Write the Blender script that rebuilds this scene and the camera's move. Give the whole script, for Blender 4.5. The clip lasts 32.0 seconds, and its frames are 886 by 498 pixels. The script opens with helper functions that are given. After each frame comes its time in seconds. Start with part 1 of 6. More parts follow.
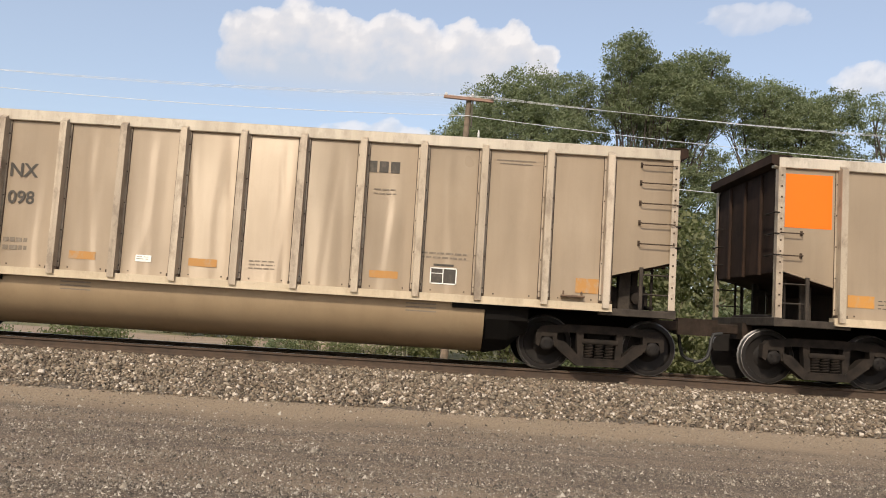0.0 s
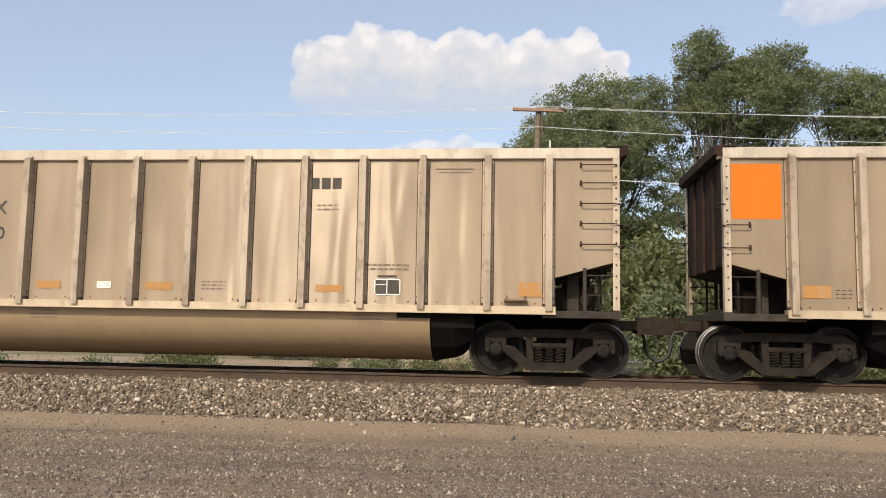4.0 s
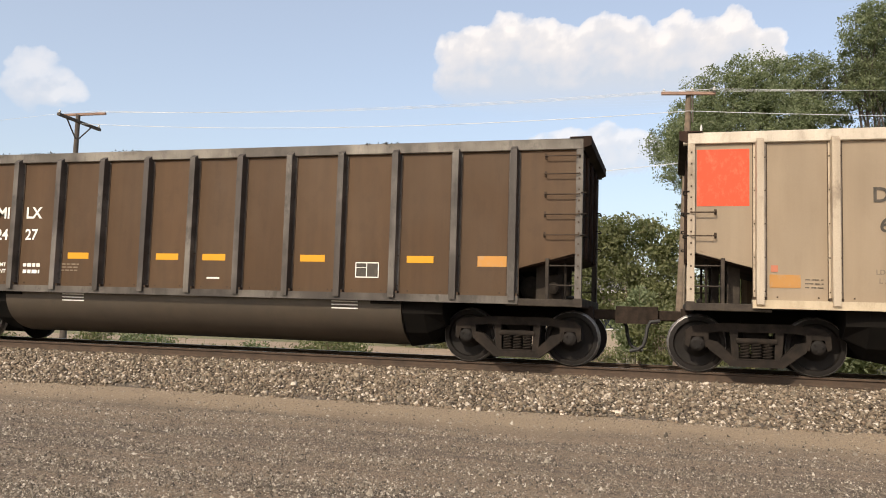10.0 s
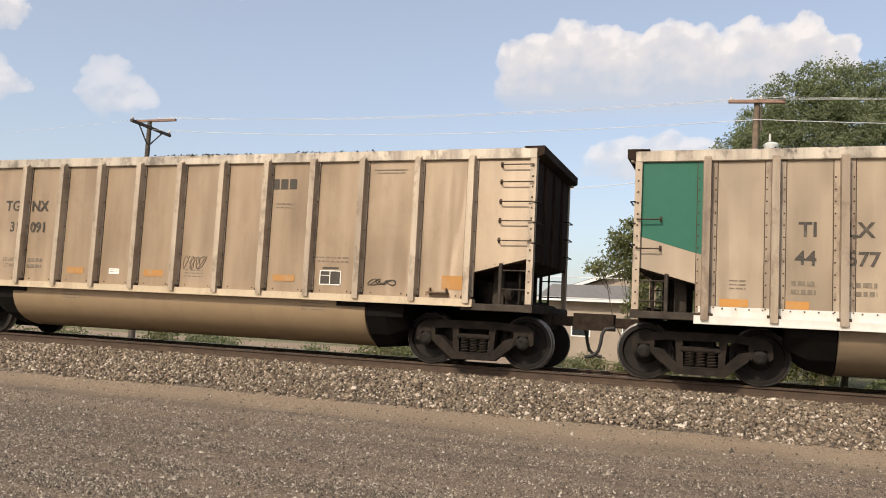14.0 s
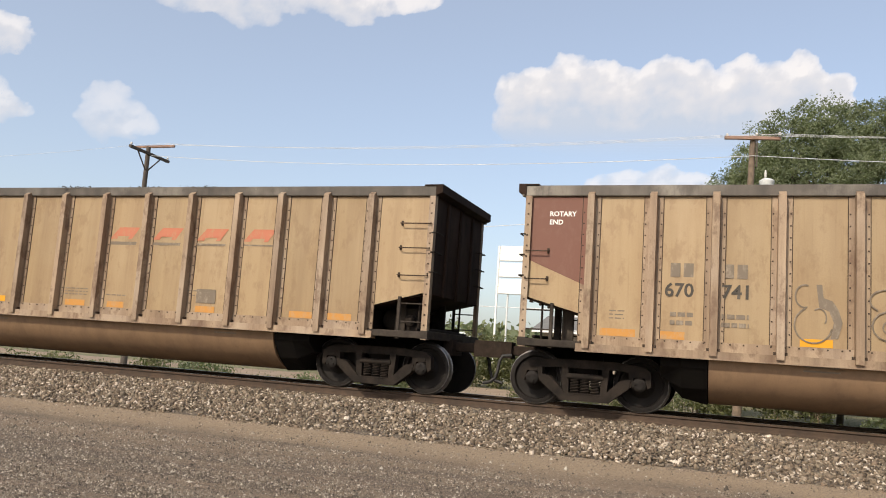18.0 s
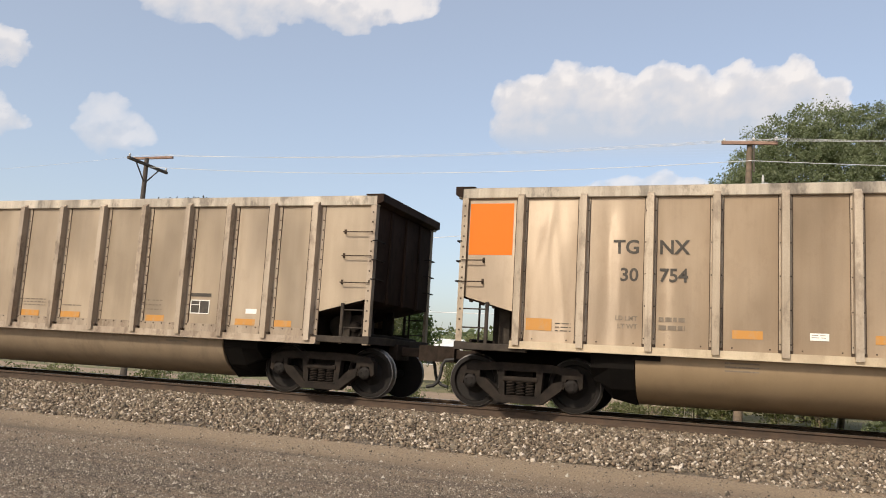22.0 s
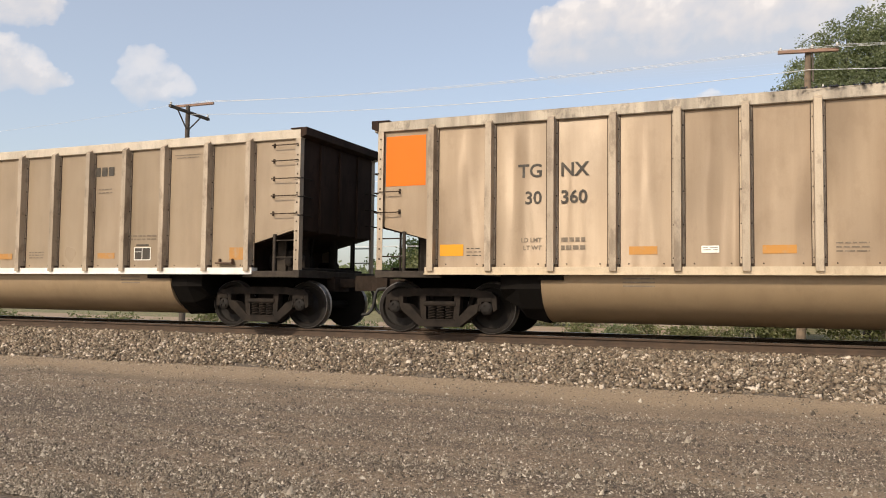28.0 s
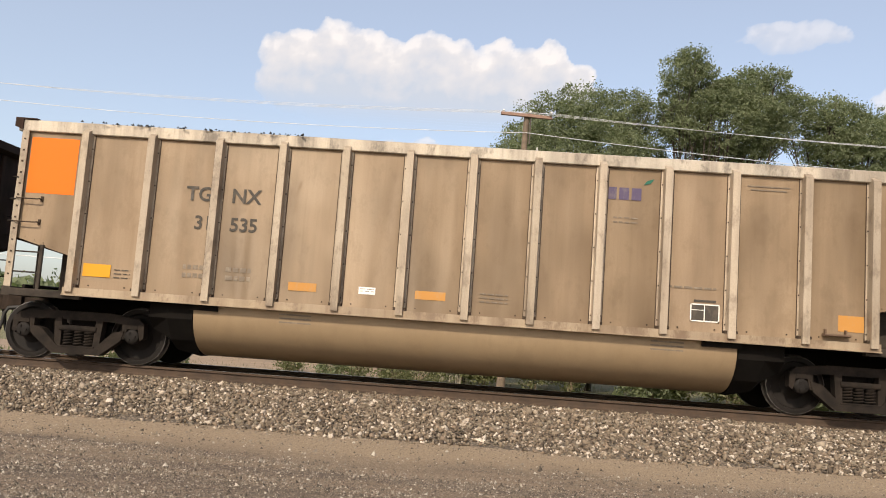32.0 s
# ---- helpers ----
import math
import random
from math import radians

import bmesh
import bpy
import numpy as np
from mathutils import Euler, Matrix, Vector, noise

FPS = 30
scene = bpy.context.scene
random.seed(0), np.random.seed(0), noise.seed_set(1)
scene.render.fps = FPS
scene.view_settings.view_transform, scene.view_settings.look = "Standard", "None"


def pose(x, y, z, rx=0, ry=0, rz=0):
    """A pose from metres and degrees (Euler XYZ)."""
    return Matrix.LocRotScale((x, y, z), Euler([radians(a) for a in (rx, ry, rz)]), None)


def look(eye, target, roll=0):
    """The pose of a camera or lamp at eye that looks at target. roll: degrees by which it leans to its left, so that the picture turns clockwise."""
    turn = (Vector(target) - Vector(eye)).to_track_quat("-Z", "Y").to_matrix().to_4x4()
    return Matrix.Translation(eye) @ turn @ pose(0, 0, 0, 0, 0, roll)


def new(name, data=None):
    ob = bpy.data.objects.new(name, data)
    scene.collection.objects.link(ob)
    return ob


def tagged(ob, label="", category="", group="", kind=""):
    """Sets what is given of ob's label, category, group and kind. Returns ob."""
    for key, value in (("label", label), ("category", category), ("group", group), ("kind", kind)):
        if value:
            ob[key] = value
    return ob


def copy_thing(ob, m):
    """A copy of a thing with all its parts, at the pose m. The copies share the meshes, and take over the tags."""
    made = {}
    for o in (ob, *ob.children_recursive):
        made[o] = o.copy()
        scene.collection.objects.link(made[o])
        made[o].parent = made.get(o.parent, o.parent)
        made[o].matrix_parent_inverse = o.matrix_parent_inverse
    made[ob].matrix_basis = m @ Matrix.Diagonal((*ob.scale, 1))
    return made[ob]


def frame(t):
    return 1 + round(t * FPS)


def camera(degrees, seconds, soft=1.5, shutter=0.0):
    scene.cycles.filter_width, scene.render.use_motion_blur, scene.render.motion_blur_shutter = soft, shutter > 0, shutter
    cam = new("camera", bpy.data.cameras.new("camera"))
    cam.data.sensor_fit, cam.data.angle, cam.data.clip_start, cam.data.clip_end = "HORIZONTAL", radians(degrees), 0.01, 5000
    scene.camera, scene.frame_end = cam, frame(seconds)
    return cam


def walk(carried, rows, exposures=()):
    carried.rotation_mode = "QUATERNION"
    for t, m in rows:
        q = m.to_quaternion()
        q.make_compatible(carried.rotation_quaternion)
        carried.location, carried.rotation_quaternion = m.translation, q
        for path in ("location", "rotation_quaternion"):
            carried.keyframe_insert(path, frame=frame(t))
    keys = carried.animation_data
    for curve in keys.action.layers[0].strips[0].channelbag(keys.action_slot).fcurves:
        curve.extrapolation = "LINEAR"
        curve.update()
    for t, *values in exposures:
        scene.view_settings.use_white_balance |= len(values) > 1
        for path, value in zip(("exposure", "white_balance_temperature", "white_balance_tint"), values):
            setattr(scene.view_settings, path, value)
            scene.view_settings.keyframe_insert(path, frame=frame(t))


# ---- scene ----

# x runs along the track, y across it away from the camera, z = 0 at the top of the rails
cam = camera(57.13, 32.0, soft=1.0)

# seconds, x, y, z, yaw, pitch, roll
PATH = [
    (0, 0.003, -0.006, 0.772, -0.11, 4.83, -3.60),
    (0.5, 0.004, -0.010, 0.765, 1.16, 4.86, -3.65),
    (1, 0.006, -0.013, 0.765, 2.31, 4.88, -3.63),
    (1.5, -0.001, -0.012, 0.765, 3.50, 5.12, -3.10),
    (2, 0.003, -0.005, 0.759, 4.60, 5.41, -2.20),
    (2.5, 0.023, -0.011, 0.765, 4.93, 5.54, -1.62),
    (4.5, 0.058, -0.024, 0.763, 6.01, 5.79, -0.78),
    (5, 0.052, -0.030, 0.772, 6.92, 6.17, -0.59),
    (5.5, 0.044, -0.004, 0.776, 9.02, 6.02, -0.38),
    (6, 0.025, 0.015, 0.784, 10.89, 5.97, -0.86),
    (6.5, 0.023, 0.026, 0.782, 12.69, 6.26, -1.10),
    (7, 0.028, 0.015, 0.772, 13.09, 5.90, -0.63),
    (7.5, 0.036, 0.019, 0.766, 11.04, 5.40, -0.65),
    (8, 0.033, 0.015, 0.772, 10.38, 4.97, -1.08),
    (8.5, 0.013, 0.012, 0.774, 12.07, 4.63, -1.60),
    (9, -0.005, 0.037, 0.774, 13.15, 4.71, -1.87),
    (9.5, -0.003, 0.039, 0.772, 13.45, 4.72, -1.86),
    (10, -0.006, 0.039, 0.775, 15.64, 4.70, -1.75),
    (10.5, -0.040, 0.042, 0.777, 19.71, 4.79, -1.91),
    (11, -0.043, 0.033, 0.778, 21.85, 5.00, -1.93),
    (11.5, -0.049, 0.026, 0.779, 22.57, 5.58, -1.84),
    (12, -0.036, 0.019, 0.786, 22.55, 5.49, -1.58),
    (12.5, -0.044, 0.026, 0.780, 21.90, 4.38, -1.70),
    (13, -0.041, 0.012, 0.780, 21.26, 4.33, -2.25),
    (13.5, -0.037, 0.008, 0.780, 20.55, 4.81, -2.92),
    (14, -0.040, 0.014, 0.775, 19.69, 5.04, -2.98),
    (14.5, -0.035, 0.011, 0.779, 19.08, 5.65, -2.81),
    (15, -0.058, 0.015, 0.782, 19.16, 6.33, -2.90),
    (15.5, -0.062, 0.021, 0.779, 19.23, 6.58, -3.12),
    (17.5, -0.043, 0.020, 0.782, 19.90, 7.17, -3.67),
    (18, -0.041, 0.028, 0.780, 19.31, 7.20, -3.89),
    (18.5, -0.043, 0.021, 0.782, 18.94, 7.58, -3.80),
    (19, -0.037, 0.016, 0.786, 19.05, 7.78, -3.39),
    (19.5, -0.052, 0.013, 0.786, 18.98, 7.65, -3.29),
    (20, -0.046, 0.009, 0.787, 19.02, 7.69, -3.05),
    (20.5, -0.056, -0.013, 0.786, 19.09, 7.99, -2.81),
    (21, -0.065, -0.004, 0.789, 19.42, 8.08, -2.88),
    (21.5, -0.061, 0.000, 0.784, 19.90, 7.92, -3.21),
    (22, -0.035, -0.001, 0.784, 19.31, 7.75, -3.26),
    (22.5, -0.011, 0.005, 0.785, 17.56, 7.96, -2.95),
    (23, -0.008, 0.027, 0.793, 15.96, 7.98, -2.29),
    (23.5, -0.019, 0.021, 0.790, 15.91, 7.58, -2.18),
    (24, -0.018, 0.022, 0.784, 15.88, 7.68, -2.52),
    (24.5, -0.015, 0.026, 0.779, 15.73, 7.37, -2.65),
    (26.5, -0.035, 0.033, 0.759, 17.08, 4.13, -3.40),
    (27, -0.119, 0.066, 0.741, 19.07, 3.71, -2.71),
    (27.5, -0.191, 0.122, 0.730, 20.42, 3.08, -1.36),
    (28, -0.320, 0.321, 0.717, 22.72, 3.10, -0.65),
    (28.5, -0.420, 0.452, 0.768, 27.81, 4.06, -2.18),
    (29, -0.605, 0.520, 0.782, 30.06, 4.20, -3.38),
    (29.5, -0.761, 0.588, 0.827, 29.91, 5.09, -2.39),
    (30, -0.799, 0.722, 0.853, 28.43, 5.11, -2.36),
    (30.5, -0.804, 0.828, 0.877, 20.79, 5.36, -2.41),
    (31, -0.809, 0.868, 0.854, 9.68, 5.92, -1.59),
    (31.5, -0.828, 0.885, 0.841, 3.61, 5.50, -2.28),
    (32, -0.826, 0.878, 0.843, 2.31, 6.03, -4.10),
]
walk(cam, [(t, pose(x, y, z, 90 + pitch, roll, yaw)) for t, x, y, z, yaw, pitch, roll in PATH],
     [(0, 0.43, 6500, 10), (5, 0.46, 6600, 10), (6, 0.43, 6600, 10), (7, 0.40, 6640, 10), (8, 0.42, 6650, 10), (9, 0.38, 6850, 11), (10, 0.56, 6700, 10), (11, 0.55, 6550, 10), (12, 0.32, 6600, 10), (13, 0.42, 6600, 10),
      (14, 0.42, 6700, 11), (15, 0.40, 6600, 10), (18, 0.46, 6500, 10), (19, 0.51, 6500, 10), (20, 0.47, 6600, 10), (21, 0.30, 6600, 10), (22, 0.38, 6600, 10), (23, 0.40, 6550, 10),
      (24, 0.63, 6700, 11), (27, 0.44, 6900, 11), (28, 0.42, 6800, 11), (29, 0.22, 6850, 11), (30, 0.42, 6650, 11), (31, 0.39, 6900, 11), (32, 0.53, 6700, 11)])

TRACK_Y = 14.83          # centre line of the track
GAUGE = 0.7525           # rail centre from the centre line
GROUND = -0.52

# ---- daylight ----
SUN_AZ, SUN_EL = radians(17), radians(38)   # behind the camera, a little to its left
to_sun = Vector((-math.sin(SUN_AZ) * math.cos(SUN_EL), -math.cos(SUN_AZ) * math.cos(SUN_EL), math.sin(SUN_EL)))
sun = new("sun", bpy.data.lights.new("sun", "SUN"))
sun.data.energy, sun.data.angle, sun.data.color = 2.7, radians(0.6), (1.0, 0.895, 0.735)
sun.matrix_world = look(to_sun * 60, (0, 0, 0))
world = bpy.data.worlds.new("world")
scene.world = world
world.use_nodes = True
wn = world.node_tree.nodes
sky = wn.new("ShaderNodeTexSky")
sky.sky_type, sky.sun_disc = "NISHITA", False
sky.sun_elevation = SUN_EL
sky.sun_rotation = math.atan2(to_sun.x, to_sun.y)
sky.air_density, sky.dust_density, sky.ozone_density, sky.altitude = 1.0, 4.0, 1.0, 600
wn["Background"].inputs["Strength"].default_value = 0.15
# thin summer haze over the whole sky
haze = wn.new("ShaderNodeMix")
haze.data_type, haze.inputs[0].default_value, haze.inputs[7].default_value = "RGBA", 0.33, (3.5, 3.5, 3.5, 1)
world.node_tree.links.new(sky.outputs[0], haze.inputs[6])
world.node_tree.links.new(haze.outputs[2], wn["Background"].inputs[0])

# ---- materials ----
def material(name, rough=0.7, metal=0.0):
    m = bpy.data.materials.new(name)
    m.use_nodes = True
    b = m.node_tree.nodes["Principled BSDF"]
    b.inputs["Roughness"].default_value, b.inputs["Metallic"].default_value = rough, metal
    return m, m.node_tree.nodes, m.node_tree.links, b


def coords(n, l, scale=(1, 1, 1), spread=0.0, space="Object"):
    tc, mp = n.new("ShaderNodeTexCoord"), n.new("ShaderNodeMapping")
    mp.inputs["Scale"].default_value = scale
    if spread:
        info, mul, add = n.new("ShaderNodeObjectInfo"), n.new("ShaderNodeMath"), n.new("ShaderNodeVectorMath")
        mul.operation, mul.inputs[1].default_value = "MULTIPLY", spread
        l.new(info.outputs["Random"], mul.inputs[0])
        l.new(tc.outputs[space], add.inputs[0])
        l.new(mul.outputs[0], add.inputs[1])
        l.new(add.outputs[0], mp.inputs["Vector"])
    else:
        l.new(tc.outputs[space], mp.inputs["Vector"])
    return mp.outputs[0]


def noise_tex(n, l, vec, scale, detail=4.0, rough=0.6):
    t = n.new("ShaderNodeTexNoise")
    t.inputs["Scale"].default_value, t.inputs["Detail"].default_value, t.inputs["Roughness"].default_value = scale, detail, rough
    l.new(vec, t.inputs["Vector"])
    return t.outputs["Fac"]


def ramp(n, l, fac, stops):
    r = n.new("ShaderNodeValToRGB")
    e = r.color_ramp.elements
    while len(e) < len(stops):
        e.new(0.5)
    for k, (p, c) in enumerate(stops):
        e[k].position = p
        e[k].color = (c, c, c, 1) if isinstance(c, (int, float)) else (*c, 1)
    l.new(fac, r.inputs[0])
    return r.outputs[0]


def mix(n, l, fac, a, b, mode="MIX"):
    x = n.new("ShaderNodeMix")
    x.data_type, x.blend_type = "RGBA", mode
    for sock, v in ((x.inputs[0], fac), (x.inputs[6], a), (x.inputs[7], b)):
        if isinstance(v, (int, float)):
            sock.default_value = v
        elif isinstance(v, tuple):
            sock.default_value = (*v, 1)
        else:
            l.new(v, sock)
    return x.outputs[2]


def bump(n, l, b, height, strength=0.3, dist=0.01):
    k = n.new("ShaderNodeBump")
    k.inputs["Strength"].default_value, k.inputs["Distance"].default_value = strength, dist
    l.new(height, k.inputs["Height"])
    l.new(k.outputs[0], b.inputs["Normal"])


def weathered(name, base, dirt, pale, rough=0.45, metal=0.35, grime=0.5, aniso=0.0, smear=0.0, blots=1.0):
    """Dusty car paint or bare sheet: rain streaks, a coat of dust, scuffs."""
    m, n, l, b = material(name, rough, metal)
    streak = noise_tex(n, l, coords(n, l, (2.6, 2.6, 0.22), 31), 1.3, 5, 0.55)
    cloud_ = noise_tex(n, l, coords(n, l, (0.8, 0.8, 0.6), 17), 1.0, 3)
    fine = noise_tex(n, l, coords(n, l, (1, 1, 1), 7), 55, 3)
    blot = noise_tex(n, l, coords(n, l, (1.6, 1.6, 0.9), 23), 2.2, 5, 0.7)
    c = mix(n, l, ramp(n, l, streak, [(0.38, 0.0), (0.72, grime)]), base, dirt)
    c = mix(n, l, ramp(n, l, cloud_, [(0.45, 0.0), (0.8, 0.55)]), c, pale)
    c = mix(n, l, ramp(n, l, blot, [(0.52, 0.0), (0.62, grime * 0.7 * blots), (0.75, grime * blots)]), c, dirt)
    c = mix(n, l, ramp(n, l, fine, [(0.3, 0.0), (0.75, 0.08 + 0.14 * blots)]), c, dirt)
    if smear:
        soft = noise_tex(n, l, coords(n, l, (1.1, 1.1, 0.55), 53), 0.9, 2, 0.45)
        c = mix(n, l, ramp(n, l, soft, [(0.42, 0.0), (0.72, smear)]), c, tuple(0.62 * x for x in dirt))
    # dark rain runs and soft smears, and sheets that have aged differently
    runs = noise_tex(n, l, coords(n, l, (9.0, 9.0, 0.35), 41), 1.6, 4, 0.6)
    c = mix(n, l, ramp(n, l, runs, [(0.55, 0.0), (0.70, 0.3 * grime * blots), (0.82, grime * blots)]), c, tuple(0.8 * x for x in dirt))
    age = n.new("ShaderNodeObjectInfo")
    c = mix(n, l, 1.0, c, ramp(n, l, age.outputs["Random"], [(0.0, (0.86, 0.85, 0.83)), (0.5, (0.99, 0.98, 0.96)), (1.0, (1.06, 1.06, 1.07))]), "MULTIPLY")
    l.new(c, b.inputs["Base Color"])
    l.new(ramp(n, l, cloud_, [(0.3, rough + 0.1), (0.75, rough - 0.1)]), b.inputs["Roughness"])
    if aniso:
        b.inputs["Anisotropic"].default_value, b.inputs["Anisotropic Rotation"].default_value = aniso, 0.25
        tg = n.new("ShaderNodeTangent")
        tg.direction_type, tg.axis = "RADIAL", "Z"
        l.new(tg.outputs[0], b.inputs["Tangent"])
    bump(n, l, b, fine, 0.12, 0.004)
    return m


def plain(name, a, c=None, rough=0.7, metal=0.0, scale=8.0, relief=0.15, sheen=0.5):
    m, n, l, b = material(name, rough, metal)
    b.inputs["Specular IOR Level"].default_value = sheen
    v = coords(n, l, (1, 1, 1), 13)
    big, fine = noise_tex(n, l, v, scale, 4), noise_tex(n, l, v, scale * 9, 3)
    c = c or tuple(x * 0.6 for x in a)
    col = mix(n, l, ramp(n, l, big, [(0.35, 0.0), (0.7, 1.0)]), a, c)
    col = mix(n, l, ramp(n, l, fine, [(0.4, 0.0), (0.8, 0.5)]), col, c)
    l.new(col, b.inputs["Base Color"])
    bump(n, l, b, fine, relief, 0.006)
    return m


def faded(name, a, under, wear=0.35, rough=0.6):
    """Sprayed paint, thin and scuffed."""
    m, n, l, b = material(name, rough)
    b.inputs["Specular IOR Level"].default_value = 0.3
    v = coords(n, l, (1, 1, 0.6), 5)
    f = noise_tex(n, l, v, 9, 5, 0.7)
    l.new(mix(n, l, ramp(n, l, f, [(0.5, 0.0), (0.75, wear)]), a, under), b.inputs["Base Color"])
    return m


M_ALU = weathered("weathered_aluminium", (0.352, 0.276, 0.197), (0.235, 0.178, 0.122), (0.40, 0.32, 0.232), 0.36, 0.085, 0.45, 0.97, 0.3, 0.35)
M_ALU.node_tree.nodes["Principled BSDF"].inputs["Specular IOR Level"].default_value = 0.34
M_ALU_DUSTY = weathered("stained_aluminium", (0.376, 0.287, 0.199), (0.23, 0.163, 0.106), (0.42, 0.33, 0.237), 0.37, 0.085, 0.55, 0.97, 0.5, 0.5)
M_ALU_DUSTY.node_tree.nodes["Principled BSDF"].inputs["Specular IOR Level"].default_value = 0.34
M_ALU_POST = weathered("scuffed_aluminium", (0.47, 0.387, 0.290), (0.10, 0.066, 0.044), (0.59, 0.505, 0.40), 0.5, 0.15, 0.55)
M_SILL = weathered("cream_side_sill", (0.54, 0.445, 0.315), (0.27, 0.20, 0.13), (0.62, 0.53, 0.40), 0.5, 0.1, 0.4)
M_GOLD = weathered("yellowed_aluminium", (0.352, 0.269, 0.171), (0.235, 0.17, 0.10), (0.40, 0.316, 0.21), 0.34, 0.10, 0.4, 0.97, 0.25, 0.3)
M_GOLD.node_tree.nodes["Principled BSDF"].inputs["Specular IOR Level"].default_value = 0.30
M_GREY = weathered("grey_aluminium", (0.405, 0.322, 0.231), (0.265, 0.204, 0.142), (0.45, 0.363, 0.267), 0.44, 0.1, 0.55, 0.8, 0.7, 0.4)
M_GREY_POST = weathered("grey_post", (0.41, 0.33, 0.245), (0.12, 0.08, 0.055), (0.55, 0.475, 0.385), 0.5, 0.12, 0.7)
M_OCHRE = weathered("ochre_paint", (0.352, 0.252, 0.138), (0.225, 0.142, 0.074), (0.40, 0.305, 0.182), 0.55, 0.05, 0.6)
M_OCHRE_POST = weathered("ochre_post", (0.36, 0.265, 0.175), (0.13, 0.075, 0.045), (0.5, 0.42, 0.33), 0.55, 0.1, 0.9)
M_DARK = weathered("dark_paint", (0.078, 0.057, 0.041), (0.053, 0.039, 0.029), (0.098, 0.074, 0.055), 0.6, 0.0, 0.4, 0.0, 0.0, 0.4)
M_DARK.node_tree.nodes["Principled BSDF"].inputs["Specular IOR Level"].default_value = 0.3
M_DARK_POST = weathered("scuffed_dark_paint", (0.20, 0.16, 0.125), (0.05, 0.038, 0.03), (0.52, 0.47, 0.41), 0.5, 0.2, 0.9)
M_BROWN = weathered("brown_paint", (0.088, 0.050, 0.025), (0.05, 0.03, 0.017), (0.10, 0.062, 0.034), 0.6, 0.0, 0.5, 0.0, 0.0, 0.5)
M_BROWN.node_tree.nodes["Principled BSDF"].inputs["Specular IOR Level"].default_value = 0.25
M_BROWN_POST = weathered("chipped_black_paint", (0.060, 0.048, 0.040), (0.03, 0.024, 0.02), (0.42, 0.38, 0.33), 0.5, 0.15, 0.8)
M_STAINED = weathered("coal_stained_aluminium", (0.322, 0.236, 0.156), (0.182, 0.126, 0.078), (0.37, 0.282, 0.194), 0.46, 0.06, 0.6, 0.9, 0.7, 0.6)
M_STAINED.node_tree.nodes["Principled BSDF"].inputs["Specular IOR Level"].default_value = 0.25
M_STAINED_SILL = weathered("rusty_side_sill", (0.40, 0.315, 0.215), (0.15, 0.092, 0.055), (0.50, 0.41, 0.30), 0.55, 0.08, 0.8)
M_TUB = weathered("tub_sheet", (0.338, 0.228, 0.120), (0.225, 0.148, 0.078), (0.385, 0.272, 0.155), 0.5, 0.1, 0.35)
M_TUB_TAN = weathered("tan_tub_sheet", (0.325, 0.235, 0.142), (0.22, 0.155, 0.092), (0.37, 0.278, 0.178), 0.5, 0.1, 0.35)
M_TUB_RUST = weathered("rusty_tub_sheet", (0.25, 0.158, 0.09), (0.145, 0.088, 0.052), (0.295, 0.197, 0.122), 0.6, 0.05, 0.5)
M_TUB_GREY = weathered("grey_brown_tub_sheet", (0.26, 0.195, 0.128), (0.16, 0.118, 0.078), (0.31, 0.24, 0.165), 0.6, 0.05, 0.45)
M_TUB_DARK = weathered("dark_tub_sheet", (0.09, 0.07, 0.052), (0.06, 0.05, 0.04), (0.12, 0.095, 0.072), 0.5, 0.15, 0.4)
M_RIM = weathered("bare_top_chord", (0.56, 0.49, 0.395), (0.22, 0.175, 0.13), (0.64, 0.58, 0.49), 0.5, 0.2, 0.45)
M_RIM_SPOTTED = weathered("patchy_top_chord", (0.55, 0.475, 0.38), (0.07, 0.056, 0.045), (0.63, 0.57, 0.47), 0.5, 0.2, 0.75)
M_RIM_DARK = weathered("sooty_top_chord", (0.10, 0.085, 0.07), (0.05, 0.042, 0.036), (0.55, 0.5, 0.42), 0.55, 0.2, 0.7)
M_WSILL = weathered("white_sill", (0.72, 0.70, 0.66), (0.5, 0.46, 0.4), (0.8, 0.79, 0.76), 0.55, 0.0, 0.4)
# Red-brown ends, with the shade on them and in their openings put into the colour.
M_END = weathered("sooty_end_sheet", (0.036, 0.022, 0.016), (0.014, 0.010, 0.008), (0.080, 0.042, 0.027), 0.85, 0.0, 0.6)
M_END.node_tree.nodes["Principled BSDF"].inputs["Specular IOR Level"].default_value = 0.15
M_IRON = plain("dusty_cast_iron", (0.029, 0.021, 0.0155), (0.008, 0.006, 0.0046), 0.85, 0.0, 5, 0.3, 0.25)
M_DECK = plain("dusty_steel_deck", (0.062, 0.049, 0.038), (0.025, 0.02, 0.016), 0.85, 0.0, 5, 0.2, 0.25)
# The underframe's near-black holds the shade beneath the cars in its colour.
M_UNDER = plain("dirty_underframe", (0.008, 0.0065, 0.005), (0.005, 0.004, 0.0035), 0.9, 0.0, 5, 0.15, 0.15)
M_WHEEL = plain("rolled_steel_wheel", (0.0135, 0.0098, 0.0077), (0.0065, 0.005, 0.004), 0.75, 0.0, 5, 0.15, 0.3)
M_TREAD = plain("polished_tread", (0.27, 0.25, 0.235), (0.12, 0.11, 0.10), 0.40, 0.75, 20, 0.05)
M_RUSTY = plain("rusty_coupler", (0.04, 0.027, 0.02), (0.018, 0.013, 0.0095), 0.9, 0.0, 8, 0.2, 0.2)
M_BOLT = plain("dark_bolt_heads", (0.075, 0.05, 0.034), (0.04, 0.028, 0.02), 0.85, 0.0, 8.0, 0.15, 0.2)
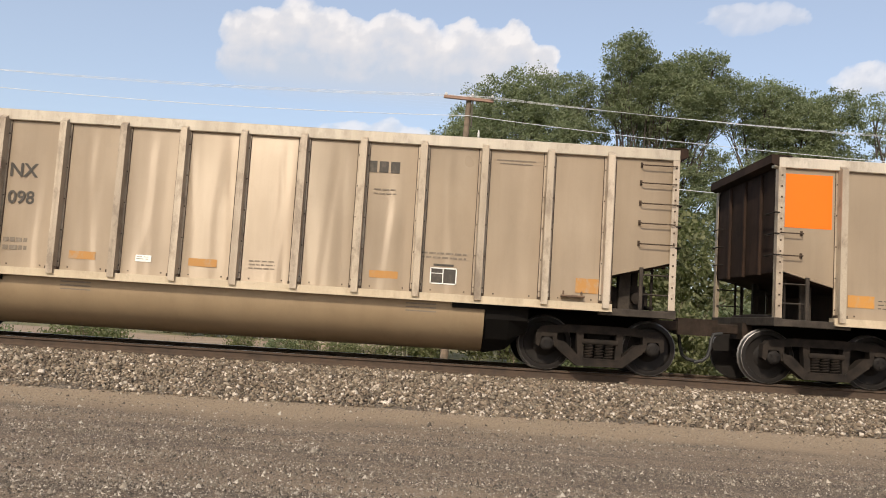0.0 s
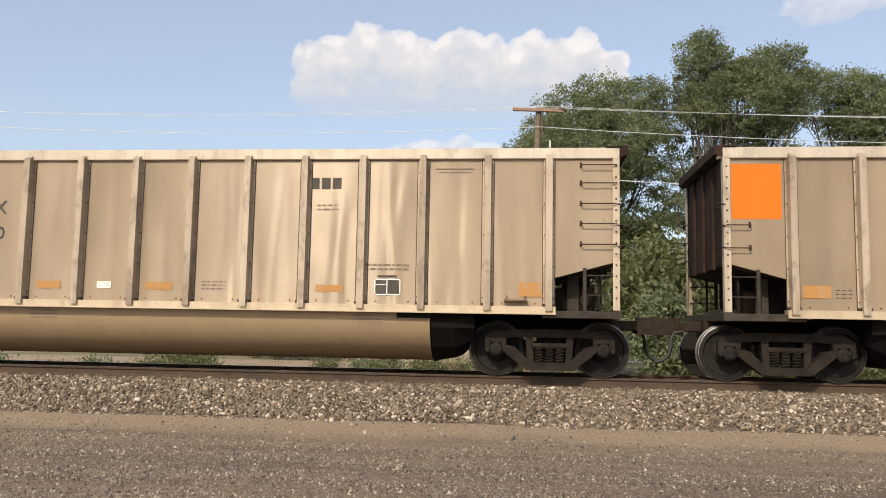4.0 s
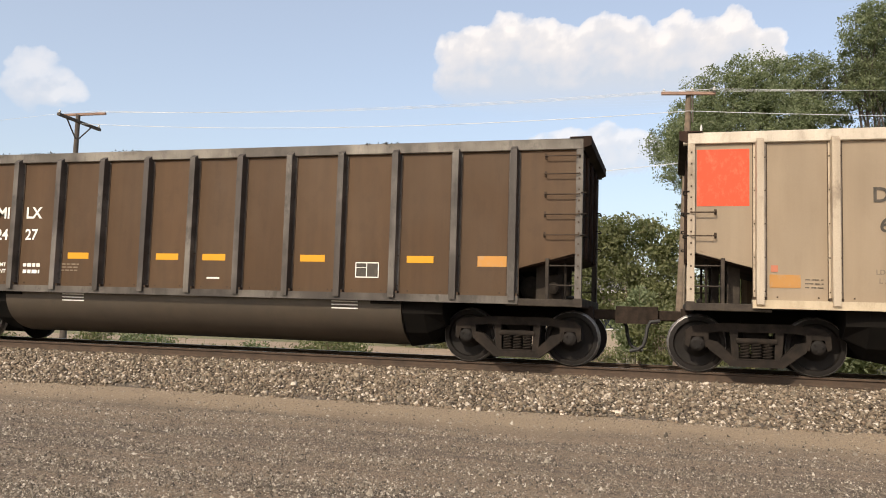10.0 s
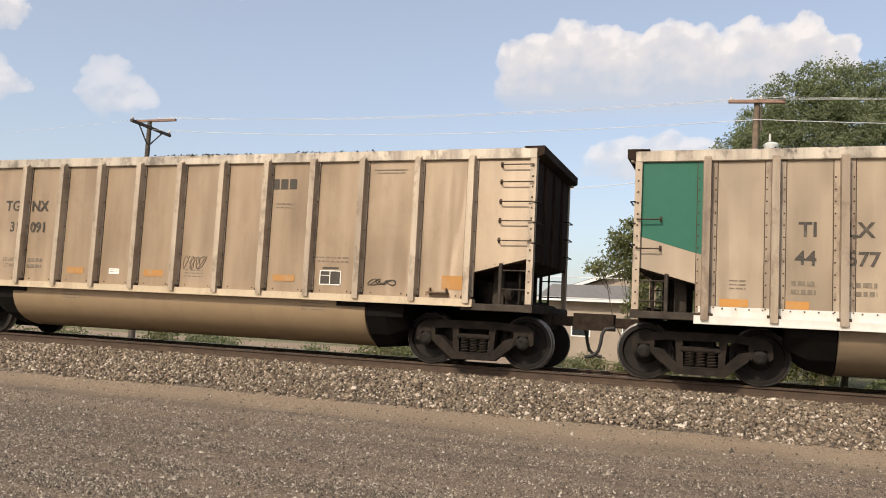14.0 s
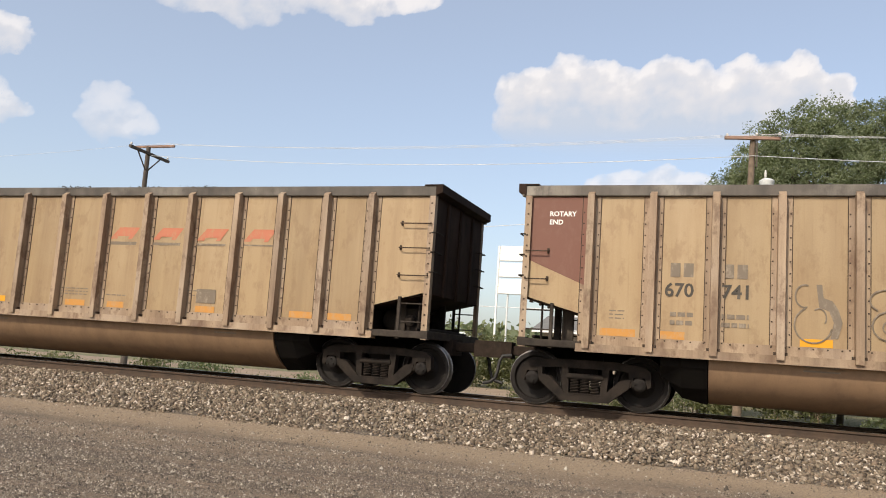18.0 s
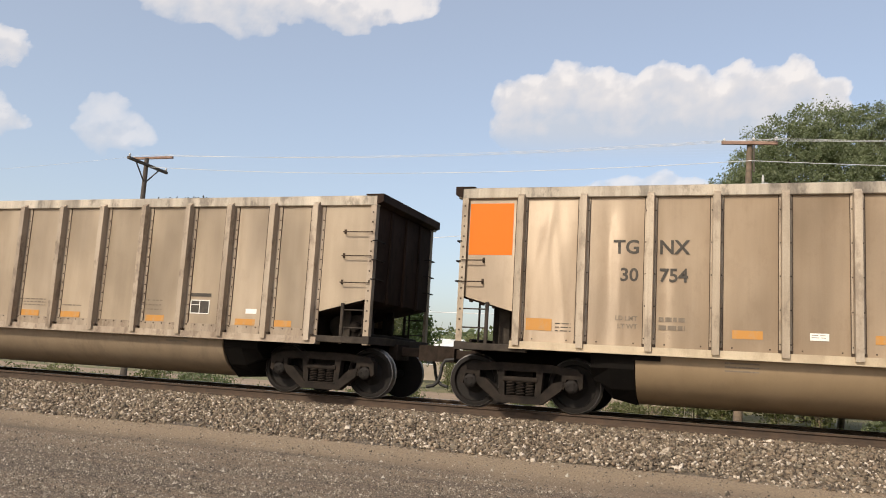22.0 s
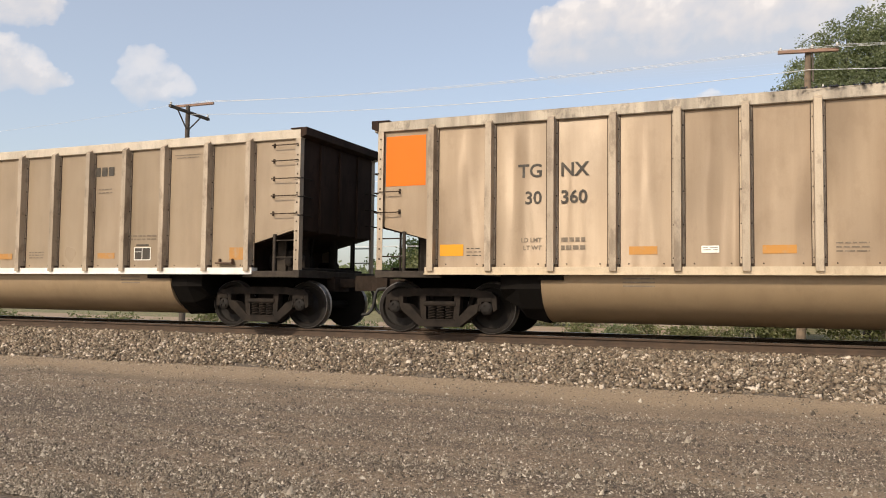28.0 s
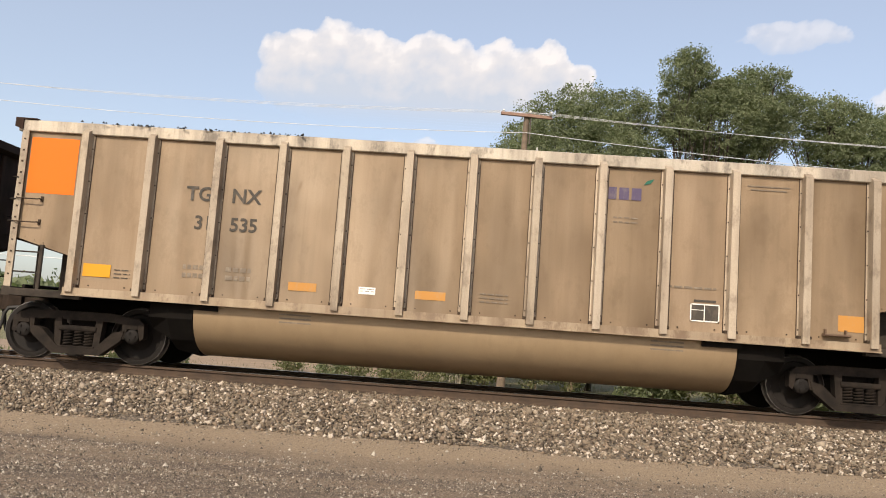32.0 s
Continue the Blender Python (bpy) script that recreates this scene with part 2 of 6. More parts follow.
M_RUST = plain("rusty_step", (0.16, 0.10, 0.06), (0.08, 0.05, 0.034), 0.85)
M_RUBBER = plain("black_rubber", (0.018, 0.018, 0.018), (0.03, 0.028, 0.026), 0.65)
M_COAL = plain("coal", (0.014, 0.014, 0.015), (0.03, 0.03, 0.032), 0.5, 0.0, 6, 0.6)
M_ORANGE = faded("orange_paint", (0.72, 0.150, 0.004), (0.60, 0.145, 0.010), 0.3)
M_ORANGE2 = faded("red_orange_paint", (0.62, 0.075, 0.03), (0.48, 0.25, 0.15), 0.4)
M_RED = faded("red_paint", (0.40, 0.020, 0.024), (0.28, 0.04, 0.036), 0.35)
M_CRIMSON = faded("crimson_paint", (0.24, 0.022, 0.030), (0.14, 0.025, 0.025), 0.8)
M_PINK = faded("faded_red_paint", (0.42, 0.085, 0.07), (0.35, 0.25, 0.18), 0.8)
M_GREEN = faded("green_paint", (0.018, 0.115, 0.075), (0.035, 0.14, 0.095), 0.4)
M_BRIGHT = faded("bright_green_paint", (0.08, 0.50, 0.045), (0.16, 0.5, 0.12), 0.4)
M_MAROON = faded("brown_red_paint", (0.165, 0.076, 0.054), (0.2, 0.115, 0.083), 0.4)
M_YELLOW = faded("yellow_paint", (0.47, 0.225, 0.055), (0.36, 0.255, 0.15), 0.9)
M_YELLOW2 = faded("yellow_reflector", (0.62, 0.29, 0.015), (0.55, 0.29, 0.04), 0.3)
M_OCHREPATCH = faded("worn_yellow_paint", (0.40, 0.20, 0.06), (0.33, 0.25, 0.17), 1.0)
M_WHITE = faded("white_paint", (0.78, 0.76, 0.70), (0.6, 0.57, 0.5), 0.5)
M_PALE = faded("faint_clear_film", (0.378, 0.292, 0.188), (0.368, 0.28, 0.175), 0.6, 0.3)
M_BLACK = faded("black_stencil", (0.055, 0.047, 0.038), (0.16, 0.13, 0.1), 0.5)
M_GREYINK = faded("worn_stencil", (0.17, 0.135, 0.10), (0.33, 0.27, 0.2), 0.9)
M_NAVY = faded("navy_paint", (0.085, 0.065, 0.12), (0.2, 0.17, 0.16), 0.6)
M_BLUE = faded("blue_spray_paint", (0.035, 0.20, 0.52), (0.05, 0.26, 0.6), 0.6)
M_SCARLET = faded("scarlet_paint", (0.44, 0.155, 0.09), (0.37, 0.235, 0.13), 0.9)
M_PALEGREEN = faded("pale_green_overspray", (0.30, 0.62, 0.22), (0.14, 0.52, 0.09), 0.9)
M_BROWNINK = faded("brown_spray_paint", (0.16, 0.07, 0.045), (0.3, 0.2, 0.12), 0.6)
M_PALEPATCH = faded("scraped_pale_sheet", (0.55, 0.47, 0.37), (0.42, 0.33, 0.24), 0.8)
M_WORNPINK = faded("bleached_red_paint", (0.46, 0.26, 0.21), (0.34, 0.09, 0.08), 0.9)

# ---- mesh building ----
class Shape:
    """Vertices and faces of one mesh."""

    def __init__(self):
        self.v, self.f = [], []

    def add(self, verts, faces):
        k = len(self.v)
        self.v += [tuple(p) for p in verts]
        self.f += [tuple(i + k for i in f) for f in faces]
        return self

    def box(self, x0, x1, y0, y1, z0, z1):
        return self.add([(x, y, z) for z in (z0, z1) for x, y in ((x0, y0), (x1, y0), (x1, y1), (x0, y1))],
                        [(3, 2, 1, 0), (4, 5, 6, 7), (0, 1, 5, 4), (1, 2, 6, 5), (2, 3, 7, 6), (3, 0, 4, 7)])

    def bevelled(self, x0, x1, y0, y1, z0, z1, c=0.01):
        """A box with its edges along the longest side chamfered."""
        s = (x1 - x0, y1 - y0, z1 - z0)
        ax = s.index(max(s))
        lo, hi = [(x0, x1), (y0, y1), (z0, z1)][ax]
        a, b = [((y0, y1), (z0, z1)), ((x0, x1), (z0, z1)), ((x0, x1), (y0, y1))][ax]
        prof = [(a[0] + c, b[0]), (a[1] - c, b[0]), (a[1], b[0] + c), (a[1], b[1] - c), (a[1] - c, b[1]), (a[0] + c, b[1]), (a[0], b[1] - c), (a[0], b[0] + c)]
        return self.prism(prof, "xyz"[ax], lo, hi)

    def prism(self, prof, axis, lo, hi):
        """A closed outline drawn out along an axis."""
        n = len(prof)
        area = sum(p[0] * q[1] - q[0] * p[1] for p, q in zip(prof, prof[1:] + prof[:1]))
        if (area < 0) != (axis == "y"):
            prof = prof[::-1]
        put = {"x": lambda p, t: (t, p[0], p[1]), "y": lambda p, t: (p[0], t, p[1]), "z": lambda p, t: (p[0], p[1], t)}[axis]
        return self.add([put(p, t) for t in (lo, hi) for p in prof],
                        [tuple(range(n))[::-1], tuple(range(n, 2 * n))] + [(i, (i + 1) % n, n + (i + 1) % n, n + i) for i in range(n)])

    def tube(self, pts, r, n=6, r2=None):
        """A round bar along a line of points."""
        pts = [Vector(p) for p in pts]
        k0, m = len(self.v), len(pts)
        for i, p in enumerate(pts):
            d = (pts[min(i + 1, m - 1)] - pts[max(i - 1, 0)]).normalized()
            u = d.orthogonal().normalized() if i == 0 else (u - d * u.dot(d)).normalized()
            w = d.cross(u)
            rr = r if r2 is None else r + (r2 - r) * i / (m - 1)
            self.v += [tuple(p + (u * math.cos(2 * math.pi * j / n) + w * math.sin(2 * math.pi * j / n)) * rr) for j in range(n)]
        for i in range(m - 1):
            for j in range(n):
                a, b = k0 + i * n + j, k0 + i * n + (j + 1) % n
                self.f.append((a, b, b + n, a + n))
        self.f += [tuple(k0 + j for j in range(n))[::-1], tuple(k0 + (m - 1) * n + j for j in range(n))]
        return self

    def lathe(self, prof, n=28, cx=0.0, cz=0.0):
        """Rings (y, radius) about the y axis."""
        k0 = len(self.v)
        for y, r in prof:
            self.v += [(cx + r * math.cos(2 * math.pi * j / n), y, cz + r * math.sin(2 * math.pi * j / n)) for j in range(n)]
        for i in range(len(prof) - 1):
            for j in range(n):
                a, b = k0 + i * n + j, k0 + i * n + (j + 1) % n
                self.f.append((a, a + n, b + n, b))
        self.f += [tuple(k0 + j for j in range(n)), tuple(k0 + (len(prof) - 1) * n + j for j in range(n))[::-1]]
        return self

    def mesh(self, name, mat, smooth=0, second=None, start=0):
        """The mesh; its faces from number start on take the second material."""
        me = bpy.data.meshes.new(name)
        me.from_pydata(self.v, [], self.f)
        me.materials.append(mat)
        if second:
            me.materials.append(second)
            for p in me.polygons[start:]:
                p.material_index = 1
        if smooth:
            me.shade_smooth()
            me.set_sharp_from_angle(angle=radians(smooth))
        return me


def part(name, shape, mat, parent, label="", at=(0, 0, 0), smooth=0):
    """One mesh object under a thing or a part."""
    me = shape if isinstance(shape, bpy.types.Mesh) else shape.mesh(name, mat, smooth)
    ob = new(name, me)
    ob.parent, ob.location = parent, at
    return tagged(ob, label)


def thing(name, label, category, at=(0, 0, 0), shape=None, mat=None, group="", kind="", smooth=0):
    ob = new(name, shape.mesh(name, mat, smooth) if shape else None)
    ob.location = at
    return tagged(ob, label, category, group, kind)


def fast_mesh(name, verts, faces, mat, smooth=False):
    """A large mesh of equal faces from arrays."""
    me = bpy.data.meshes.new(name)
    nf, k = faces.shape
    me.vertices.add(len(verts))
    me.vertices.foreach_set("co", verts.astype(np.float32).ravel())
    me.loops.add(nf * k)
    me.loops.foreach_set("vertex_index", faces.astype(np.int32).ravel())
    me.polygons.add(nf)
    me.polygons.foreach_set("loop_start", np.arange(0, nf * k, k, dtype=np.int32))
    me.update(calc_edges=True)
    me.materials.append(mat)
    if smooth:
        me.shade_smooth()
    return me

# ---- ground and track ----
def ground_material():
    m, n, l, b = material("gravel_road_dirt_and_grass", 0.95)
    geo = n.new("ShaderNodeNewGeometry")
    sep = n.new("ShaderNodeSeparateXYZ")
    l.new(geo.outputs["Position"], sep.inputs[0])
    pos = geo.outputs["Position"]
    streaks = n.new("ShaderNodeMapping")
    streaks.inputs["Scale"].default_value = (0.10, 1.7, 1.0)
    l.new(pos, streaks.inputs["Vector"])
    bands = noise_tex(n, l, streaks.outputs[0], 0.9, 5, 0.65)
    wav, fine, speck, mid = noise_tex(n, l, pos, 0.55, 4), noise_tex(n, l, pos, 28, 4, 0.7), noise_tex(n, l, pos, 75, 2, 0.5), noise_tex(n, l, pos, 3.2, 5)
    # distance from the track, with a ragged edge
    off = n.new("ShaderNodeMath")
    off.operation = "MULTIPLY_ADD"
    off.inputs[1].default_value, off.inputs[2].default_value = 1.5, -0.75
    l.new(wav, off.inputs[0])
    off2 = n.new("ShaderNodeMath")
    off2.operation = "MULTIPLY_ADD"
    off2.inputs[1].default_value = 0.7
    l.new(mid, off2.inputs[0])
    l.new(off.outputs[0], off2.inputs[2])
    yy = n.new("ShaderNodeMath")
    yy.operation = "ADD"
    l.new(sep.outputs["Y"], yy.inputs[0])
    l.new(off2.outputs[0], yy.inputs[1])

    def step(a, c):
        r = n.new("ShaderNodeMapRange")
        r.interpolation_type = "SMOOTHSTEP"
        r.inputs["From Min"].default_value, r.inputs["From Max"].default_value = a, c
        l.new(yy.outputs[0], r.inputs["Value"])
        return r.outputs[0]
    vor = n.new("ShaderNodeTexVoronoi")
    vor.inputs["Scale"].default_value = 105
    l.new(pos, vor.inputs["Vector"])
    chips = n.new("ShaderNodeSeparateColor")
    l.new(vor.outputs["Color"], chips.inputs[0])
    road = ramp(n, l, chips.outputs[0], [(0.0, (0.040, 0.024, 0.015)), (0.5, (0.142, 0.098, 0.063)), (0.82, (0.235, 0.168, 0.111)), (0.97, (0.42, 0.335, 0.245))])
    road = mix(n, l, ramp(n, l, mid, [(0.4, 0.0), (0.7, 0.35)]), road, (0.101, 0.080, 0.060))
    road = mix(n, l, ramp(n, l, bands, [(0.46, 0.0), (0.66, 0.75)]), road, (0.235, 0.172, 0.112))
    road = mix(n, l, ramp(n, l, bands, [(0.30, 0.7), (0.50, 0.0)]), road, (0.066, 0.051, 0.038))
    dirt = ramp(n, l, fine, [(0.25, (0.19, 0.138, 0.086)), (0.5, (0.30, 0.222, 0.142)), (0.75, (0.40, 0.305, 0.20))])
    dirt = mix(n, l, ramp(n, l, chips.outputs[1], [(0.5, 0.0), (0.95, 0.6)]), dirt, (0.125, 0.092, 0.062))
    grass = mix(n, l, ramp(n, l, mid, [(0.4, 0.0), (0.62, 1.0)]), (0.12, 0.125, 0.045), (0.27, 0.215, 0.12))
    grass = mix(n, l, ramp(n, l, fine, [(0.4, 0.0), (0.8, 0.6)]), grass, (0.07, 0.08, 0.03))
    c = mix(n, l, step(9.5, 10.5), road, dirt)
    c = mix(n, l, step(18.6, 20.2), c, grass)
    l.new(c, b.inputs["Base Color"])
    h = n.new("ShaderNodeMath")
    h.operation = "ADD"
    l.new(chips.outputs[0], h.inputs[0])
    l.new(fine, h.inputs[1])
    bump(n, l, b, h.outputs[0], 0.7, 0.006)
    return m


CRUSHED = ((0.0, (0.054, 0.040, 0.027)), (0.22, (0.138, 0.101, 0.068)), (0.48, (0.214, 0.165, 0.112)), (0.62, (0.192, 0.163, 0.120)), (0.72, (0.215, 0.152, 0.102)), (0.86, (0.34, 0.273, 0.195)), (0.97, (0.63, 0.54, 0.44)))
CHIPPED = ((0.0, (0.030, 0.024, 0.018)), (0.25, (0.085, 0.068, 0.048)), (0.45, (0.165, 0.132, 0.096)), (0.62, (0.235, 0.195, 0.148)), (0.82, (0.31, 0.262, 0.20)), (0.96, (0.56, 0.495, 0.40)))


def stone_material(name, stops):
    m, n, l, b = material(name, 0.9)
    geo = n.new("ShaderNodeNewGeometry")
    r = ramp(n, l, geo.outputs["Random Per Island"], stops)
    f = noise_tex(n, l, geo.outputs["Position"], 60, 3)
    l.new(mix(n, l, ramp(n, l, f, [(0.35, 0.0), (0.8, 0.55)]), r, (0.126, 0.094, 0.066)), b.inputs["Base Color"])
    bump(n, l, b, f, 0.3, 0.006)
    return m


def bank_material():
    """Packed stone under the loose pieces: the same stone, finer, with dark gaps."""
    m, n, l, b = material("packed_crushed_stone", 0.95)
    pos = n.new("ShaderNodeNewGeometry").outputs["Position"]
    v = n.new("ShaderNodeTexVoronoi")
    v.inputs["Scale"].default_value = 32
    l.new(pos, v.inputs["Vector"])
    sc = n.new("ShaderNodeSeparateColor")
    l.new(v.outputs["Color"], sc.inputs[0])
    c = ramp(n, l, sc.outputs[0], [(0.0, (0.075, 0.058, 0.041)), (0.5, (0.16, 0.124, 0.088)), (0.85, (0.23, 0.18, 0.13)), (1.0, (0.36, 0.30, 0.23))])
    l.new(mix(n, l, ramp(n, l, v.outputs["Distance"], [(0.3, 0.0), (0.75, 0.85)]), c, (0.065, 0.050, 0.036)), b.inputs["Base Color"])
    bump(n, l, b, v.outputs["Distance"], 0.8, -0.02)
    return m


M_GROUND, M_STONE, M_BANK = ground_material(), stone_material("crushed_stone", CRUSHED), bank_material()
M_CHIP = stone_material("road_chips", CHIPPED)


def ground_z(x, y):
    z = GROUND + 0.012 * noise.noise((x * 0.35, y * 0.9, 0.0)) + 0.02 * noise.noise((x * 0.12, y * 0.2, 3.0))
    if 9.0 < y < 11.4:
        z += 0.05 * (y - 9.0) / 2.4
    if y > 19:
        z -= min(0.58, (y - 19) * 0.11) - 0.15 * noise.noise((x * 0.05, y * 0.06, 7.0)) * min(1, (y - 19) / 20)
    return z


xs = [-2500, -900, -350, -140, -70] + [-45 + 1.0 * i for i in range(81)] + [45, 70, 140, 350, 900, 2500]
ys = [-2500, -600, -150, -40, -15, -6] + [-2 + 0.5 * i for i in range(60)] + [30, 34, 40, 50, 65, 90, 140, 300, 700, 3000]
gs = Shape()
for y in ys:
    for x in xs:
        gs.v.append((x, y, ground_z(x, y)))
for j in range(len(ys) - 1):
    for i in range(len(xs) - 1):
        a = j * len(xs) + i
        gs.f.append((a, a + 1, a + len(xs) + 1, a + len(xs)))
ground = thing("ground", "coarse grey gravel road, tan dirt verge and dry grass", "ground", shape=gs, mat=M_GROUND, kind="structure", smooth=60)

# a bare lane beyond the track
ls = Shape()
lane_x, lane_v = [-60 + 0.6 * i for i in range(97)], [0.0, 0.08, 0.3, 0.5, 0.7, 0.92, 1.0]
for x in lane_x:
    near, far = 33.5 + 0.9 * noise.noise((x * 0.4, 0, 11.0)), 44.0 + 0.9 * noise.noise((x * 0.35, 4, 11.0))
    taper = min(1.0, max(0.05, (-2.4 - x) / 3.0))
    for v in lane_v:
        y = 39.0 + ((near + (far - near) * v) - 39.0) * taper
        ls.v.append((x, y, ground_z(x, y) + (0.03 if 0 < v < 1 else -0.02)))
for i in range(len(lane_x) - 1):
    for j in range(len(lane_v) - 1):
        a = i * len(lane_v) + j
        ls.f.append((a, a + len(lane_v), a + len(lane_v) + 1, a + 1))
M_LANE = plain("bare_tan_earth", (0.34, 0.245, 0.165), (0.23, 0.165, 0.108), 0.95, 0.0, 1.2, 0.4)
thing("dirt_lane", "bare pinkish tan dirt lane beyond the track", "lane", shape=ls, mat=M_LANE, kind="structure", smooth=60)

# the ballast bank, then loose stones on it
BANK = [(-4.6, -0.62), (-4.0, -0.50), (-3.2, -0.395), (-1.95, -0.215), (-0.95, -0.195), (0.95, -0.195), (1.95, -0.215), (3.2, -0.40), (4.1, -0.66), (5.4, -1.12)]


def bank_z(y):
    return float(np.interp(y - TRACK_Y, [p[0] for p in BANK], [p[1] for p in BANK]))


bs = Shape()
bx = [-600, -120] + [-40 + 0.5 * i for i in range(140)] + [120, 600]
by = [-4.6, -4.3, -4.0, -3.6, -3.2, -2.6, -1.95, -0.95, 0.95, 1.95, 3.2, 4.1, 5.4]
for x in bx:
    for y in by:
        e = 0.16 * noise.noise((x * 0.7, y, 5)) if y < -3.3 else 0
        bs.v.append((x, TRACK_Y + y + e, bank_z(TRACK_Y + y) + 0.022 * noise.noise((x * 1.3, y * 1.5, 0))))
for i in range(len(bx) - 1):
    for j in range(len(by) - 1):
        a = i * len(by) + j
        bs.f.append((a, a + len(by), a + len(by) + 1, a + 1))
thing("ballast_bank", "sloping bank of grey-brown crushed stone under the track", "ballast", shape=bs, mat=M_BANK, kind="structure", smooth=60)


def scatter_stones(name, label, count, place, size, seed, mat, flat=0.7):
    """Angular stones: squashed, twisted cubes with cut corners."""
    rng = np.random.default_rng(seed)
    base = np.array([(x, y, z) for z in (-1, 1) for x, y in ((-1, -1), (1, -1), (1, 1), (-1, 1))], float)
    tri = np.array([(3, 2, 1, 0), (4, 5, 6, 7), (0, 1, 5, 4), (1, 2, 6, 5), (2, 3, 7, 6), (3, 0, 4, 7)])
    p = place(rng, count)
    count = len(p)
    s = rng.lognormal(math.log(size), 0.33, count)[:, None, None] * rng.uniform(0.55, 1.25, (count, 1, 3)) * np.array([1, 1, flat])
    v = base[None] * (1 + rng.uniform(-0.42, 0.25, (count, 8, 3))) * s * 0.5
    ax = rng.normal(size=(count, 3))
    ax /= np.linalg.norm(ax, axis=1)[:, None]
    an = rng.uniform(0, math.pi, count)
    c, sn = np.cos(an)[:, None, None], np.sin(an)[:, None, None]
    k = ax[:, None, :]
    v = v * c + np.cross(np.broadcast_to(k, v.shape), v) * sn + k * (v * k).sum(2, keepdims=True) * (1 - c)
    v += p[:, None, :]
    f = tri[None] + (np.arange(count) * 8)[:, None, None]
    ob = new(name, fast_mesh(name, v.reshape(-1, 3), f.reshape(-1, 4), mat))
    return tagged(ob, label, "gravel", "", "stuff")


def on_bank(rng, n):
    x, y = rng.uniform(-20.5, 8.5, n), TRACK_Y + rng.uniform(-4.05, -0.75, n)
    thin = rng.uniform(0, 1, n) < np.clip((y - TRACK_Y + 4.15 + 0.25 * np.sin(x * 1.7) + 0.15 * np.sin(x * 4.1)) / 0.5, 0.06, 1)
    x, y = x[thin], y[thin]
    z = np.interp(y - TRACK_Y, [p[0] for p in BANK], [p[1] for p in BANK]) + rng.uniform(0.0, 0.028, len(y))
    return np.stack([x, y, z], 1)


def on_road(rng, n):
    y = 3.9 + 7.0 * rng.uniform(0, 1, n) ** 1.35
    x = rng.uniform(-1.75, 0.68, n) * y
    edge = 9.75 + 0.35 * np.sin(x * 0.9) + 0.2 * np.sin(x * 2.3 + 1)
    keep = rng.uniform(0, 1, n) < np.clip((edge - y) / 0.7, 0.3, 1) * (0.3 + 0.7 * np.sin(y * 3.1 + 0.9 * np.sin(x * 0.35) + 0.5 * np.sin(x * 1.1 + y)) ** 2)
    x, y, n = x[keep], y[keep], int(keep.sum())
    return np.stack([x, y, np.full(n, GROUND + 0.008) + np.clip((y - 9.0) / 2.4, 0, 1) * 0.05], 1)


def far_bank(rng, n):
    x, y = rng.uniform(-26, 16, n), TRACK_Y + rng.uniform(0.8, 3.6, n)
    return np.stack([x, y, np.interp(y - TRACK_Y, [p[0] for p in BANK], [p[1] for p in BANK]) + 0.01], 1)


scatter_stones("ballast_stones", "loose angular grey and tan crushed stones", 60000, on_bank, 0.0345, 3, M_STONE, 0.62)
scatter_stones("ballast_stones", "loose crushed stones on the far bank", 5000, far_bank, 0.06, 4, M_STONE)


def scatter_chips(name, label, count, place, size, seed, mat):
    """Flat sharp chips: low three-sided pyramids pressed into the surface."""
    rng = np.random.default_rng(seed)
    p = place(rng, count)
    n = len(p)
    s = rng.lognormal(math.log(size), 0.43, n)[:, None]
    a = rng.uniform(0, 2 * math.pi, n)[:, None] + np.array([0, 2.1, 4.2]) + rng.uniform(-0.6, 0.6, (n, 3))
    r = s * rng.uniform(0.35, 0.8, (n, 3))
    v = np.zeros((n, 4, 3))
    v[:, :3, 0], v[:, :3, 1] = r * np.cos(a), r * np.sin(a)
    v[:, :3, 2] = -0.1 * s
    v[:, 3] = rng.normal(size=(n, 3)) * s * 0.2 + np.array([0, 0, 1]) * s * 0.44
    v += p[:, None, :]
    f = np.array([(0, 1, 3), (1, 2, 3), (2, 0, 3)])[None] + (np.arange(n) * 4)[:, None, None]
    tagged(new(name, fast_mesh(name, v.reshape(-1, 3), f.reshape(-1, 3), mat)), label, "gravel", "", "stuff")


scatter_chips("road_gravel", "small grey and pale chips bedded in the road", 280000, on_road, 0.0126, 5, M_CHIP)

M_RAIL = plain("rusty_rail", (0.082, 0.051, 0.032), (0.045, 0.03, 0.02), 0.85, 0.05, 5)
M_RAILTOP = plain("polished_rail_head", (0.45, 0.43, 0.41), (0.3, 0.28, 0.26), 0.3, 0.9, 12, 0.03)
M_TIE = plain("creosoted_tie", (0.09, 0.068, 0.05), (0.05, 0.04, 0.03), 0.9, 0.0, 6, 0.4)

track = thing("railway_track", "single track with rusty rails on creosoted ties", "railway track", (0, TRACK_Y, 0), kind="structure")
RAIL = [(-0.075, -0.172), (0.075, -0.172), (0.075, -0.160), (0.018, -0.140), (0.010, -0.125), (0.010, -0.045), (0.036, -0.035), (0.036, -0.004), (0.030, 0.0),
        (-0.030, 0.0), (-0.036, -0.004), (-0.036, -0.035), (-0.010, -0.045), (-0.010, -0.125), (-0.018, -0.140), (-0.075, -0.160)]
for sgn in (-1, 1):
    me = Shape().prism(RAIL, "x", -420, 420).mesh("rail", M_RAIL)
    me.materials.append(M_RAILTOP)
    for p in me.polygons:
        if p.normal.z > 0.9 and p.center.z > -0.01:
            p.material_index = 1
    part("rail", me, None, track, "rusty steel rail with a worn bright head", (0, sgn * GAUGE, 0))
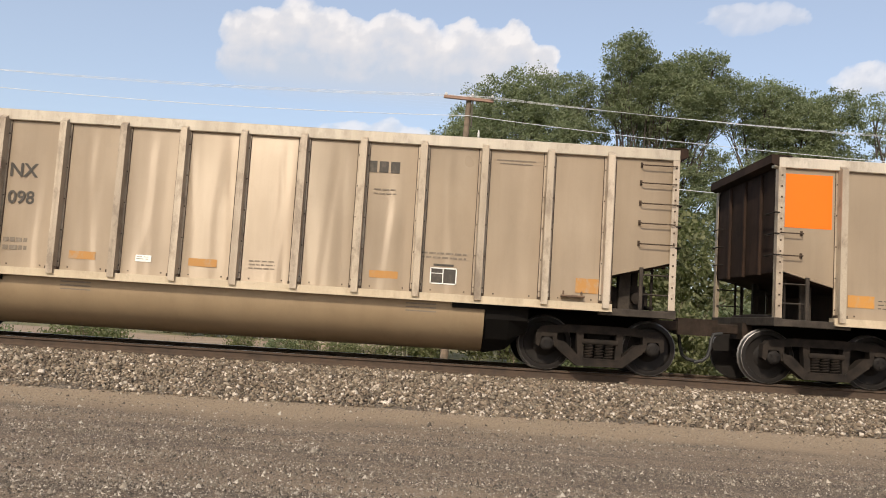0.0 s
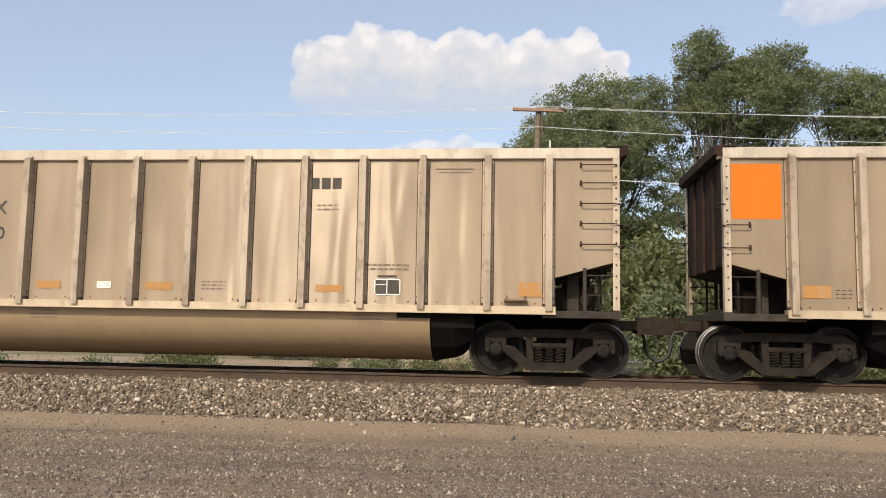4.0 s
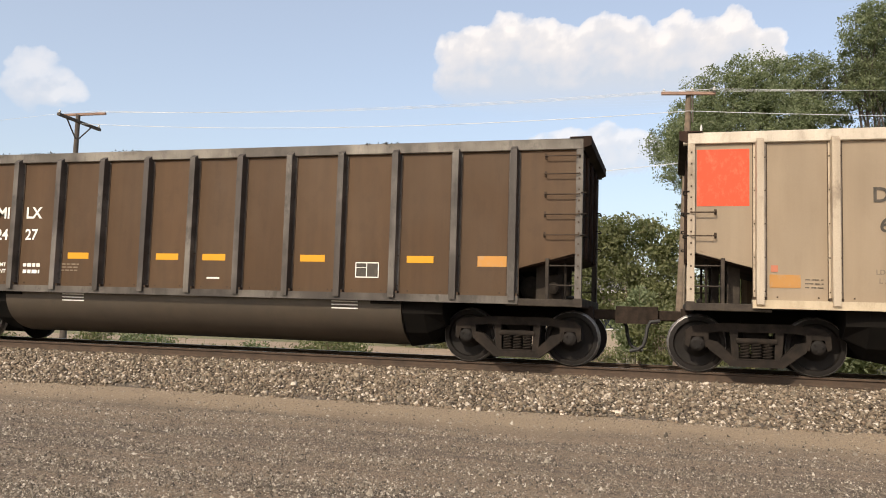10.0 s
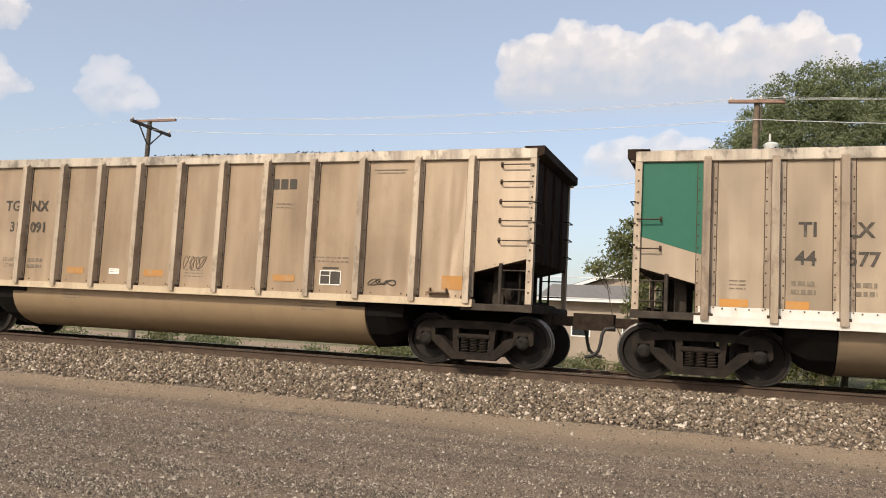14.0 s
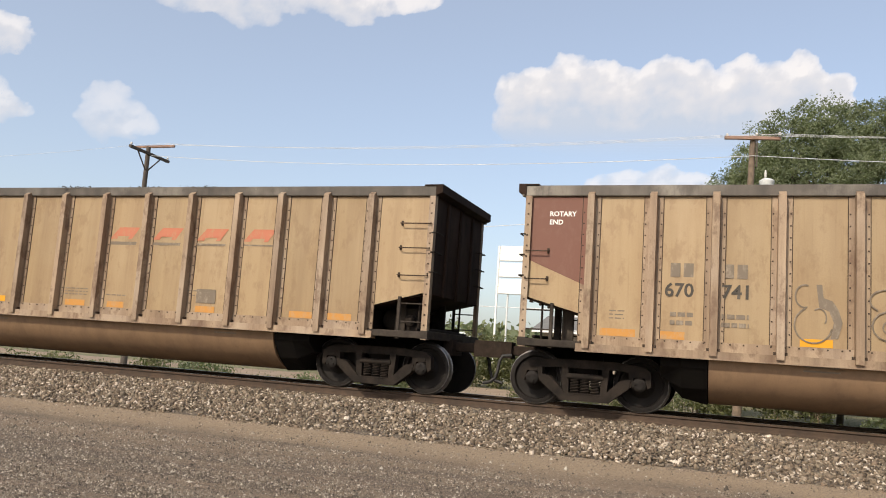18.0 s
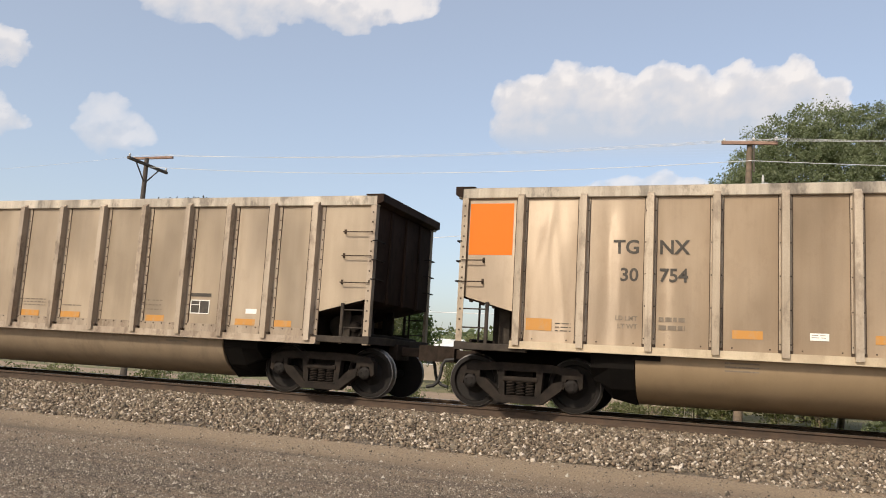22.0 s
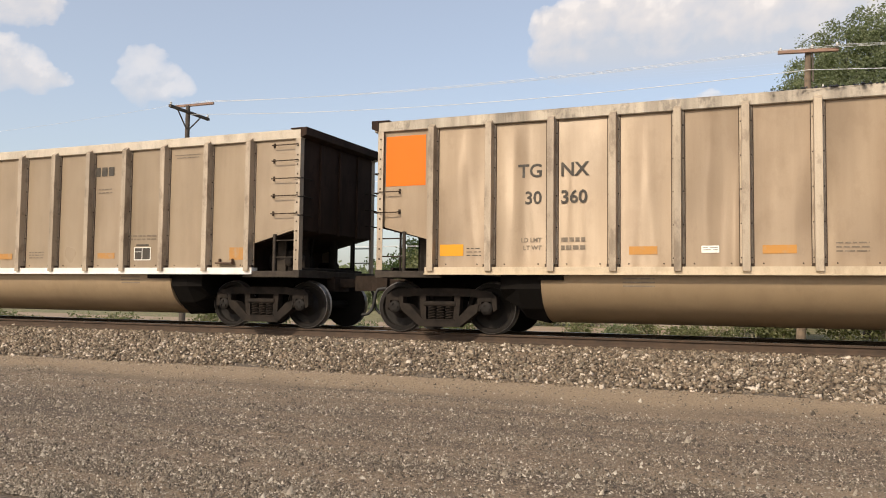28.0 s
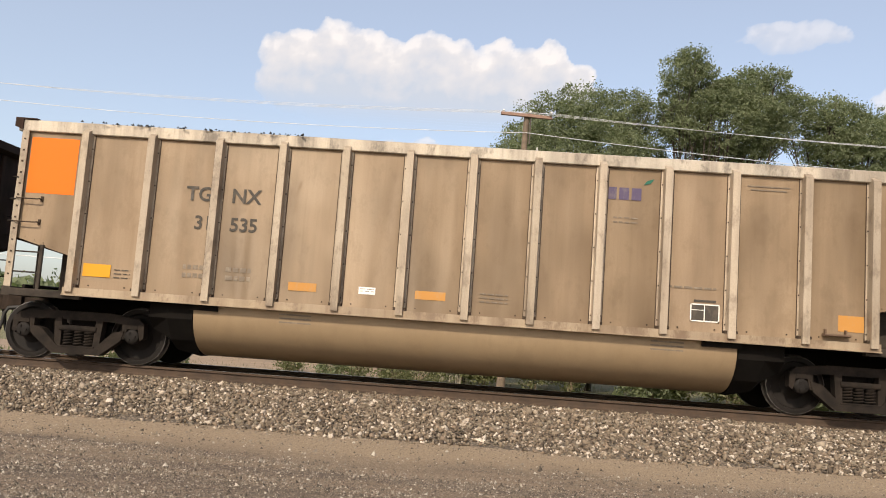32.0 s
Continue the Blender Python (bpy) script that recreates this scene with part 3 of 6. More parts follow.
tie = Shape().bevelled(-0.11, 0.11, -1.30, 1.30, -0.36, -0.178, 0.012)
for y in (-GAUGE, GAUGE):
    tie.box(-0.09, 0.09, y - 0.17, y + 0.17, -0.178, -0.166)
    for dx in (-0.055, 0.055):
        for dy in (-0.095, 0.095):
            tie.box(dx - 0.014, dx + 0.014, y + dy - 0.014, y + dy + 0.014, -0.166, -0.150)
tie = tie.mesh("tie", M_TIE)
for i in range(76):
    ob = part("tie", tie, None, track, "", (-25 + i * 0.51, 0.02 * math.sin(i * 2.7), 0))
    ob.rotation_euler.z = 0.012 * math.sin(i * 1.9)
anchor = Shape().bevelled(-0.02, 0.02, -0.11, 0.11, -0.19, -0.165, 0.006).mesh("rail_anchor", M_RAIL)
for i in range(76):
    part("rail_anchor", anchor, None, track, "", (-24.85 + i * 0.51, -GAUGE, 0))

# ---- pole line ----
M_POLE = plain("weathered_pole_wood", (0.20, 0.145, 0.10), (0.11, 0.085, 0.062), 0.9, 0.0, 4, 0.4)
M_POLE_DARK = plain("dark_pole_wood", (0.10, 0.08, 0.065), (0.06, 0.05, 0.042), 0.9, 0.0, 4, 0.4)
M_ARM = plain("reddish_crossarm_wood", (0.32, 0.20, 0.15), (0.22, 0.14, 0.10), 0.85, 0.0, 4, 0.3)
M_GLASS = plain("pale_porcelain", (0.62, 0.60, 0.56), (0.45, 0.43, 0.4), 0.35)
M_CAN = plain("pale_grey_enamel", (0.66, 0.67, 0.65), (0.52, 0.53, 0.52), 0.45, 0.0, 3, 0.05)
M_WIRE = plain("bright_wire", (0.72, 0.72, 0.72), (0.6, 0.6, 0.6), 0.5, 0.1)


def insulator(pole, x, y, z):
    part("insulator", Shape().lathe([(0, 0.03), (0.03, 0.06), (0.06, 0.05), (0.08, 0.065), (0.12, 0.04), (0.15, 0.02)], 10).mesh("insulator", M_GLASS, 50), None, pole, "", (x, y, z)).rotation_euler.x = math.pi / 2


def pole_common(label, x, y, base, top, mat, lean=0.0):
    p = thing("utility_pole", label, "utility pole", (x, y, base), group="poles of the wire line")
    part("shaft", Shape().tube([(-lean, 0, -1.2), (-lean * 0.4, 0, (top - base) * 0.45), (0, 0, top - base)], 0.17, 12, 0.11), mat, p, smooth=50)
    return p


# dark pole with two crossarms at right angles
PLX, PLY, PLT = -28.25, 33.1, 10.15
pole_l = pole_common("dark wooden utility pole with two crossed arms", PLX, PLY, -0.6, PLT - 0.05, M_POLE_DARK)
h = PLT + 0.6
part("crossarm", Shape().bevelled(-1.22, 1.22, -0.06, 0.06, -0.06, 0.06, 0.012).mesh("crossarm", M_ARM), None, pole_l, "pale reddish crossarm", (0.25, 0.13, h)).rotation_euler.z = 0.02
arm = part("crossarm", Shape().bevelled(-0.07, 0.07, -1.65, 1.65, -0.07, 0.07, 0.012).mesh("crossarm", M_POLE_DARK), None, pole_l, "dark lower crossarm", (0.13, 0, h - 0.42))
arm.rotation_euler.z = 0.09
for k in (-1, 1):
    part("arm_brace", Shape().tube([(0, 0, h - 1.35), (0.1 - k * 0.09, k * 0.95, h - 0.48)], 0.035, 6), M_POLE_DARK, pole_l)
    insulator(pole_l, 0.13 - k * 0.14, k * 1.55, h - 0.34)

# weathered pole with a transformer
PRX, PRY, PRT = 0.55, 31.2, 9.42
pole_r = pole_common("weathered wooden utility pole with a reddish crossarm and transformer", PRX, PRY, -0.55, PRT, M_POLE, 0.40)
h = PRT + 0.55
part("crossarm", Shape().bevelled(-0.98, 0.98, -0.06, 0.06, -0.06, 0.06, 0.012).mesh("crossarm", M_ARM), None, pole_r, "pale reddish crossarm", (-0.02, -0.16, h - 0.12)).rotation_euler.z = 0.16
for x in (-0.9, 0.12, 0.9):
    insulator(pole_r, x, -0.16, h - 0.06)
part("ground_lead", Shape().box(0.11, 0.16, -0.14, -0.06, h - 1.2, h), M_POLE_DARK, pole_r)
can = part("transformer", Shape().lathe([(0, 0.22), (0.03, 0.25), (0.10, 0.25), (0.82, 0.25), (0.86, 0.27), (0.91, 0.27), (0.98, 0.17)], 20).mesh("transformer", M_CAN, 40), None, pole_r, "pale grey transformer can", (0.50, 0.0, h - 2.60))
can.rotation_euler.x = math.pi / 2
part("bushing", Shape().lathe([(0, 0.03), (0.04, 0.05), (0.10, 0.035), (0.16, 0.05), (0.24, 0.03), (0.3, 0.02)], 8).mesh("bushing", M_GLASS, 50), None, pole_r, "", (0.45, 0, h - 1.58)).rotation_euler.x = math.pi / 2
for dz in (1.95, 2.45):
    part("transformer_bracket", Shape().box(0.1, 0.3, -0.05, 0.05, h - dz, h - dz + 0.1), M_IRON, pole_r)


def wire(a, b, sag, r=0.006, label="thin bright overhead wire"):
    a, b = Vector(a), Vector(b)
    pts = [a.lerp(b, t) - Vector((0, 0, sag * 4 * t * (1 - t))) for t in [i / 24 for i in range(25)]]
    thing("overhead_wire", label, "wire", shape=Shape().tube(pts, r, 5), mat=M_WIRE, group="wires of the line", smooth=60)


for dx in (-0.9, 0.12, 0.9):
    for side, xx, yy, zz in ((-1, PLX + 0.35, PLY, PLT + 0.12), (1, PRX + 31, PRY + 0.3, 9.1)):
        wire((PRX + dx, PRY - 0.16, PRT + 0.02), (xx + dx * 0.8, yy, zz), 0.35 + 0.05 * dx)
for side, xx, yy, zz in ((-1, PLX + 0.2, PLY, PLT - 0.5), (1, PRX + 31, PRY + 0.3, 8.0)):
    wire((PRX, PRY - 0.15, PRT - 0.78), (xx, yy, zz), 0.4, 0.012)
wire((PLX - 0.4, PLY, PLT + 0.1), (PLX - 32, PLY + 0.6, 10.0), 0.4)
wire((PRX, PRY, 6.75), (PRX - 42, PRY + 3.5, 5.4), 0.5, 0.013, "thin dark service wire")
wire((PRX + 0.1, PRY, 6.75), (PRX + 31, PRY + 1, 6.4), 0.4, 0.013, "thin dark service wire")
wire((-46, 44, 3.75), (20, 44, 3.9), 0.35, 0.02, "thin dark service wire")

# ---- trees ----
def leaf_material(name, a, c):
    m, n, l, b = material(name, 0.62)
    geo = n.new("ShaderNodeNewGeometry")
    col = ramp(n, l, geo.outputs["Random Per Island"], [(0.0, a), (0.55, tuple((p + q) / 2 for p, q in zip(a, c))), (1.0, c)])
    big = noise_tex(n, l, geo.outputs["Position"], 0.55, 2)
    l.new(mix(n, l, ramp(n, l, big, [(0.4, 0.0), (0.7, 0.55)]), col, tuple(x * 1.5 for x in c)), b.inputs["Base Color"])
    tr, add = n.new("ShaderNodeBsdfTranslucent"), n.new("ShaderNodeMixShader")
    l.new(mix(n, l, 0.5, col, (0.20, 0.27, 0.05)), tr.inputs["Color"])
    add.inputs[0].default_value = 0.45
    l.new(b.outputs[0], add.inputs[1])
    l.new(tr.outputs[0], add.inputs[2])
    l.new(add.outputs[0], n["Material Output"].inputs["Surface"])
    return m


M_LEAF = leaf_material("elm_leaves", (0.105, 0.126, 0.066), (0.215, 0.240, 0.134))
M_LEAF2 = leaf_material("shrub_leaves", (0.088, 0.098, 0.042), (0.19, 0.188, 0.090))
# Darker copy of the shrub leaves: shade under the elms put into the colour.
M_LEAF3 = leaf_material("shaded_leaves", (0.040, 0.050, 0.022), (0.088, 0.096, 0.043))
M_PINE = leaf_material("dark_tree_leaves", (0.022, 0.040, 0.016), (0.045, 0.07, 0.028))
M_BARK = plain("grey_bark", (0.105, 0.082, 0.062), (0.055, 0.044, 0.035), 0.95, 0.0, 5, 0.6)
M_DRY = plain("dry_stems", (0.26, 0.20, 0.13), (0.17, 0.13, 0.085), 0.95, 0.0, 6, 0.2)


def crown_mesh(name, blobs, clusters, leaves, size, seed, mat, spread=0.42):
    """Leaf sprays: small bent quads gathered round many twig ends within rounded masses."""
    rng = np.random.default_rng(seed)
    vol = np.array([b[3] * b[4] * b[5] for b in blobs]) ** 0.75
    pick = rng.choice(len(blobs), clusters, p=vol / vol.sum())
    d = rng.normal(size=(clusters, 3))
    d /= np.linalg.norm(d, axis=1)[:, None]
    r = rng.uniform(0.35, 1.0, clusters) ** 0.45 * (1 + 0.11 * np.clip(rng.normal(size=clusters), -2, 1.6))
    B = np.array(blobs)
    c = B[pick, :3] + d * r[:, None] * B[pick, 3:6]
    sp = rng.uniform(0.5, 1.3, clusters) * spread
    k = rng.poisson(leaves, clusters)
    idx = np.repeat(np.arange(clusters), k)
    n = len(idx)
    p = c[idx] + np.clip(rng.normal(size=(n, 3)), -1.7, 1.7) * sp[idx][:, None] * np.array([1, 1, 0.62])
    u = rng.normal(size=(n, 3))
    u /= np.linalg.norm(u, axis=1)[:, None]
    w = np.cross(u, rng.normal(size=(n, 3)))
    w /= np.linalg.norm(w, axis=1)[:, None]
    s = (size * rng.uniform(0.6, 1.35, n))[:, None]
    q = np.stack([p - u * s, p + w * s * 0.5, p + u * s, p - w * s * 0.5], 1)
    return fast_mesh(name, q.reshape(-1, 3), np.arange(n * 4).reshape(n, 4), mat)


def tree(label, x, y, blobs, clusters, leaves, size, seed, mat, trunk=0.35, forks=2, base=None, spread=0.42):
    """A tapered trunk with limbs to each mass of its crown."""
    lift = 0.0
    if base is None:   # the crowns' heights are those over level ground
        base = ground_z(x, y) - 0.1
        lift = max(0.0, -0.75 - base)
    blobs = [(a, b, c + lift, d, e, f) for a, b, c, d, e, f in blobs]
    t = thing("tree", label, "tree", (x, y, base))
    rnd = random.Random(seed)
    lows = min(b[2] - b[5] for b in blobs)
    fork = max(0.8, lows * 0.75)
    lean = (rnd.uniform(-0.3, 0.3), rnd.uniform(-0.3, 0.3))
    part("trunk", Shape().tube([(0, 0, -0.2), (0.05, 0, fork * 0.4), (lean[0], lean[1], fork), (lean[0] * 1.6, lean[1] * 1.6, fork * 1.5)], trunk, 9, trunk * 0.6), M_BARK, t, smooth=60)
    s = Shape()
    for i, (bx_, by_, bz_, rx, ry, rz) in enumerate(blobs):
        if len(blobs) > 9 and i % 3 == 1:
            continue
        a = Vector((lean[0], lean[1], fork * rnd.uniform(0.8, 1.3)))
        e = Vector((bx_, by_, bz_))
        mid = a.lerp(e, 0.5) + Vector((rnd.uniform(-0.5, 0.5), rnd.uniform(-0.5, 0.5), -0.4))
        r0 = trunk * rnd.uniform(0.18, 0.34)
        s.tube([a, mid, e], r0, 6, r0 * 0.3)
        for _ in range(forks * 3):
            d = Vector((rnd.gauss(0, 1), rnd.gauss(0, 1), rnd.gauss(0.35, 0.8))).normalized()
            tip = e + Vector((d.x * rx, d.y * ry, d.z * rz)) * rnd.uniform(0.7, 1.0)
            st = a.lerp(e, rnd.uniform(0.5, 1.0))
            s.tube([st, st.lerp(tip, 0.5) + Vector((0, 0, rnd.uniform(-0.2, 0.3))), tip], r0 * 0.4, 4, 0.012)
    part("branching", s, M_BARK, t, smooth=60)
    part("crown", crown_mesh("crown", blobs, clusters, leaves, size, seed, mat, spread), None, t)
    return t


# the elms beyond the pole line
rt = random.Random(2)


def elm(label, x, masses, clusters, seed):
    """An elm from the masses of its crown: x, height, half width, half height."""
    tree(label, x, 41.0, [(cx - x, rt.uniform(-1.2, 1.2), z + 1.15, w, w, hh) for cx, z, w, hh in masses],
         clusters * len(masses), 52, 0.060, seed, M_LEAF, forks=2, base=-1.15, spread=0.205)


elm("tall spreading green elm with a broken outline", 3.2, [(-0.3, 9.9, 1, 1.1), (0.9, 11, 1.1, 1.1), (2.2, 11.7, 1.2, 1.2), (3.6, 12.3, 1.3, 1.3), (5, 12.4, 1.3, 1.3), (6.2, 12.8, 1.1, 1.1), (7, 12.4, 0.9, 1.1), (1, 9.4, 1.4, 1.1), (2.9, 10.2, 1.5, 1.2), (4.9, 10.6, 1.5, 1.2), (6.4, 10.9, 1, 1), (0.3, 8, 1, 1), (1.8, 7.6, 1.4, 1.2), (4, 8.4, 1.6, 1.2), (6.2, 8.6, 1.3, 1.1), (5.4, 6.4, 1.6, 1.1), (3, 5.8, 1.6, 1.1), (0.9, 5.9, 0.7, 0.9), (1.4, 4.5, 0.7, 0.9), (3.3, 10, 3.4, 2.7)], 125, 21)
high_masses = [(8.2, 14.3, 0.95, 1.05), (8.8, 14.8, 0.8, 0.85), (9.5, 14.3, 0.9, 0.95), (10.5, 13.5, 0.9, 0.95), (11.4, 13.8, 0.9, 0.95), (12.5, 14.5, 0.9, 1), (13.2, 14.4, 0.8, 1), (13.6, 13.3, 0.8, 0.9), (8, 12.8, 0.9, 0.7), (9.6, 12.8, 1, 0.7), (12.4, 12.8, 1.3, 0.8), (11, 12.5, 0.8, 0.5), (13.3, 11.7, 1, 0.6)]
low_masses = [(7.7, 9.5, 0.8, 0.7), (13.3, 9.6, 1, 0.7), (8.4, 11.5, 1.1, 0.7), (10.4, 11.4, 1, 0.6), (12.2, 11.2, 1.2, 0.7), (7.4, 10.6, 0.8, 0.7), (9.2, 10, 0.9, 0.5), (11.4, 9.9, 1.1, 0.6), (9, 8.6, 1.5, 0.8), (11.3, 8.4, 1.5, 0.8), (8, 7, 1.6, 1), (10.5, 6.6, 1.7, 1), (12.8, 7, 1.6, 1), (10.7, 12.4, 2.9, 2.1), (13.6, 8.4, 1.2, 0.8), (14.8, 7.2, 1.3, 0.9), (12, 5.4, 1.6, 1), (14.6, 5.5, 1.5, 1)]
elm("tall spreading green elm with a broken outline", 9.6, high_masses + low_masses, 98, 22)
elm("broad green elm with open branching", 16.5, [(14.9, 13.6, 0.8, 0.9), (14.2, 13.2, 0.8, 0.9), (14.4, 12, 0.9, 0.7), (15.8, 12.9, 1, 1), (17.1, 12.9, 1.2, 1.3), (18.5, 12.6, 1.2, 1.2), (19.7, 12.5, 1.1, 1.2), (16.4, 11.4, 1.3, 0.8), (18.3, 10.8, 1.5, 1.1), (19.6, 10.2, 1.2, 1.2), (17, 9.6, 1.3, 0.8), (18.8, 8.2, 1.5, 1.1), (15.6, 8.8, 1.3, 1), (17.4, 11.2, 2.6, 2.2)], 118, 23)
elm("broad green elm with open branching", 22.5, [(21, 12.2, 1.1, 1.3), (22.6, 12, 1.3, 1.3), (24.4, 11.4, 1.5, 1.4), (21.4, 9.6, 1.4, 1.2), (23.6, 9, 1.6, 1.4), (22, 7.2, 1.8, 1.2)], 50, 24)
# smaller trees and scrub along the far side of the line
tree("round green tree beside a house", -1.2, 36.5, [(-1.6, 0, 5.2, 0.9, 1.0, 0.8), (-0.5, 0, 5.4, 0.9, 1.1, 0.8), (0.6, 0.2, 5.3, 0.9, 1.0, 0.9), (1.4, 0, 4.4, 0.8, 0.9, 0.9), (0.2, 0, 4.0, 1.3, 1.3, 1.0), (-1.4, 0, 4.0, 1.1, 1.0, 0.9), (1.3, 0, 3.0, 1.1, 1.1, 0.9), (0.0, 0, 2.4, 1.7, 1.3, 1.0)], 430, 42, 0.085, 31, M_LEAF2, 0.16, spread=0.27)
tree("loose green tree beside a house", -4.4, 37.0, [(-1.3, 0, 4.4, 0.6, 0.8, 0.5), (-0.6, 0, 5.3, 0.7, 0.9, 0.7), (0.2, 0, 5.9, 0.7, 0.9, 0.6), (1.0, 0.2, 5.6, 0.8, 1.0, 0.8), (0.3, 0, 4.6, 0.9, 1.1, 0.8), (1.4, 0, 4.4, 0.9, 1.0, 0.9), (0.9, 0, 3.2, 1.0, 1.1, 0.9), (0.7, 0, 2.1, 1.0, 1.1, 0.9)], 330, 40, 0.085, 39, M_LEAF2, 0.14, spread=0.24)
# Added for the elms' low foliage, its shade held in the leaf colour.
tree("dense tree under the elms with leaves coloured for shade", 4.0, 36.0, [(-1.5, 0, 3.6, 1.0, 0.9, 1.1), (-0.5, 0.2, 4.9, 1.3, 1.1, 1.3), (0.9, 0, 5.2, 1.4, 1.2, 1.4), (2.3, 0, 4.2, 1.3, 1.1, 1.4), (-0.9, 0, 2.4, 1.4, 1.2, 1.1),
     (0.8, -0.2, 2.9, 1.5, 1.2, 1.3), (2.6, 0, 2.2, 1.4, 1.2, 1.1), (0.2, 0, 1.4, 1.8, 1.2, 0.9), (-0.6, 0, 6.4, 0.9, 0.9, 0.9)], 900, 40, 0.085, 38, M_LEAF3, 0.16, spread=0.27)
tree("young green tree beyond the track", 5.0, 30.0, [(0, 0, 3.4, 1.4, 1.3, 1.6), (0.9, 0, 2.3, 1.3, 1.2, 1.2), (-0.9, 0.2, 2.4, 1.2, 1.2, 1.1)], 260, 30, 0.12, 32, M_LEAF2, 0.14)
tree("young green tree beyond the track", 8.6, 31.0, [(0, 0, 4.2, 1.6, 1.4, 1.8), (1.1, 0, 2.6, 1.5, 1.3, 1.4), (-1.1, 0.2, 2.4, 1.4, 1.2, 1.2)], 300, 30, 0.12, 33, M_LEAF2, 0.14)
tree("young green tree beyond the track", 13.0, 30.5, [(0, 0, 3.8, 1.8, 1.4, 1.7), (1.4, 0, 2.4, 1.5, 1.3, 1.3), (-1.4, 0.2, 2.4, 1.5, 1.2, 1.3)], 300, 30, 0.12, 34, M_LEAF2, 0.14)
tree("dark evergreen tree in the distance", -24.5, 62.0, [(0, 0, 2.6, 1.6, 1.5, 1.4), (0.1, 0, 4.2, 1.1, 1.1, 1.2), (0, 0, 5.6, 0.6, 0.6, 0.9)], 220, 30, 0.16, 35, M_PINE, 0.2)
tree("dark green tree in the distance", -27.5, 60.0, [(0, 0, 3.2, 2.2, 1.8, 1.8), (1.4, 0, 2.6, 1.8, 1.6, 1.4), (-1.6, 0, 2.5, 1.7, 1.5, 1.4), (0.2, 0, 4.6, 1.3, 1.2, 1.0)], 260, 30, 0.16, 36, M_PINE, 0.2)
tree("green tree beside the lane", -21.0, 47.0, [(0, 0, 2.6, 1.2, 1.1, 1.3), (0.6, 0, 3.6, 0.9, 0.9, 0.9), (-0.7, 0, 1.9, 0.9, 0.9, 0.8)], 170, 30, 0.12, 37, M_LEAF2, 0.12)


def shrub(label, x, y, h, w, seed, mat):
    rnd = random.Random(seed)
    base = ground_z(x, y) - 0.05
    s = thing("shrub", label, "shrub", (x, y, base))
    st = Shape()
    for _ in range(14):
        a = rnd.uniform(0, 2 * math.pi)
        r = rnd.uniform(0.2, 0.9) * w
        st.tube([(0.1 * math.cos(a), 0.1 * math.sin(a), 0), (0.5 * r * math.cos(a), 0.5 * r * math.sin(a), h * 0.6), (r * math.cos(a), r * math.sin(a), h * rnd.uniform(0.7, 1.1))], 0.014, 4, 0.006)
    part("branching", st, M_DRY, s)
    part("foliage", crown_mesh("foliage", [(0, 0, h * 0.55, w, w * 0.8, h * 0.5)], int(24 + 45 * w * h), 26, 0.055 if h < 1.5 else 0.08, seed, mat, 0.18), None, s)


rs = random.Random(8)
for i in range(40):
    x = -34 + i * 1.36 + rs.uniform(-0.5, 0.5)
    shrub("low green scrub in dry grass" if i % 3 else "dry leafy scrub beside the track", x, rs.uniform(33.5, 35.5) if -9 < x < 4 else rs.uniform(24.5, 27.0) if x > -4 else rs.uniform(21.5, 27.0), rs.uniform(2.2, 3.3) if x > -3 else rs.uniform(0.5, 1.25), rs.uniform(0.9, 1.5) if x > -4 else rs.uniform(0.5, 1.1), 300 + i, M_LEAF2 if i % 4 else M_LEAF)

for i, (x, h) in enumerate(((-13.8, 3.2), (-12.6, 2.7), (-11.4, 2.9), (-9.9, 1.9), (-15.4, 2.2))):
    shrub("round green shrub in a yard", x, 45.0 + 0.4 * i, h, 0.9, 360 + i, M_LEAF2)


def dry_clump(x, y, h, w, seed):
    """Pale dead stalks standing close together."""
    rnd = random.Random(seed)
    c = thing("dry_stalks", "clump of pale dead stalks beyond the track", "dry plant", (x, y, ground_z(x, y) - 0.05), group="clumps of dead stalks")
    st = Shape()
    for _ in range(30):
        px, py = rnd.gauss(0, w * 0.4), rnd.gauss(0, w * 0.3)
        top = h * rnd.uniform(0.55, 1.1)
        st.tube([(px, py, 0), (px + rnd.uniform(-0.04, 0.04), py, top * 0.5), (px + rnd.uniform(-0.12, 0.12), py + rnd.uniform(-0.1, 0.1), top)], 0.012, 4, 0.005)
    tagged(part("stalks", st, M_STALK, c), "pale dead stalks", "", "", "stuff")


M_STALK = plain("bleached_stalks", (0.52, 0.47, 0.38), (0.36, 0.31, 0.24), 0.9, 0.0, 6, 0.1)
for x, y, h, w in ((-1.35, 34.6, 1.3, 0.9), (-2.1, 35.6, 1.1, 0.7)):
    dry_clump(x, y, h, w, int(50 + 10 * x))


def grass_mesh(count, place, h, seed, mat):
    rng = np.random.default_rng(seed)
    p = place(rng, count)
    n = len(p)
    a = rng.uniform(0, 2 * math.pi, n)
    d = np.stack([np.cos(a), np.sin(a), np.zeros(n)], 1)
    hh = (h * rng.uniform(0.4, 1.3, n))[:, None]
    bend = rng.normal(size=(n, 3)) * np.array([0.35, 0.35, 0]) * hh
    w = 0.012
    v = np.stack([p - d * w, p + d * w, p + bend + np.array([0, 0, 1]) * hh], 1)
    return fast_mesh("grass", v.reshape(-1, 3), np.arange(n * 3).reshape(n, 3), mat)


def verge(rng, n):
    x, y = rng.uniform(-36, 22, n), 20.3 + rng.exponential(4.5, n)
    return np.stack([x, y, [ground_z(a, b) - 0.02 for a, b in zip(x, y)]], 1)


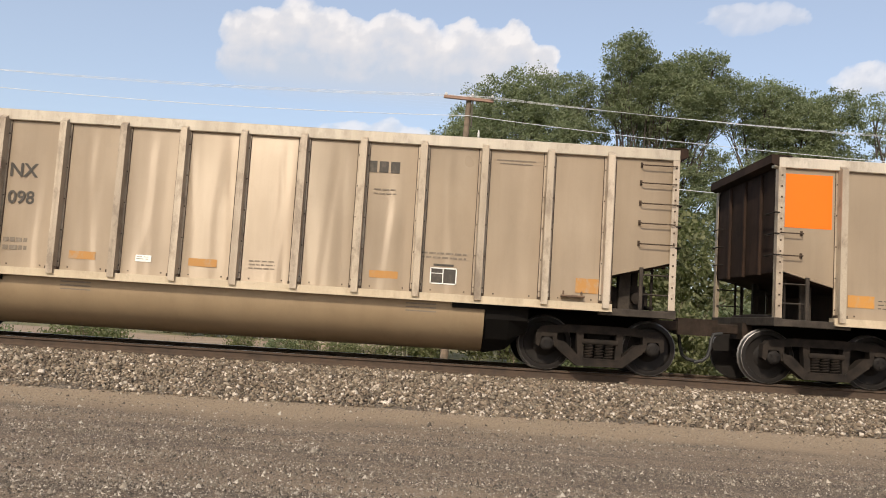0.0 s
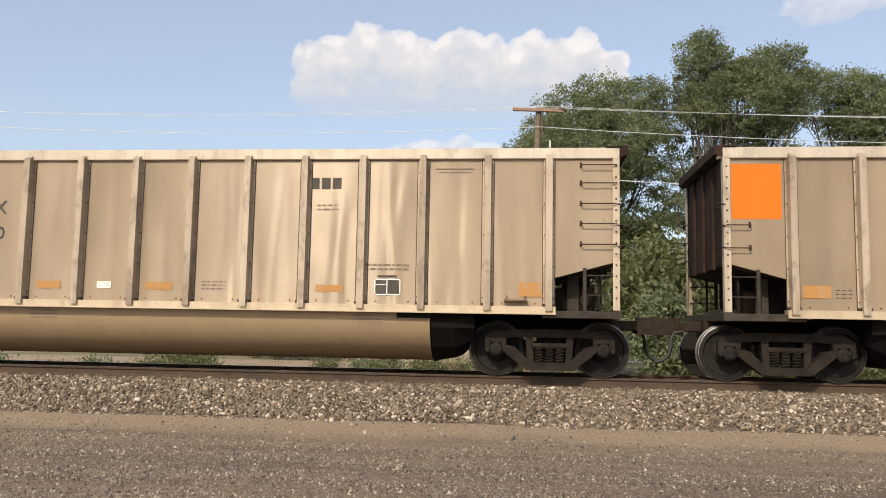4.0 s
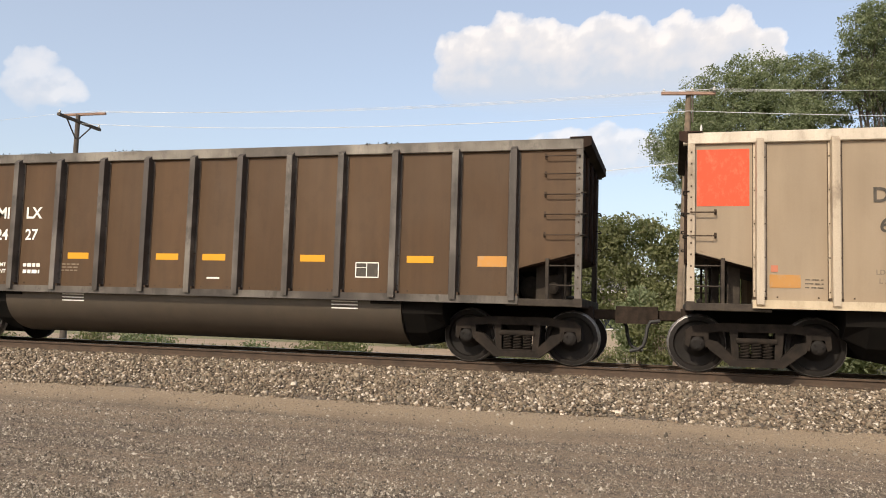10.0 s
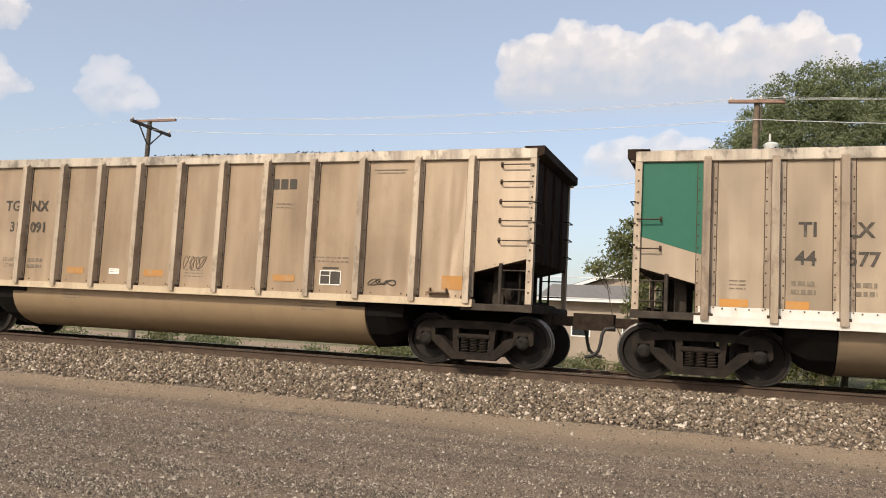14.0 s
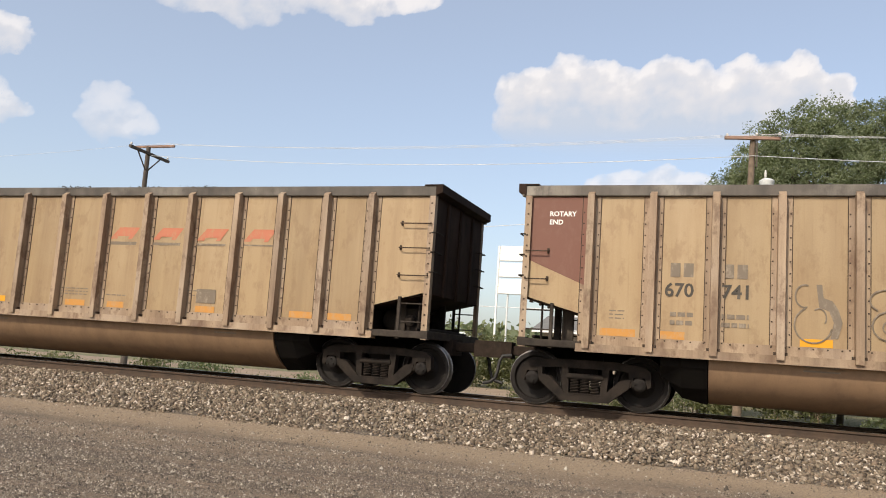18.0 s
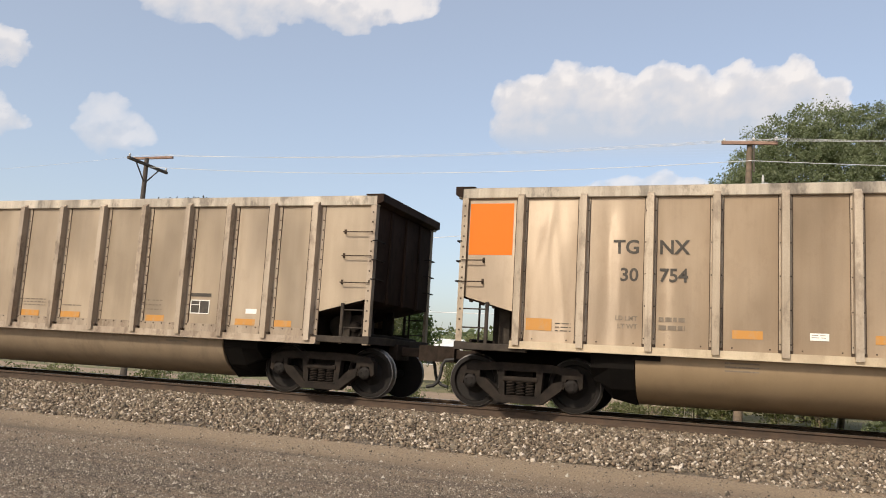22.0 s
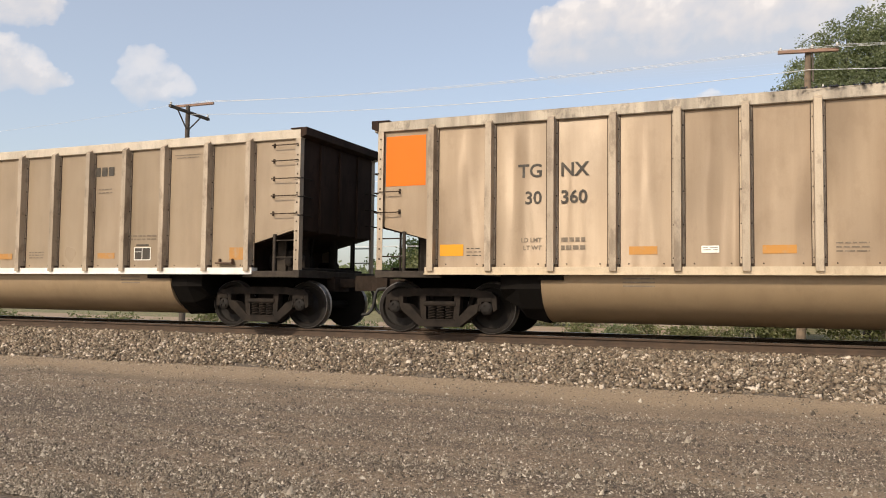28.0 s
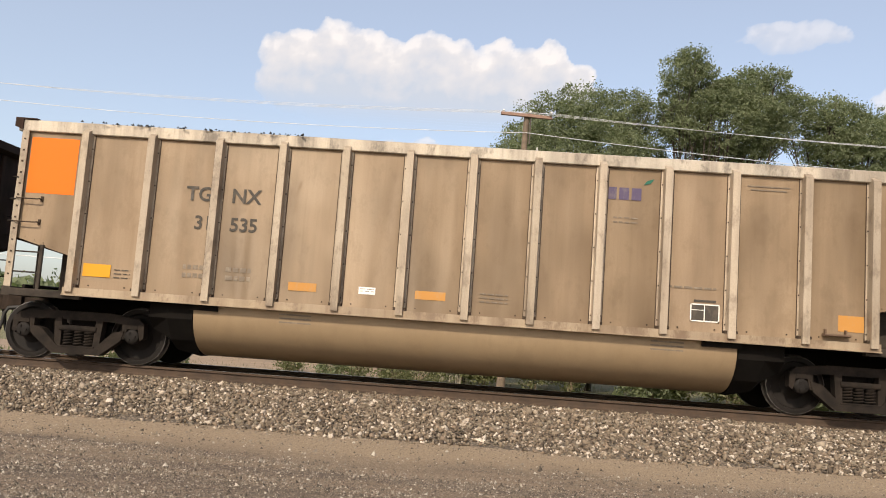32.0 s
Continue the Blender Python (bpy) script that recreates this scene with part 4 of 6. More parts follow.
M_GRASS = leaf_material("green_grass", (0.058, 0.072, 0.026), (0.125, 0.132, 0.052))
M_STRAW = leaf_material("dry_grass", (0.16, 0.125, 0.068), (0.30, 0.24, 0.14))
tagged(new("grass", grass_mesh(17000, verge, 0.22, 41, M_GRASS)), "uneven green grass beyond the track", "grass", "", "stuff")
tagged(new("grass", grass_mesh(17000, verge, 0.26, 42, M_STRAW)), "dry straw-coloured grass beyond the track", "grass", "", "stuff")

# ---- buildings beyond the line ----
M_WALL = plain("tan_stucco", (0.36, 0.30, 0.24), (0.30, 0.25, 0.2), 0.9, 0.0, 1.5, 0.1)
M_ROOF = plain("grey_shingles", (0.20, 0.19, 0.175), (0.145, 0.14, 0.13), 0.9, 0.0, 3, 0.3)
M_FASCIA = plain("white_trim", (0.78, 0.78, 0.76), (0.68, 0.68, 0.66), 0.6, 0.0, 2, 0.05)
M_PANE = plain("dark_window_glass", (0.03, 0.035, 0.04), (0.02, 0.024, 0.028), 0.15)
M_SIGN = plain("white_sign_face", (0.82, 0.82, 0.80), (0.74, 0.74, 0.72), 0.5, 0.0, 1.5, 0.02)


def house(label, x0, x1, y0, y1, eave, ridge, wall, roof, gable_x):
    z0 = GROUND - 0.85
    hs = thing("house", label, "house", ((x0 + x1) / 2, y0, 0))
    cx = (x0 + x1) / 2
    a, b, d = x0 - cx, x1 - cx, y1 - y0
    w = Shape().box(a, b, 0, d, z0, eave)
    if gable_x:
        w.prism([(a, eave), (b, eave), (0, ridge - 0.15)], "y", 0.0, d)
        r = Shape().prism([(a - 0.5, eave - 0.05), (0, ridge), (b + 0.5, eave - 0.05), (b + 0.5, eave + 0.10), (0, ridge + 0.16), (a - 0.5, eave + 0.10)], "y", -0.5, d + 0.5)
        f = Shape().prism([(a - 0.5, eave - 0.16), (0, ridge - 0.11), (0, ridge + 0.10), (a - 0.5, eave + 0.06)], "y", -0.55, -0.503).prism([(b + 0.5, eave - 0.16), (0.004, ridge - 0.11), (0.004, ridge + 0.10), (b + 0.5, eave + 0.06)], "y", -0.55, -0.503)
    else:
        m = d / 2
        w.prism([(0, eave), (d, eave), (m, ridge - 0.15)], "x", a, b)
        r = Shape().prism([(-0.6, eave - 0.05), (m, ridge), (d + 0.6, eave - 0.05), (d + 0.6, eave + 0.10), (m, ridge + 0.15), (-0.6, eave + 0.10)], "x", a - 0.5, b + 0.5)
        f = Shape().box(a - 0.5, b + 0.5, -0.65, -0.603, eave - 0.10, eave + 0.10)
    part("wall", w, wall, hs)
    part("roof", r, roof, hs)
    part("fascia", f, M_FASCIA, hs, "white roof edge board")
    for i, wx in enumerate((a * 0.55, b * 0.1, b * 0.62)):
        win = part("window", Shape().box(wx - 0.55, wx + 0.55, -0.04, 0.02, z0 + 1.65, z0 + 2.75), M_FASCIA, hs, "white framed window")
        part("pane", Shape().box(wx - 0.47, wx + 0.47, -0.055, -0.043, z0 + 1.73, z0 + 2.67), M_PANE, win)
    return hs


house("low tan house with a shallow grey roof and white eaves", -10.2, -1.5, 46.0, 53.0, 2.35, 3.25, M_WALL, M_ROOF, False)
house("pale house with a white-edged gable roof", -11.2, -0.6, 57.5, 64.0, 3.45, 5.35, M_WALL, M_ROOF, True)
house("white house behind the trees", 3.2, 9.5, 54.0, 61.0, 2.9, 4.6, M_FASCIA, M_ROOF, False)
house("low shed with a pale roof", -30.0, -22.5, 70.0, 76.0, 1.7, 2.6, M_WALL, M_FASCIA, False)

sign = thing("pole_sign", "tall white pole sign of three stacked panels", "sign", (-14.95, 58.0, GROUND))
for z0, z1 in ((5.82, 6.93), (7.06, 8.14), (8.27, 9.38)):
    part("sign_panel", Shape().bevelled(-1.37, 1.37, -0.18, 0.18, z0, z1, 0.03), M_SIGN, sign, "white sign panel")
part("sign_post", Shape().bevelled(-1.58, -1.44, -0.07, 0.07, -0.9, 9.4, 0.015), M_SIGN, sign, "slim white post")
for z in (6.3, 7.6, 8.8):
    part("sign_bracket", Shape().box(-1.46, -1.36, -0.03, 0.03, z, z + 0.08), M_IRON, sign)
part("sign_post", Shape().bevelled(-0.72, -0.60, -0.06, 0.06, -0.9, 5.83, 0.015), M_CAN, sign, "thin grey post")

# distant tree line and low hills
def far_trees(name, label, x0, x1, y, h, seed, mat, n):
    rnd = random.Random(seed)
    blobs = [(x0 + (x1 - x0) * i / n + rnd.uniform(-2, 2), y + rnd.uniform(-4, 4), h * rnd.uniform(0.3, 0.55), rnd.uniform(2.5, 5.0), 2.5, h * rnd.uniform(0.35, 0.6)) for i in range(n)]
    tagged(new(name, crown_mesh(name, blobs, n * 20, 16, 0.5, seed, mat, 0.9)), label, "trees", "", "stuff")


far_trees("far_woods", "distant line of green trees", -210, -45, 150, 7.5, 51, M_PINE, 34)
far_trees("far_woods", "distant line of green trees", -60, 60, 120, 5.5, 52, M_LEAF2, 30)
far_trees("far_woods", "line of green scrub beyond the houses", -48, 34, 76, 3.6, 53, M_LEAF, 30)

# ---- clouds, far off ----
def cloud_material():
    m, n, l, b = material("cloud_vapour", 1.0)
    at, sh = n.new("ShaderNodeAttribute"), n.new("ShaderNodeAttribute")
    at.attribute_name, sh.attribute_name = "mass", "light"
    tc = n.new("ShaderNodeTexCoord")
    wisps = noise_tex(n, l, tc.outputs["Object"], 0.022, 6, 0.62)
    k = n.new("ShaderNodeMath")
    k.operation = "MULTIPLY_ADD"
    k.inputs[1].default_value = 0.55
    l.new(wisps, k.inputs[0])
    l.new(at.outputs["Fac"], k.inputs[2])
    alpha = ramp(n, l, k.outputs[0], [(0.12, 0.0), (0.30, 0.5), (0.55, 0.82), (0.9, 0.94)])
    s2 = n.new("ShaderNodeMath")
    s2.operation = "MULTIPLY_ADD"
    s2.inputs[1].default_value = 0.22
    l.new(wisps, s2.inputs[0])
    l.new(sh.outputs["Fac"], s2.inputs[2])
    # the clouds glow; lit tops and shaded bases are put into this colour
    col = ramp(n, l, s2.outputs[0], [(0.25, (0.46, 0.50, 0.57)), (0.55, (0.54, 0.545, 0.58)), (0.85, (0.62, 0.60, 0.605)), (1.0, (0.74, 0.70, 0.68))])
    em, tr, mx, fade = n.new("ShaderNodeEmission"), n.new("ShaderNodeBsdfTransparent"), n.new("ShaderNodeMixShader"), n.new("ShaderNodeAttribute")
    fade.attribute_name = "veil"
    mu = n.new("ShaderNodeMath")
    mu.operation = "MULTIPLY"
    l.new(alpha, mu.inputs[0])
    l.new(fade.outputs["Fac"], mu.inputs[1])
    l.new(col, em.inputs[0])
    em.inputs[1].default_value = 0.98
    l.new(mu.outputs[0], mx.inputs[0])
    l.new(tr.outputs[0], mx.inputs[1])
    l.new(em.outputs[0], mx.inputs[2])
    l.new(mx.outputs[0], n["Material Output"].inputs["Surface"])
    return m


M_CLOUD = cloud_material()
FAR = 2200.0


def cloud(label, puffs, base, veil=1.0, seed=0, ragged=0.30, soft_base=1.6, crisp=0.66, lift=0.0):
    """A bank of puffs given as azimuth, elevation and half sizes in degrees, over a flat soft base."""
    a0, a1 = min(p[0] - p[2] for p in puffs) - 1.5, max(p[0] + p[2] for p in puffs) + 1.5
    e0, e1 = min(p[1] - p[3] for p in puffs) - 1.5, max(p[1] + p[3] for p in puffs) + 1.5
    nx, nz = int((a1 - a0) * 5.5), int((e1 - e0) * 5.5)
    A0, E0 = np.meshgrid(np.linspace(a0, a1, nx), np.linspace(e0, e1, nz))
    # uneven, billowing outlines
    wa, we = (np.array([[noise.fractal((a * 0.42 + seed * 7 + q, e * 0.55, q), 0.8, 2.2, 5) for a in A0[0]] for e in E0[:, 0]]) for q in (3.0, 11.0))
    A, E = A0 + 0.65 * wa, E0 + 0.42 * we
    dens, top = np.zeros_like(A), np.full_like(A, -90.0)
    for pa, pe, ra, re in puffs:
        r2 = ((A - pa) / ra) ** 2 + ((E - pe) / re) ** 2
        one = np.clip(1.15 - r2, 0, 1) ** 0.7
        dens = 1 - (1 - dens) * (1 - one) ** 1.2
        top = np.maximum(top, pe + 0.95 * re * np.sqrt(np.clip(1 - ((A - pa) / ra) ** 2, 0, 1)) - 3 * np.clip(abs(A - pa) - ra, 0, 9))
    bumps = np.array([[noise.fractal((a * 0.75 + seed * 9, e * 0.95, seed), 0.9, 2.1, 5) for a in A0[0]] for e in E0[:, 0]])
    dens = np.where(dens > 0.004, dens + ragged * bumps, 0) * crisp - 0.36
    fade = np.clip((E0 - base) / soft_base + 0.5, 0, 1)
    fade = fade * fade * (3 - 2 * fade)
    light = np.clip(0.95 + lift - np.clip(top - E, 0, 5) / 5.0 + 0.25 * bumps, 0, 1)
    ra, re = np.radians(A0), np.radians(E0)
    v = np.stack([np.sin(ra) * np.cos(re), np.cos(ra) * np.cos(re), np.sin(re)], -1).reshape(-1, 3) * FAR
    i, j = np.meshgrid(np.arange(nx - 1), np.arange(nz - 1))
    k = (j * nx + i).ravel()
    me = fast_mesh("cloud", v, np.stack([k, k + 1, k + nx + 1, k + nx], 1), M_CLOUD, True)
    for name, arr in (("mass", dens), ("light", light), ("veil", fade * veil)):
        me.attributes.new(name, "FLOAT", "POINT").data.foreach_set("value", arr.astype(np.float32).ravel())
    tagged(new("cloud", me), label, "cloud", "clouds in the sky", "structure")


cloud("white cumulus cloud with a flat grey base", [(-14.2, 17.5, 2.8, 2.6), (-11.2, 17.9, 2.9, 3.1), (-8.9, 18.1, 1.8, 2.6), (-6.9, 17.8, 1.8, 2.4), (-4.7, 18.3, 2.0, 2.8), (-2.5, 18.0, 1.8, 2.5), (-0.7, 17.8, 1.7, 2.4), (0.6, 18.2, 1.6, 2.5), (2.3, 17.9, 1.6, 2.4), (4.2, 18.6, 1.4, 2.1), (5.6, 17.9, 1.8, 1.5), (-5, 15.9, 11, 2.6)], 15.2, 1.0, 1, 0.16, 3.0, 0.95)
cloud("ragged white cloud high in the sky", [(-39.5, 22.6, 3.4, 1.6), (-35.5, 23.0, 3.4, 2.2), (-31.0, 23.8, 3.2, 1.7), (-27.6, 23.3, 2.4, 1.5), (-24, 24.6, 3.0, 1.6), (-33, 25.5, 9, 2.2)], 20.6, 0.95, 2, 0.34, 1.6, 0.78, 0.5)
cloud("small soft white cloud", [(-42.9, 14.6, 2.0, 1.5), (-42.0, 13.6, 2.0, 1.3), (-43.7, 13.2, 1.4, 1.2)], 11.9, 0.6, 3, 0.30, 2.2, 0.56, 0.3)
cloud("soft white cloud", [(-50.5, 17.6, 2.6, 1.5), (-55, 17.3, 4.6, 2.0), (-60, 16.6, 4.6, 2.2)], 14.8, 0.9, 4, 0.25, 1.6, 0.78)
cloud("soft white cloud", [(-52.8, 13.8, 3.8, 1.8), (-58, 13.4, 5.0, 2.0), (-49.6, 13.2, 1.8, 1.0)], 11.4, 0.75, 8, 0.25, 2.2, 0.70)
cloud("low pale cloud", [(-7.4, 12.2, 2.6, 1.1), (-4.6, 12.6, 1.8, 1.0), (-2.4, 12.2, 1.6, 1.0), (-5, 11.2, 6, 1.3)], 10.0, 0.75, 5)
cloud("small white cloud", [(18.8, 20.6, 2.0, 1.0), (20.8, 20.7, 2.2, 0.9), (22.6, 20.4, 1.6, 0.7)], 19.4, 0.5, 6)
cloud("white cloud", [(27.2, 16.4, 2.2, 1.2), (30.5, 16.6, 3.2, 1.6), (34, 16.0, 3.0, 1.4)], 14.8, 0.8, 7)

# ---- coal cars ----
LEN, PITCH = 14.51, 16.10               # body over the end sheets; coupler to coupler
HALF = [1.10, 2.165, 3.25, 4.265, 5.265, 6.26, 7.255]
POSTS = HALF + [LEN - x for x in HALF[-2:0:-1]] + [13.35]
HALF = [1.15, 2.15, 3.11, 4.07, 5.14, 6.19, 7.255]
RIVETED = HALF + [LEN - x for x in HALF[-2:0:-1]] + [13.28]   # stakes of the riveted cars
TOP = 3.79
ENDS_AT = (0.03, 14.49)                 # outer faces of the end posts
SKIN = 1.45                             # side sheets from the centre line, well behind the stakes' faces
DROP = {"grey": 0.10, "ochre": 0.10, "slate": 0.03, "brown": 0.03}   # lower built sides


def panel_mesh(mat, seed, nx=28, nz=14):
    """A side sheet between two posts, bulged and buckled, with a few bolts along its foot."""
    w = 1.0117
    s, rnd = Shape(), random.Random(seed)
    dents = [(rnd.uniform(0.2, 0.8), rnd.uniform(0.1, 0.9), rnd.uniform(-0.0045, 0.0045)) for _ in range(4)]
    # upright buckles that wander sideways, stronger towards the foot of the sheet
    folds = [(rnd.uniform(0.12, 0.88), rnd.uniform(0.045, 0.12), rnd.uniform(-0.006, 0.007), rnd.uniform(-0.2, 0.2), rnd.uniform(0.0, 0.7),
              rnd.uniform(-0.09, 0.09), rnd.uniform(2.0, 5.0), rnd.uniform(0, 6)) for _ in range(5)]
    belly, skew = rnd.uniform(-0.004, 0.008), rnd.uniform(-0.012, 0.012)
    for j in range(nz + 1):
        for i in range(nx + 1):
            u, v = i / nx, j / nz
            edge = min(1.0, 6 * u, 6 * (1 - u))
            d = (belly * math.sin(math.pi * u) + skew * (u - 0.5) * edge) * math.sin(math.pi * min(1.0, v + 0.15))
            d += sum(a * math.exp(-((u - p) ** 2 / 0.03 + (v - q) ** 2 / 0.02)) for p, q, a in dents) * edge
            d += sum(a * math.exp(-((u - p - t * v - c * math.sin(k * v + o)) / g) ** 2) * (1 - f * v) for p, g, a, t, f, c, k, o in folds) * edge * min(1.0, 5 * (1 - v))
            s.v.append((u * w, -SKIN - max(-0.012, min(0.0085, 0.95 * d)), 1.14 + v * 2.47))
    for j in range(nz):
        for i in range(nx):
            a = j * (nx + 1) + i
            s.f.append((a, a + 1, a + nx + 2, a + nx + 1))
    y = -SKIN + 0.025
    s.add([(0, y, 1.14), (w, y, 1.14), (w, y, 3.61), (0, y, 3.61)], [(3, 2, 1, 0)])
    k = len(s.f)
    for x in (0.24, 0.79):
        s.box(x - 0.010, x + 0.010, -SKIN - 0.013, -SKIN + 0.005, 1.205, 1.225)
    return s.mesh("side_panel", mat, 60, M_BOLT, k)


def post_shape(flange, pitch):
    """A deep hat-section stake with bolted flanges."""
    s = Shape()
    b, f = -SKIN + 0.005, -SKIN - 0.011
    s.prism([(-flange, b), (-flange, f), (-0.068, f), (-0.055, -1.600), (0.055, -1.600), (0.068, f), (flange, f), (flange, b)], "z", 1.095, 3.62)
    s.prism([(-1.508, 3.615), (-1.600, 3.615), (-1.508, 3.68)], "x", -0.054, 0.054)
    k = len(s.f)
    for sx in (0.025 - flange, flange - 0.025):
        for i in range(int(2.2 / pitch) + 1):
            z = 1.30 + i * pitch
            s.box(sx - 0.011, sx + 0.011, f - 0.011, f + 0.003, z - 0.011, z + 0.011)
    for sx in (-0.098, 0.062):
        s.box(sx, sx + 0.036, -1.556, f + 0.003, 1.168, 1.212)
    # flange shadow and lap dirt put in as dark strips along the sheet
    for sx in (-flange - 0.008, flange - 0.004):
        s.box(sx, sx + 0.012, f - 0.001, b, 1.17, 3.606)
    return s, k


def end_panel_shape(right):
    s = Shape()
    x = (lambda a: sum(ENDS_AT) - a) if right else (lambda a: a)
    s.prism([(x(0.10), 1.90), (x(1.14), 1.62), (x(1.14), 3.61), (x(0.10), 3.61)], "y", -SKIN - 0.007, -SKIN + 0.005)
    for i in range(6):
        a = 0.24 + i * 0.155
        z = 1.95 - 0.27 * (a - 0.08)
        s.box(x(a) - 0.01, x(a) + 0.01, -SKIN - 0.017, -SKIN - 0.002, z, z + 0.02)
    return s


def grab_shape(x0, x1, z):
    y, d = -SKIN, -SKIN - 0.10
    s = Shape().tube([(x0, y, z), (x0, d, z), (x0 + 0.015, d - 0.01, z - 0.006), (x1 - 0.015, d - 0.01, z - 0.006), (x1, d, z), (x1, y, z)], 0.011, 5)
    for x in (x0, x1):
        s.box(x - 0.019, x + 0.019, y - 0.025, y - 0.003, z - 0.035, z + 0.05)
    return s


def wheelset_mesh():
    s = Shape()
    for k in (-1, 1):
        s.lathe([(k * 0.66, 0.18), (k * 0.675, 0.475), (k * 0.705, 0.483), (k * 0.72, 0.462), (k * 0.825, 0.455), (k * 0.83, 0.445), (k * 0.83, 0.375),
                 (k * 0.775, 0.355), (k * 0.76, 0.22), (k * 0.80, 0.16), (k * 0.83, 0.125), (k * 0.85, 0.085), (k * 0.98, 0.085)][::k], 24)
        s.lathe([(k * 0.97, 0.09), (k * 0.985, 0.115), (k * 1.10, 0.115), (k * 1.12, 0.095), (k * 1.125, 0.05)][::k], 16)
        for i in range(3):
            a = 2 * math.pi * i / 3 + 0.4
            s.box(0.06 * math.cos(a) - 0.016, 0.06 * math.cos(a) + 0.016, min(k * 1.12, k * 1.142), max(k * 1.12, k * 1.142), 0.06 * math.sin(a) - 0.016, 0.06 * math.sin(a) + 0.016)
    s.lathe([(-0.7, 0.08), (0.7, 0.08)], 12)
    me = s.mesh("wheelset", M_WHEEL, 40)
    me.materials.append(M_TREAD)
    for p in me.polygons:
        if all(math.hypot(me.vertices[i].co.x, me.vertices[i].co.z) > 0.44 for i in p.vertices):
            p.material_index = 1
    return me


def sideframe_shape():
    s = Shape()
    y0, y1 = -1.075, -0.925
    s.prism([(-1.02, 0.60), (-0.55, 0.66), (0.55, 0.66), (1.02, 0.60), (1.06, 0.66), (0.98, 0.74), (0.5, 0.80), (-0.5, 0.80), (-0.98, 0.74), (-1.06, 0.66)], "y", y0, y1)
    for k in (-1, 1):
        o = lambda pts: [(k * x, z) for x, z in pts]
        s.prism(o([(0.72, 0.66), (0.72, 0.42), (0.76, 0.40), (0.80, 0.57), (0.98, 0.57), (1.02, 0.40), (1.08, 0.44), (1.07, 0.68)]), "y", y0 - 0.02, y1)
        s.prism(o([(0.76, 0.54), (0.72, 0.38), (0.40, 0.13), (0.27, 0.13), (0.30, 0.23), (0.58, 0.50)]), "y", y0 - 0.035, y1)
        s.prism(o([(0.26, 0.18), (0.36, 0.18), (0.40, 0.70), (0.28, 0.70)]), "y", y0 - 0.01, y1)
        s.prism(o([(0.80, 0.575), (0.98, 0.575), (0.97, 0.64), (0.81, 0.64)]), "y", y0 - 0.03, y1)
    s.prism([(-0.40, 0.12), (0.40, 0.12), (0.36, 0.235), (-0.36, 0.235)], "y", y0 - 0.04, y1)
    s.prism([(-0.30, 0.23), (0.30, 0.23), (0.30, 0.25), (-0.30, 0.25)], "y", y0 - 0.05, y1)
    return s


def spring_shape():
    s = Shape()
    for cx in (-0.17, 0.0, 0.17):
        turns = 5
        s.tube([(cx + 0.07 * math.cos(a), -1.03 + 0.07 * math.sin(a), 0.245 + 0.235 * a / (2 * math.pi * turns)) for a in [2 * math.pi * i / 8 for i in range(turns * 8 + 1)]], 0.018, 4)
    s.bevelled(-0.3, 0.3, -1.11, -0.93, 0.48, 0.57, 0.02)
    return s


COPIED = {}


def shared(key, maker):
    if key not in COPIED:
        COPIED[key] = maker()
    return COPIED[key]


def build_truck(car, x):
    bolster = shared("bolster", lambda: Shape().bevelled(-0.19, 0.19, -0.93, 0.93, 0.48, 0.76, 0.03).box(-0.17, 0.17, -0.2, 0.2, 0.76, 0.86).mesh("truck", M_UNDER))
    truck = part("truck", bolster, None, car, "dusty cast iron two-axle truck", (x, 0, 0))
    for rz in (0, math.pi):
        part("sideframe", shared("sideframe", lambda: sideframe_shape().mesh("sideframe", M_IRON)), None, truck, "dusty brown cast side frame").rotation_euler.z = rz
        part("spring_nest", shared("springs", lambda: spring_shape().mesh("spring_nest", M_IRON, 50)), None, truck).rotation_euler.z = rz
        part("brake_beam", shared("beam", lambda: Shape().bevelled(0.28, 0.36, -0.75, 0.75, 0.36, 0.46, 0.02).box(0.34, 0.44, -0.80, -0.72, 0.26, 0.6).box(0.34, 0.44, 0.72, 0.80, 0.26, 0.6).mesh("brake_beam", M_UNDER)), None, truck).rotation_euler.z = rz
    for wx in (-0.889, 0.889):
        part("wheelset", shared("wheelset", wheelset_mesh), None, truck, "dark steel wheels with polished treads on an axle", (wx, 0, 0.457))
    return truck


def tub_profile(k):
    pts = [(1.425, 1.10), (1.425, 1.00), (1.423, 0.93), (1.412, 0.85), (1.388, 0.76), (1.345, 0.66), (1.275, 0.555), (1.175, 0.455), (1.05, 0.37), (0.91, 0.305), (0.77, 0.262), (0.62, 0.235)] + [(0.48, 0.25), (0.38, 0.30), (0.34, 0.6), (0.34, 1.10)]
    return [(k * y, z) for y, z in pts]


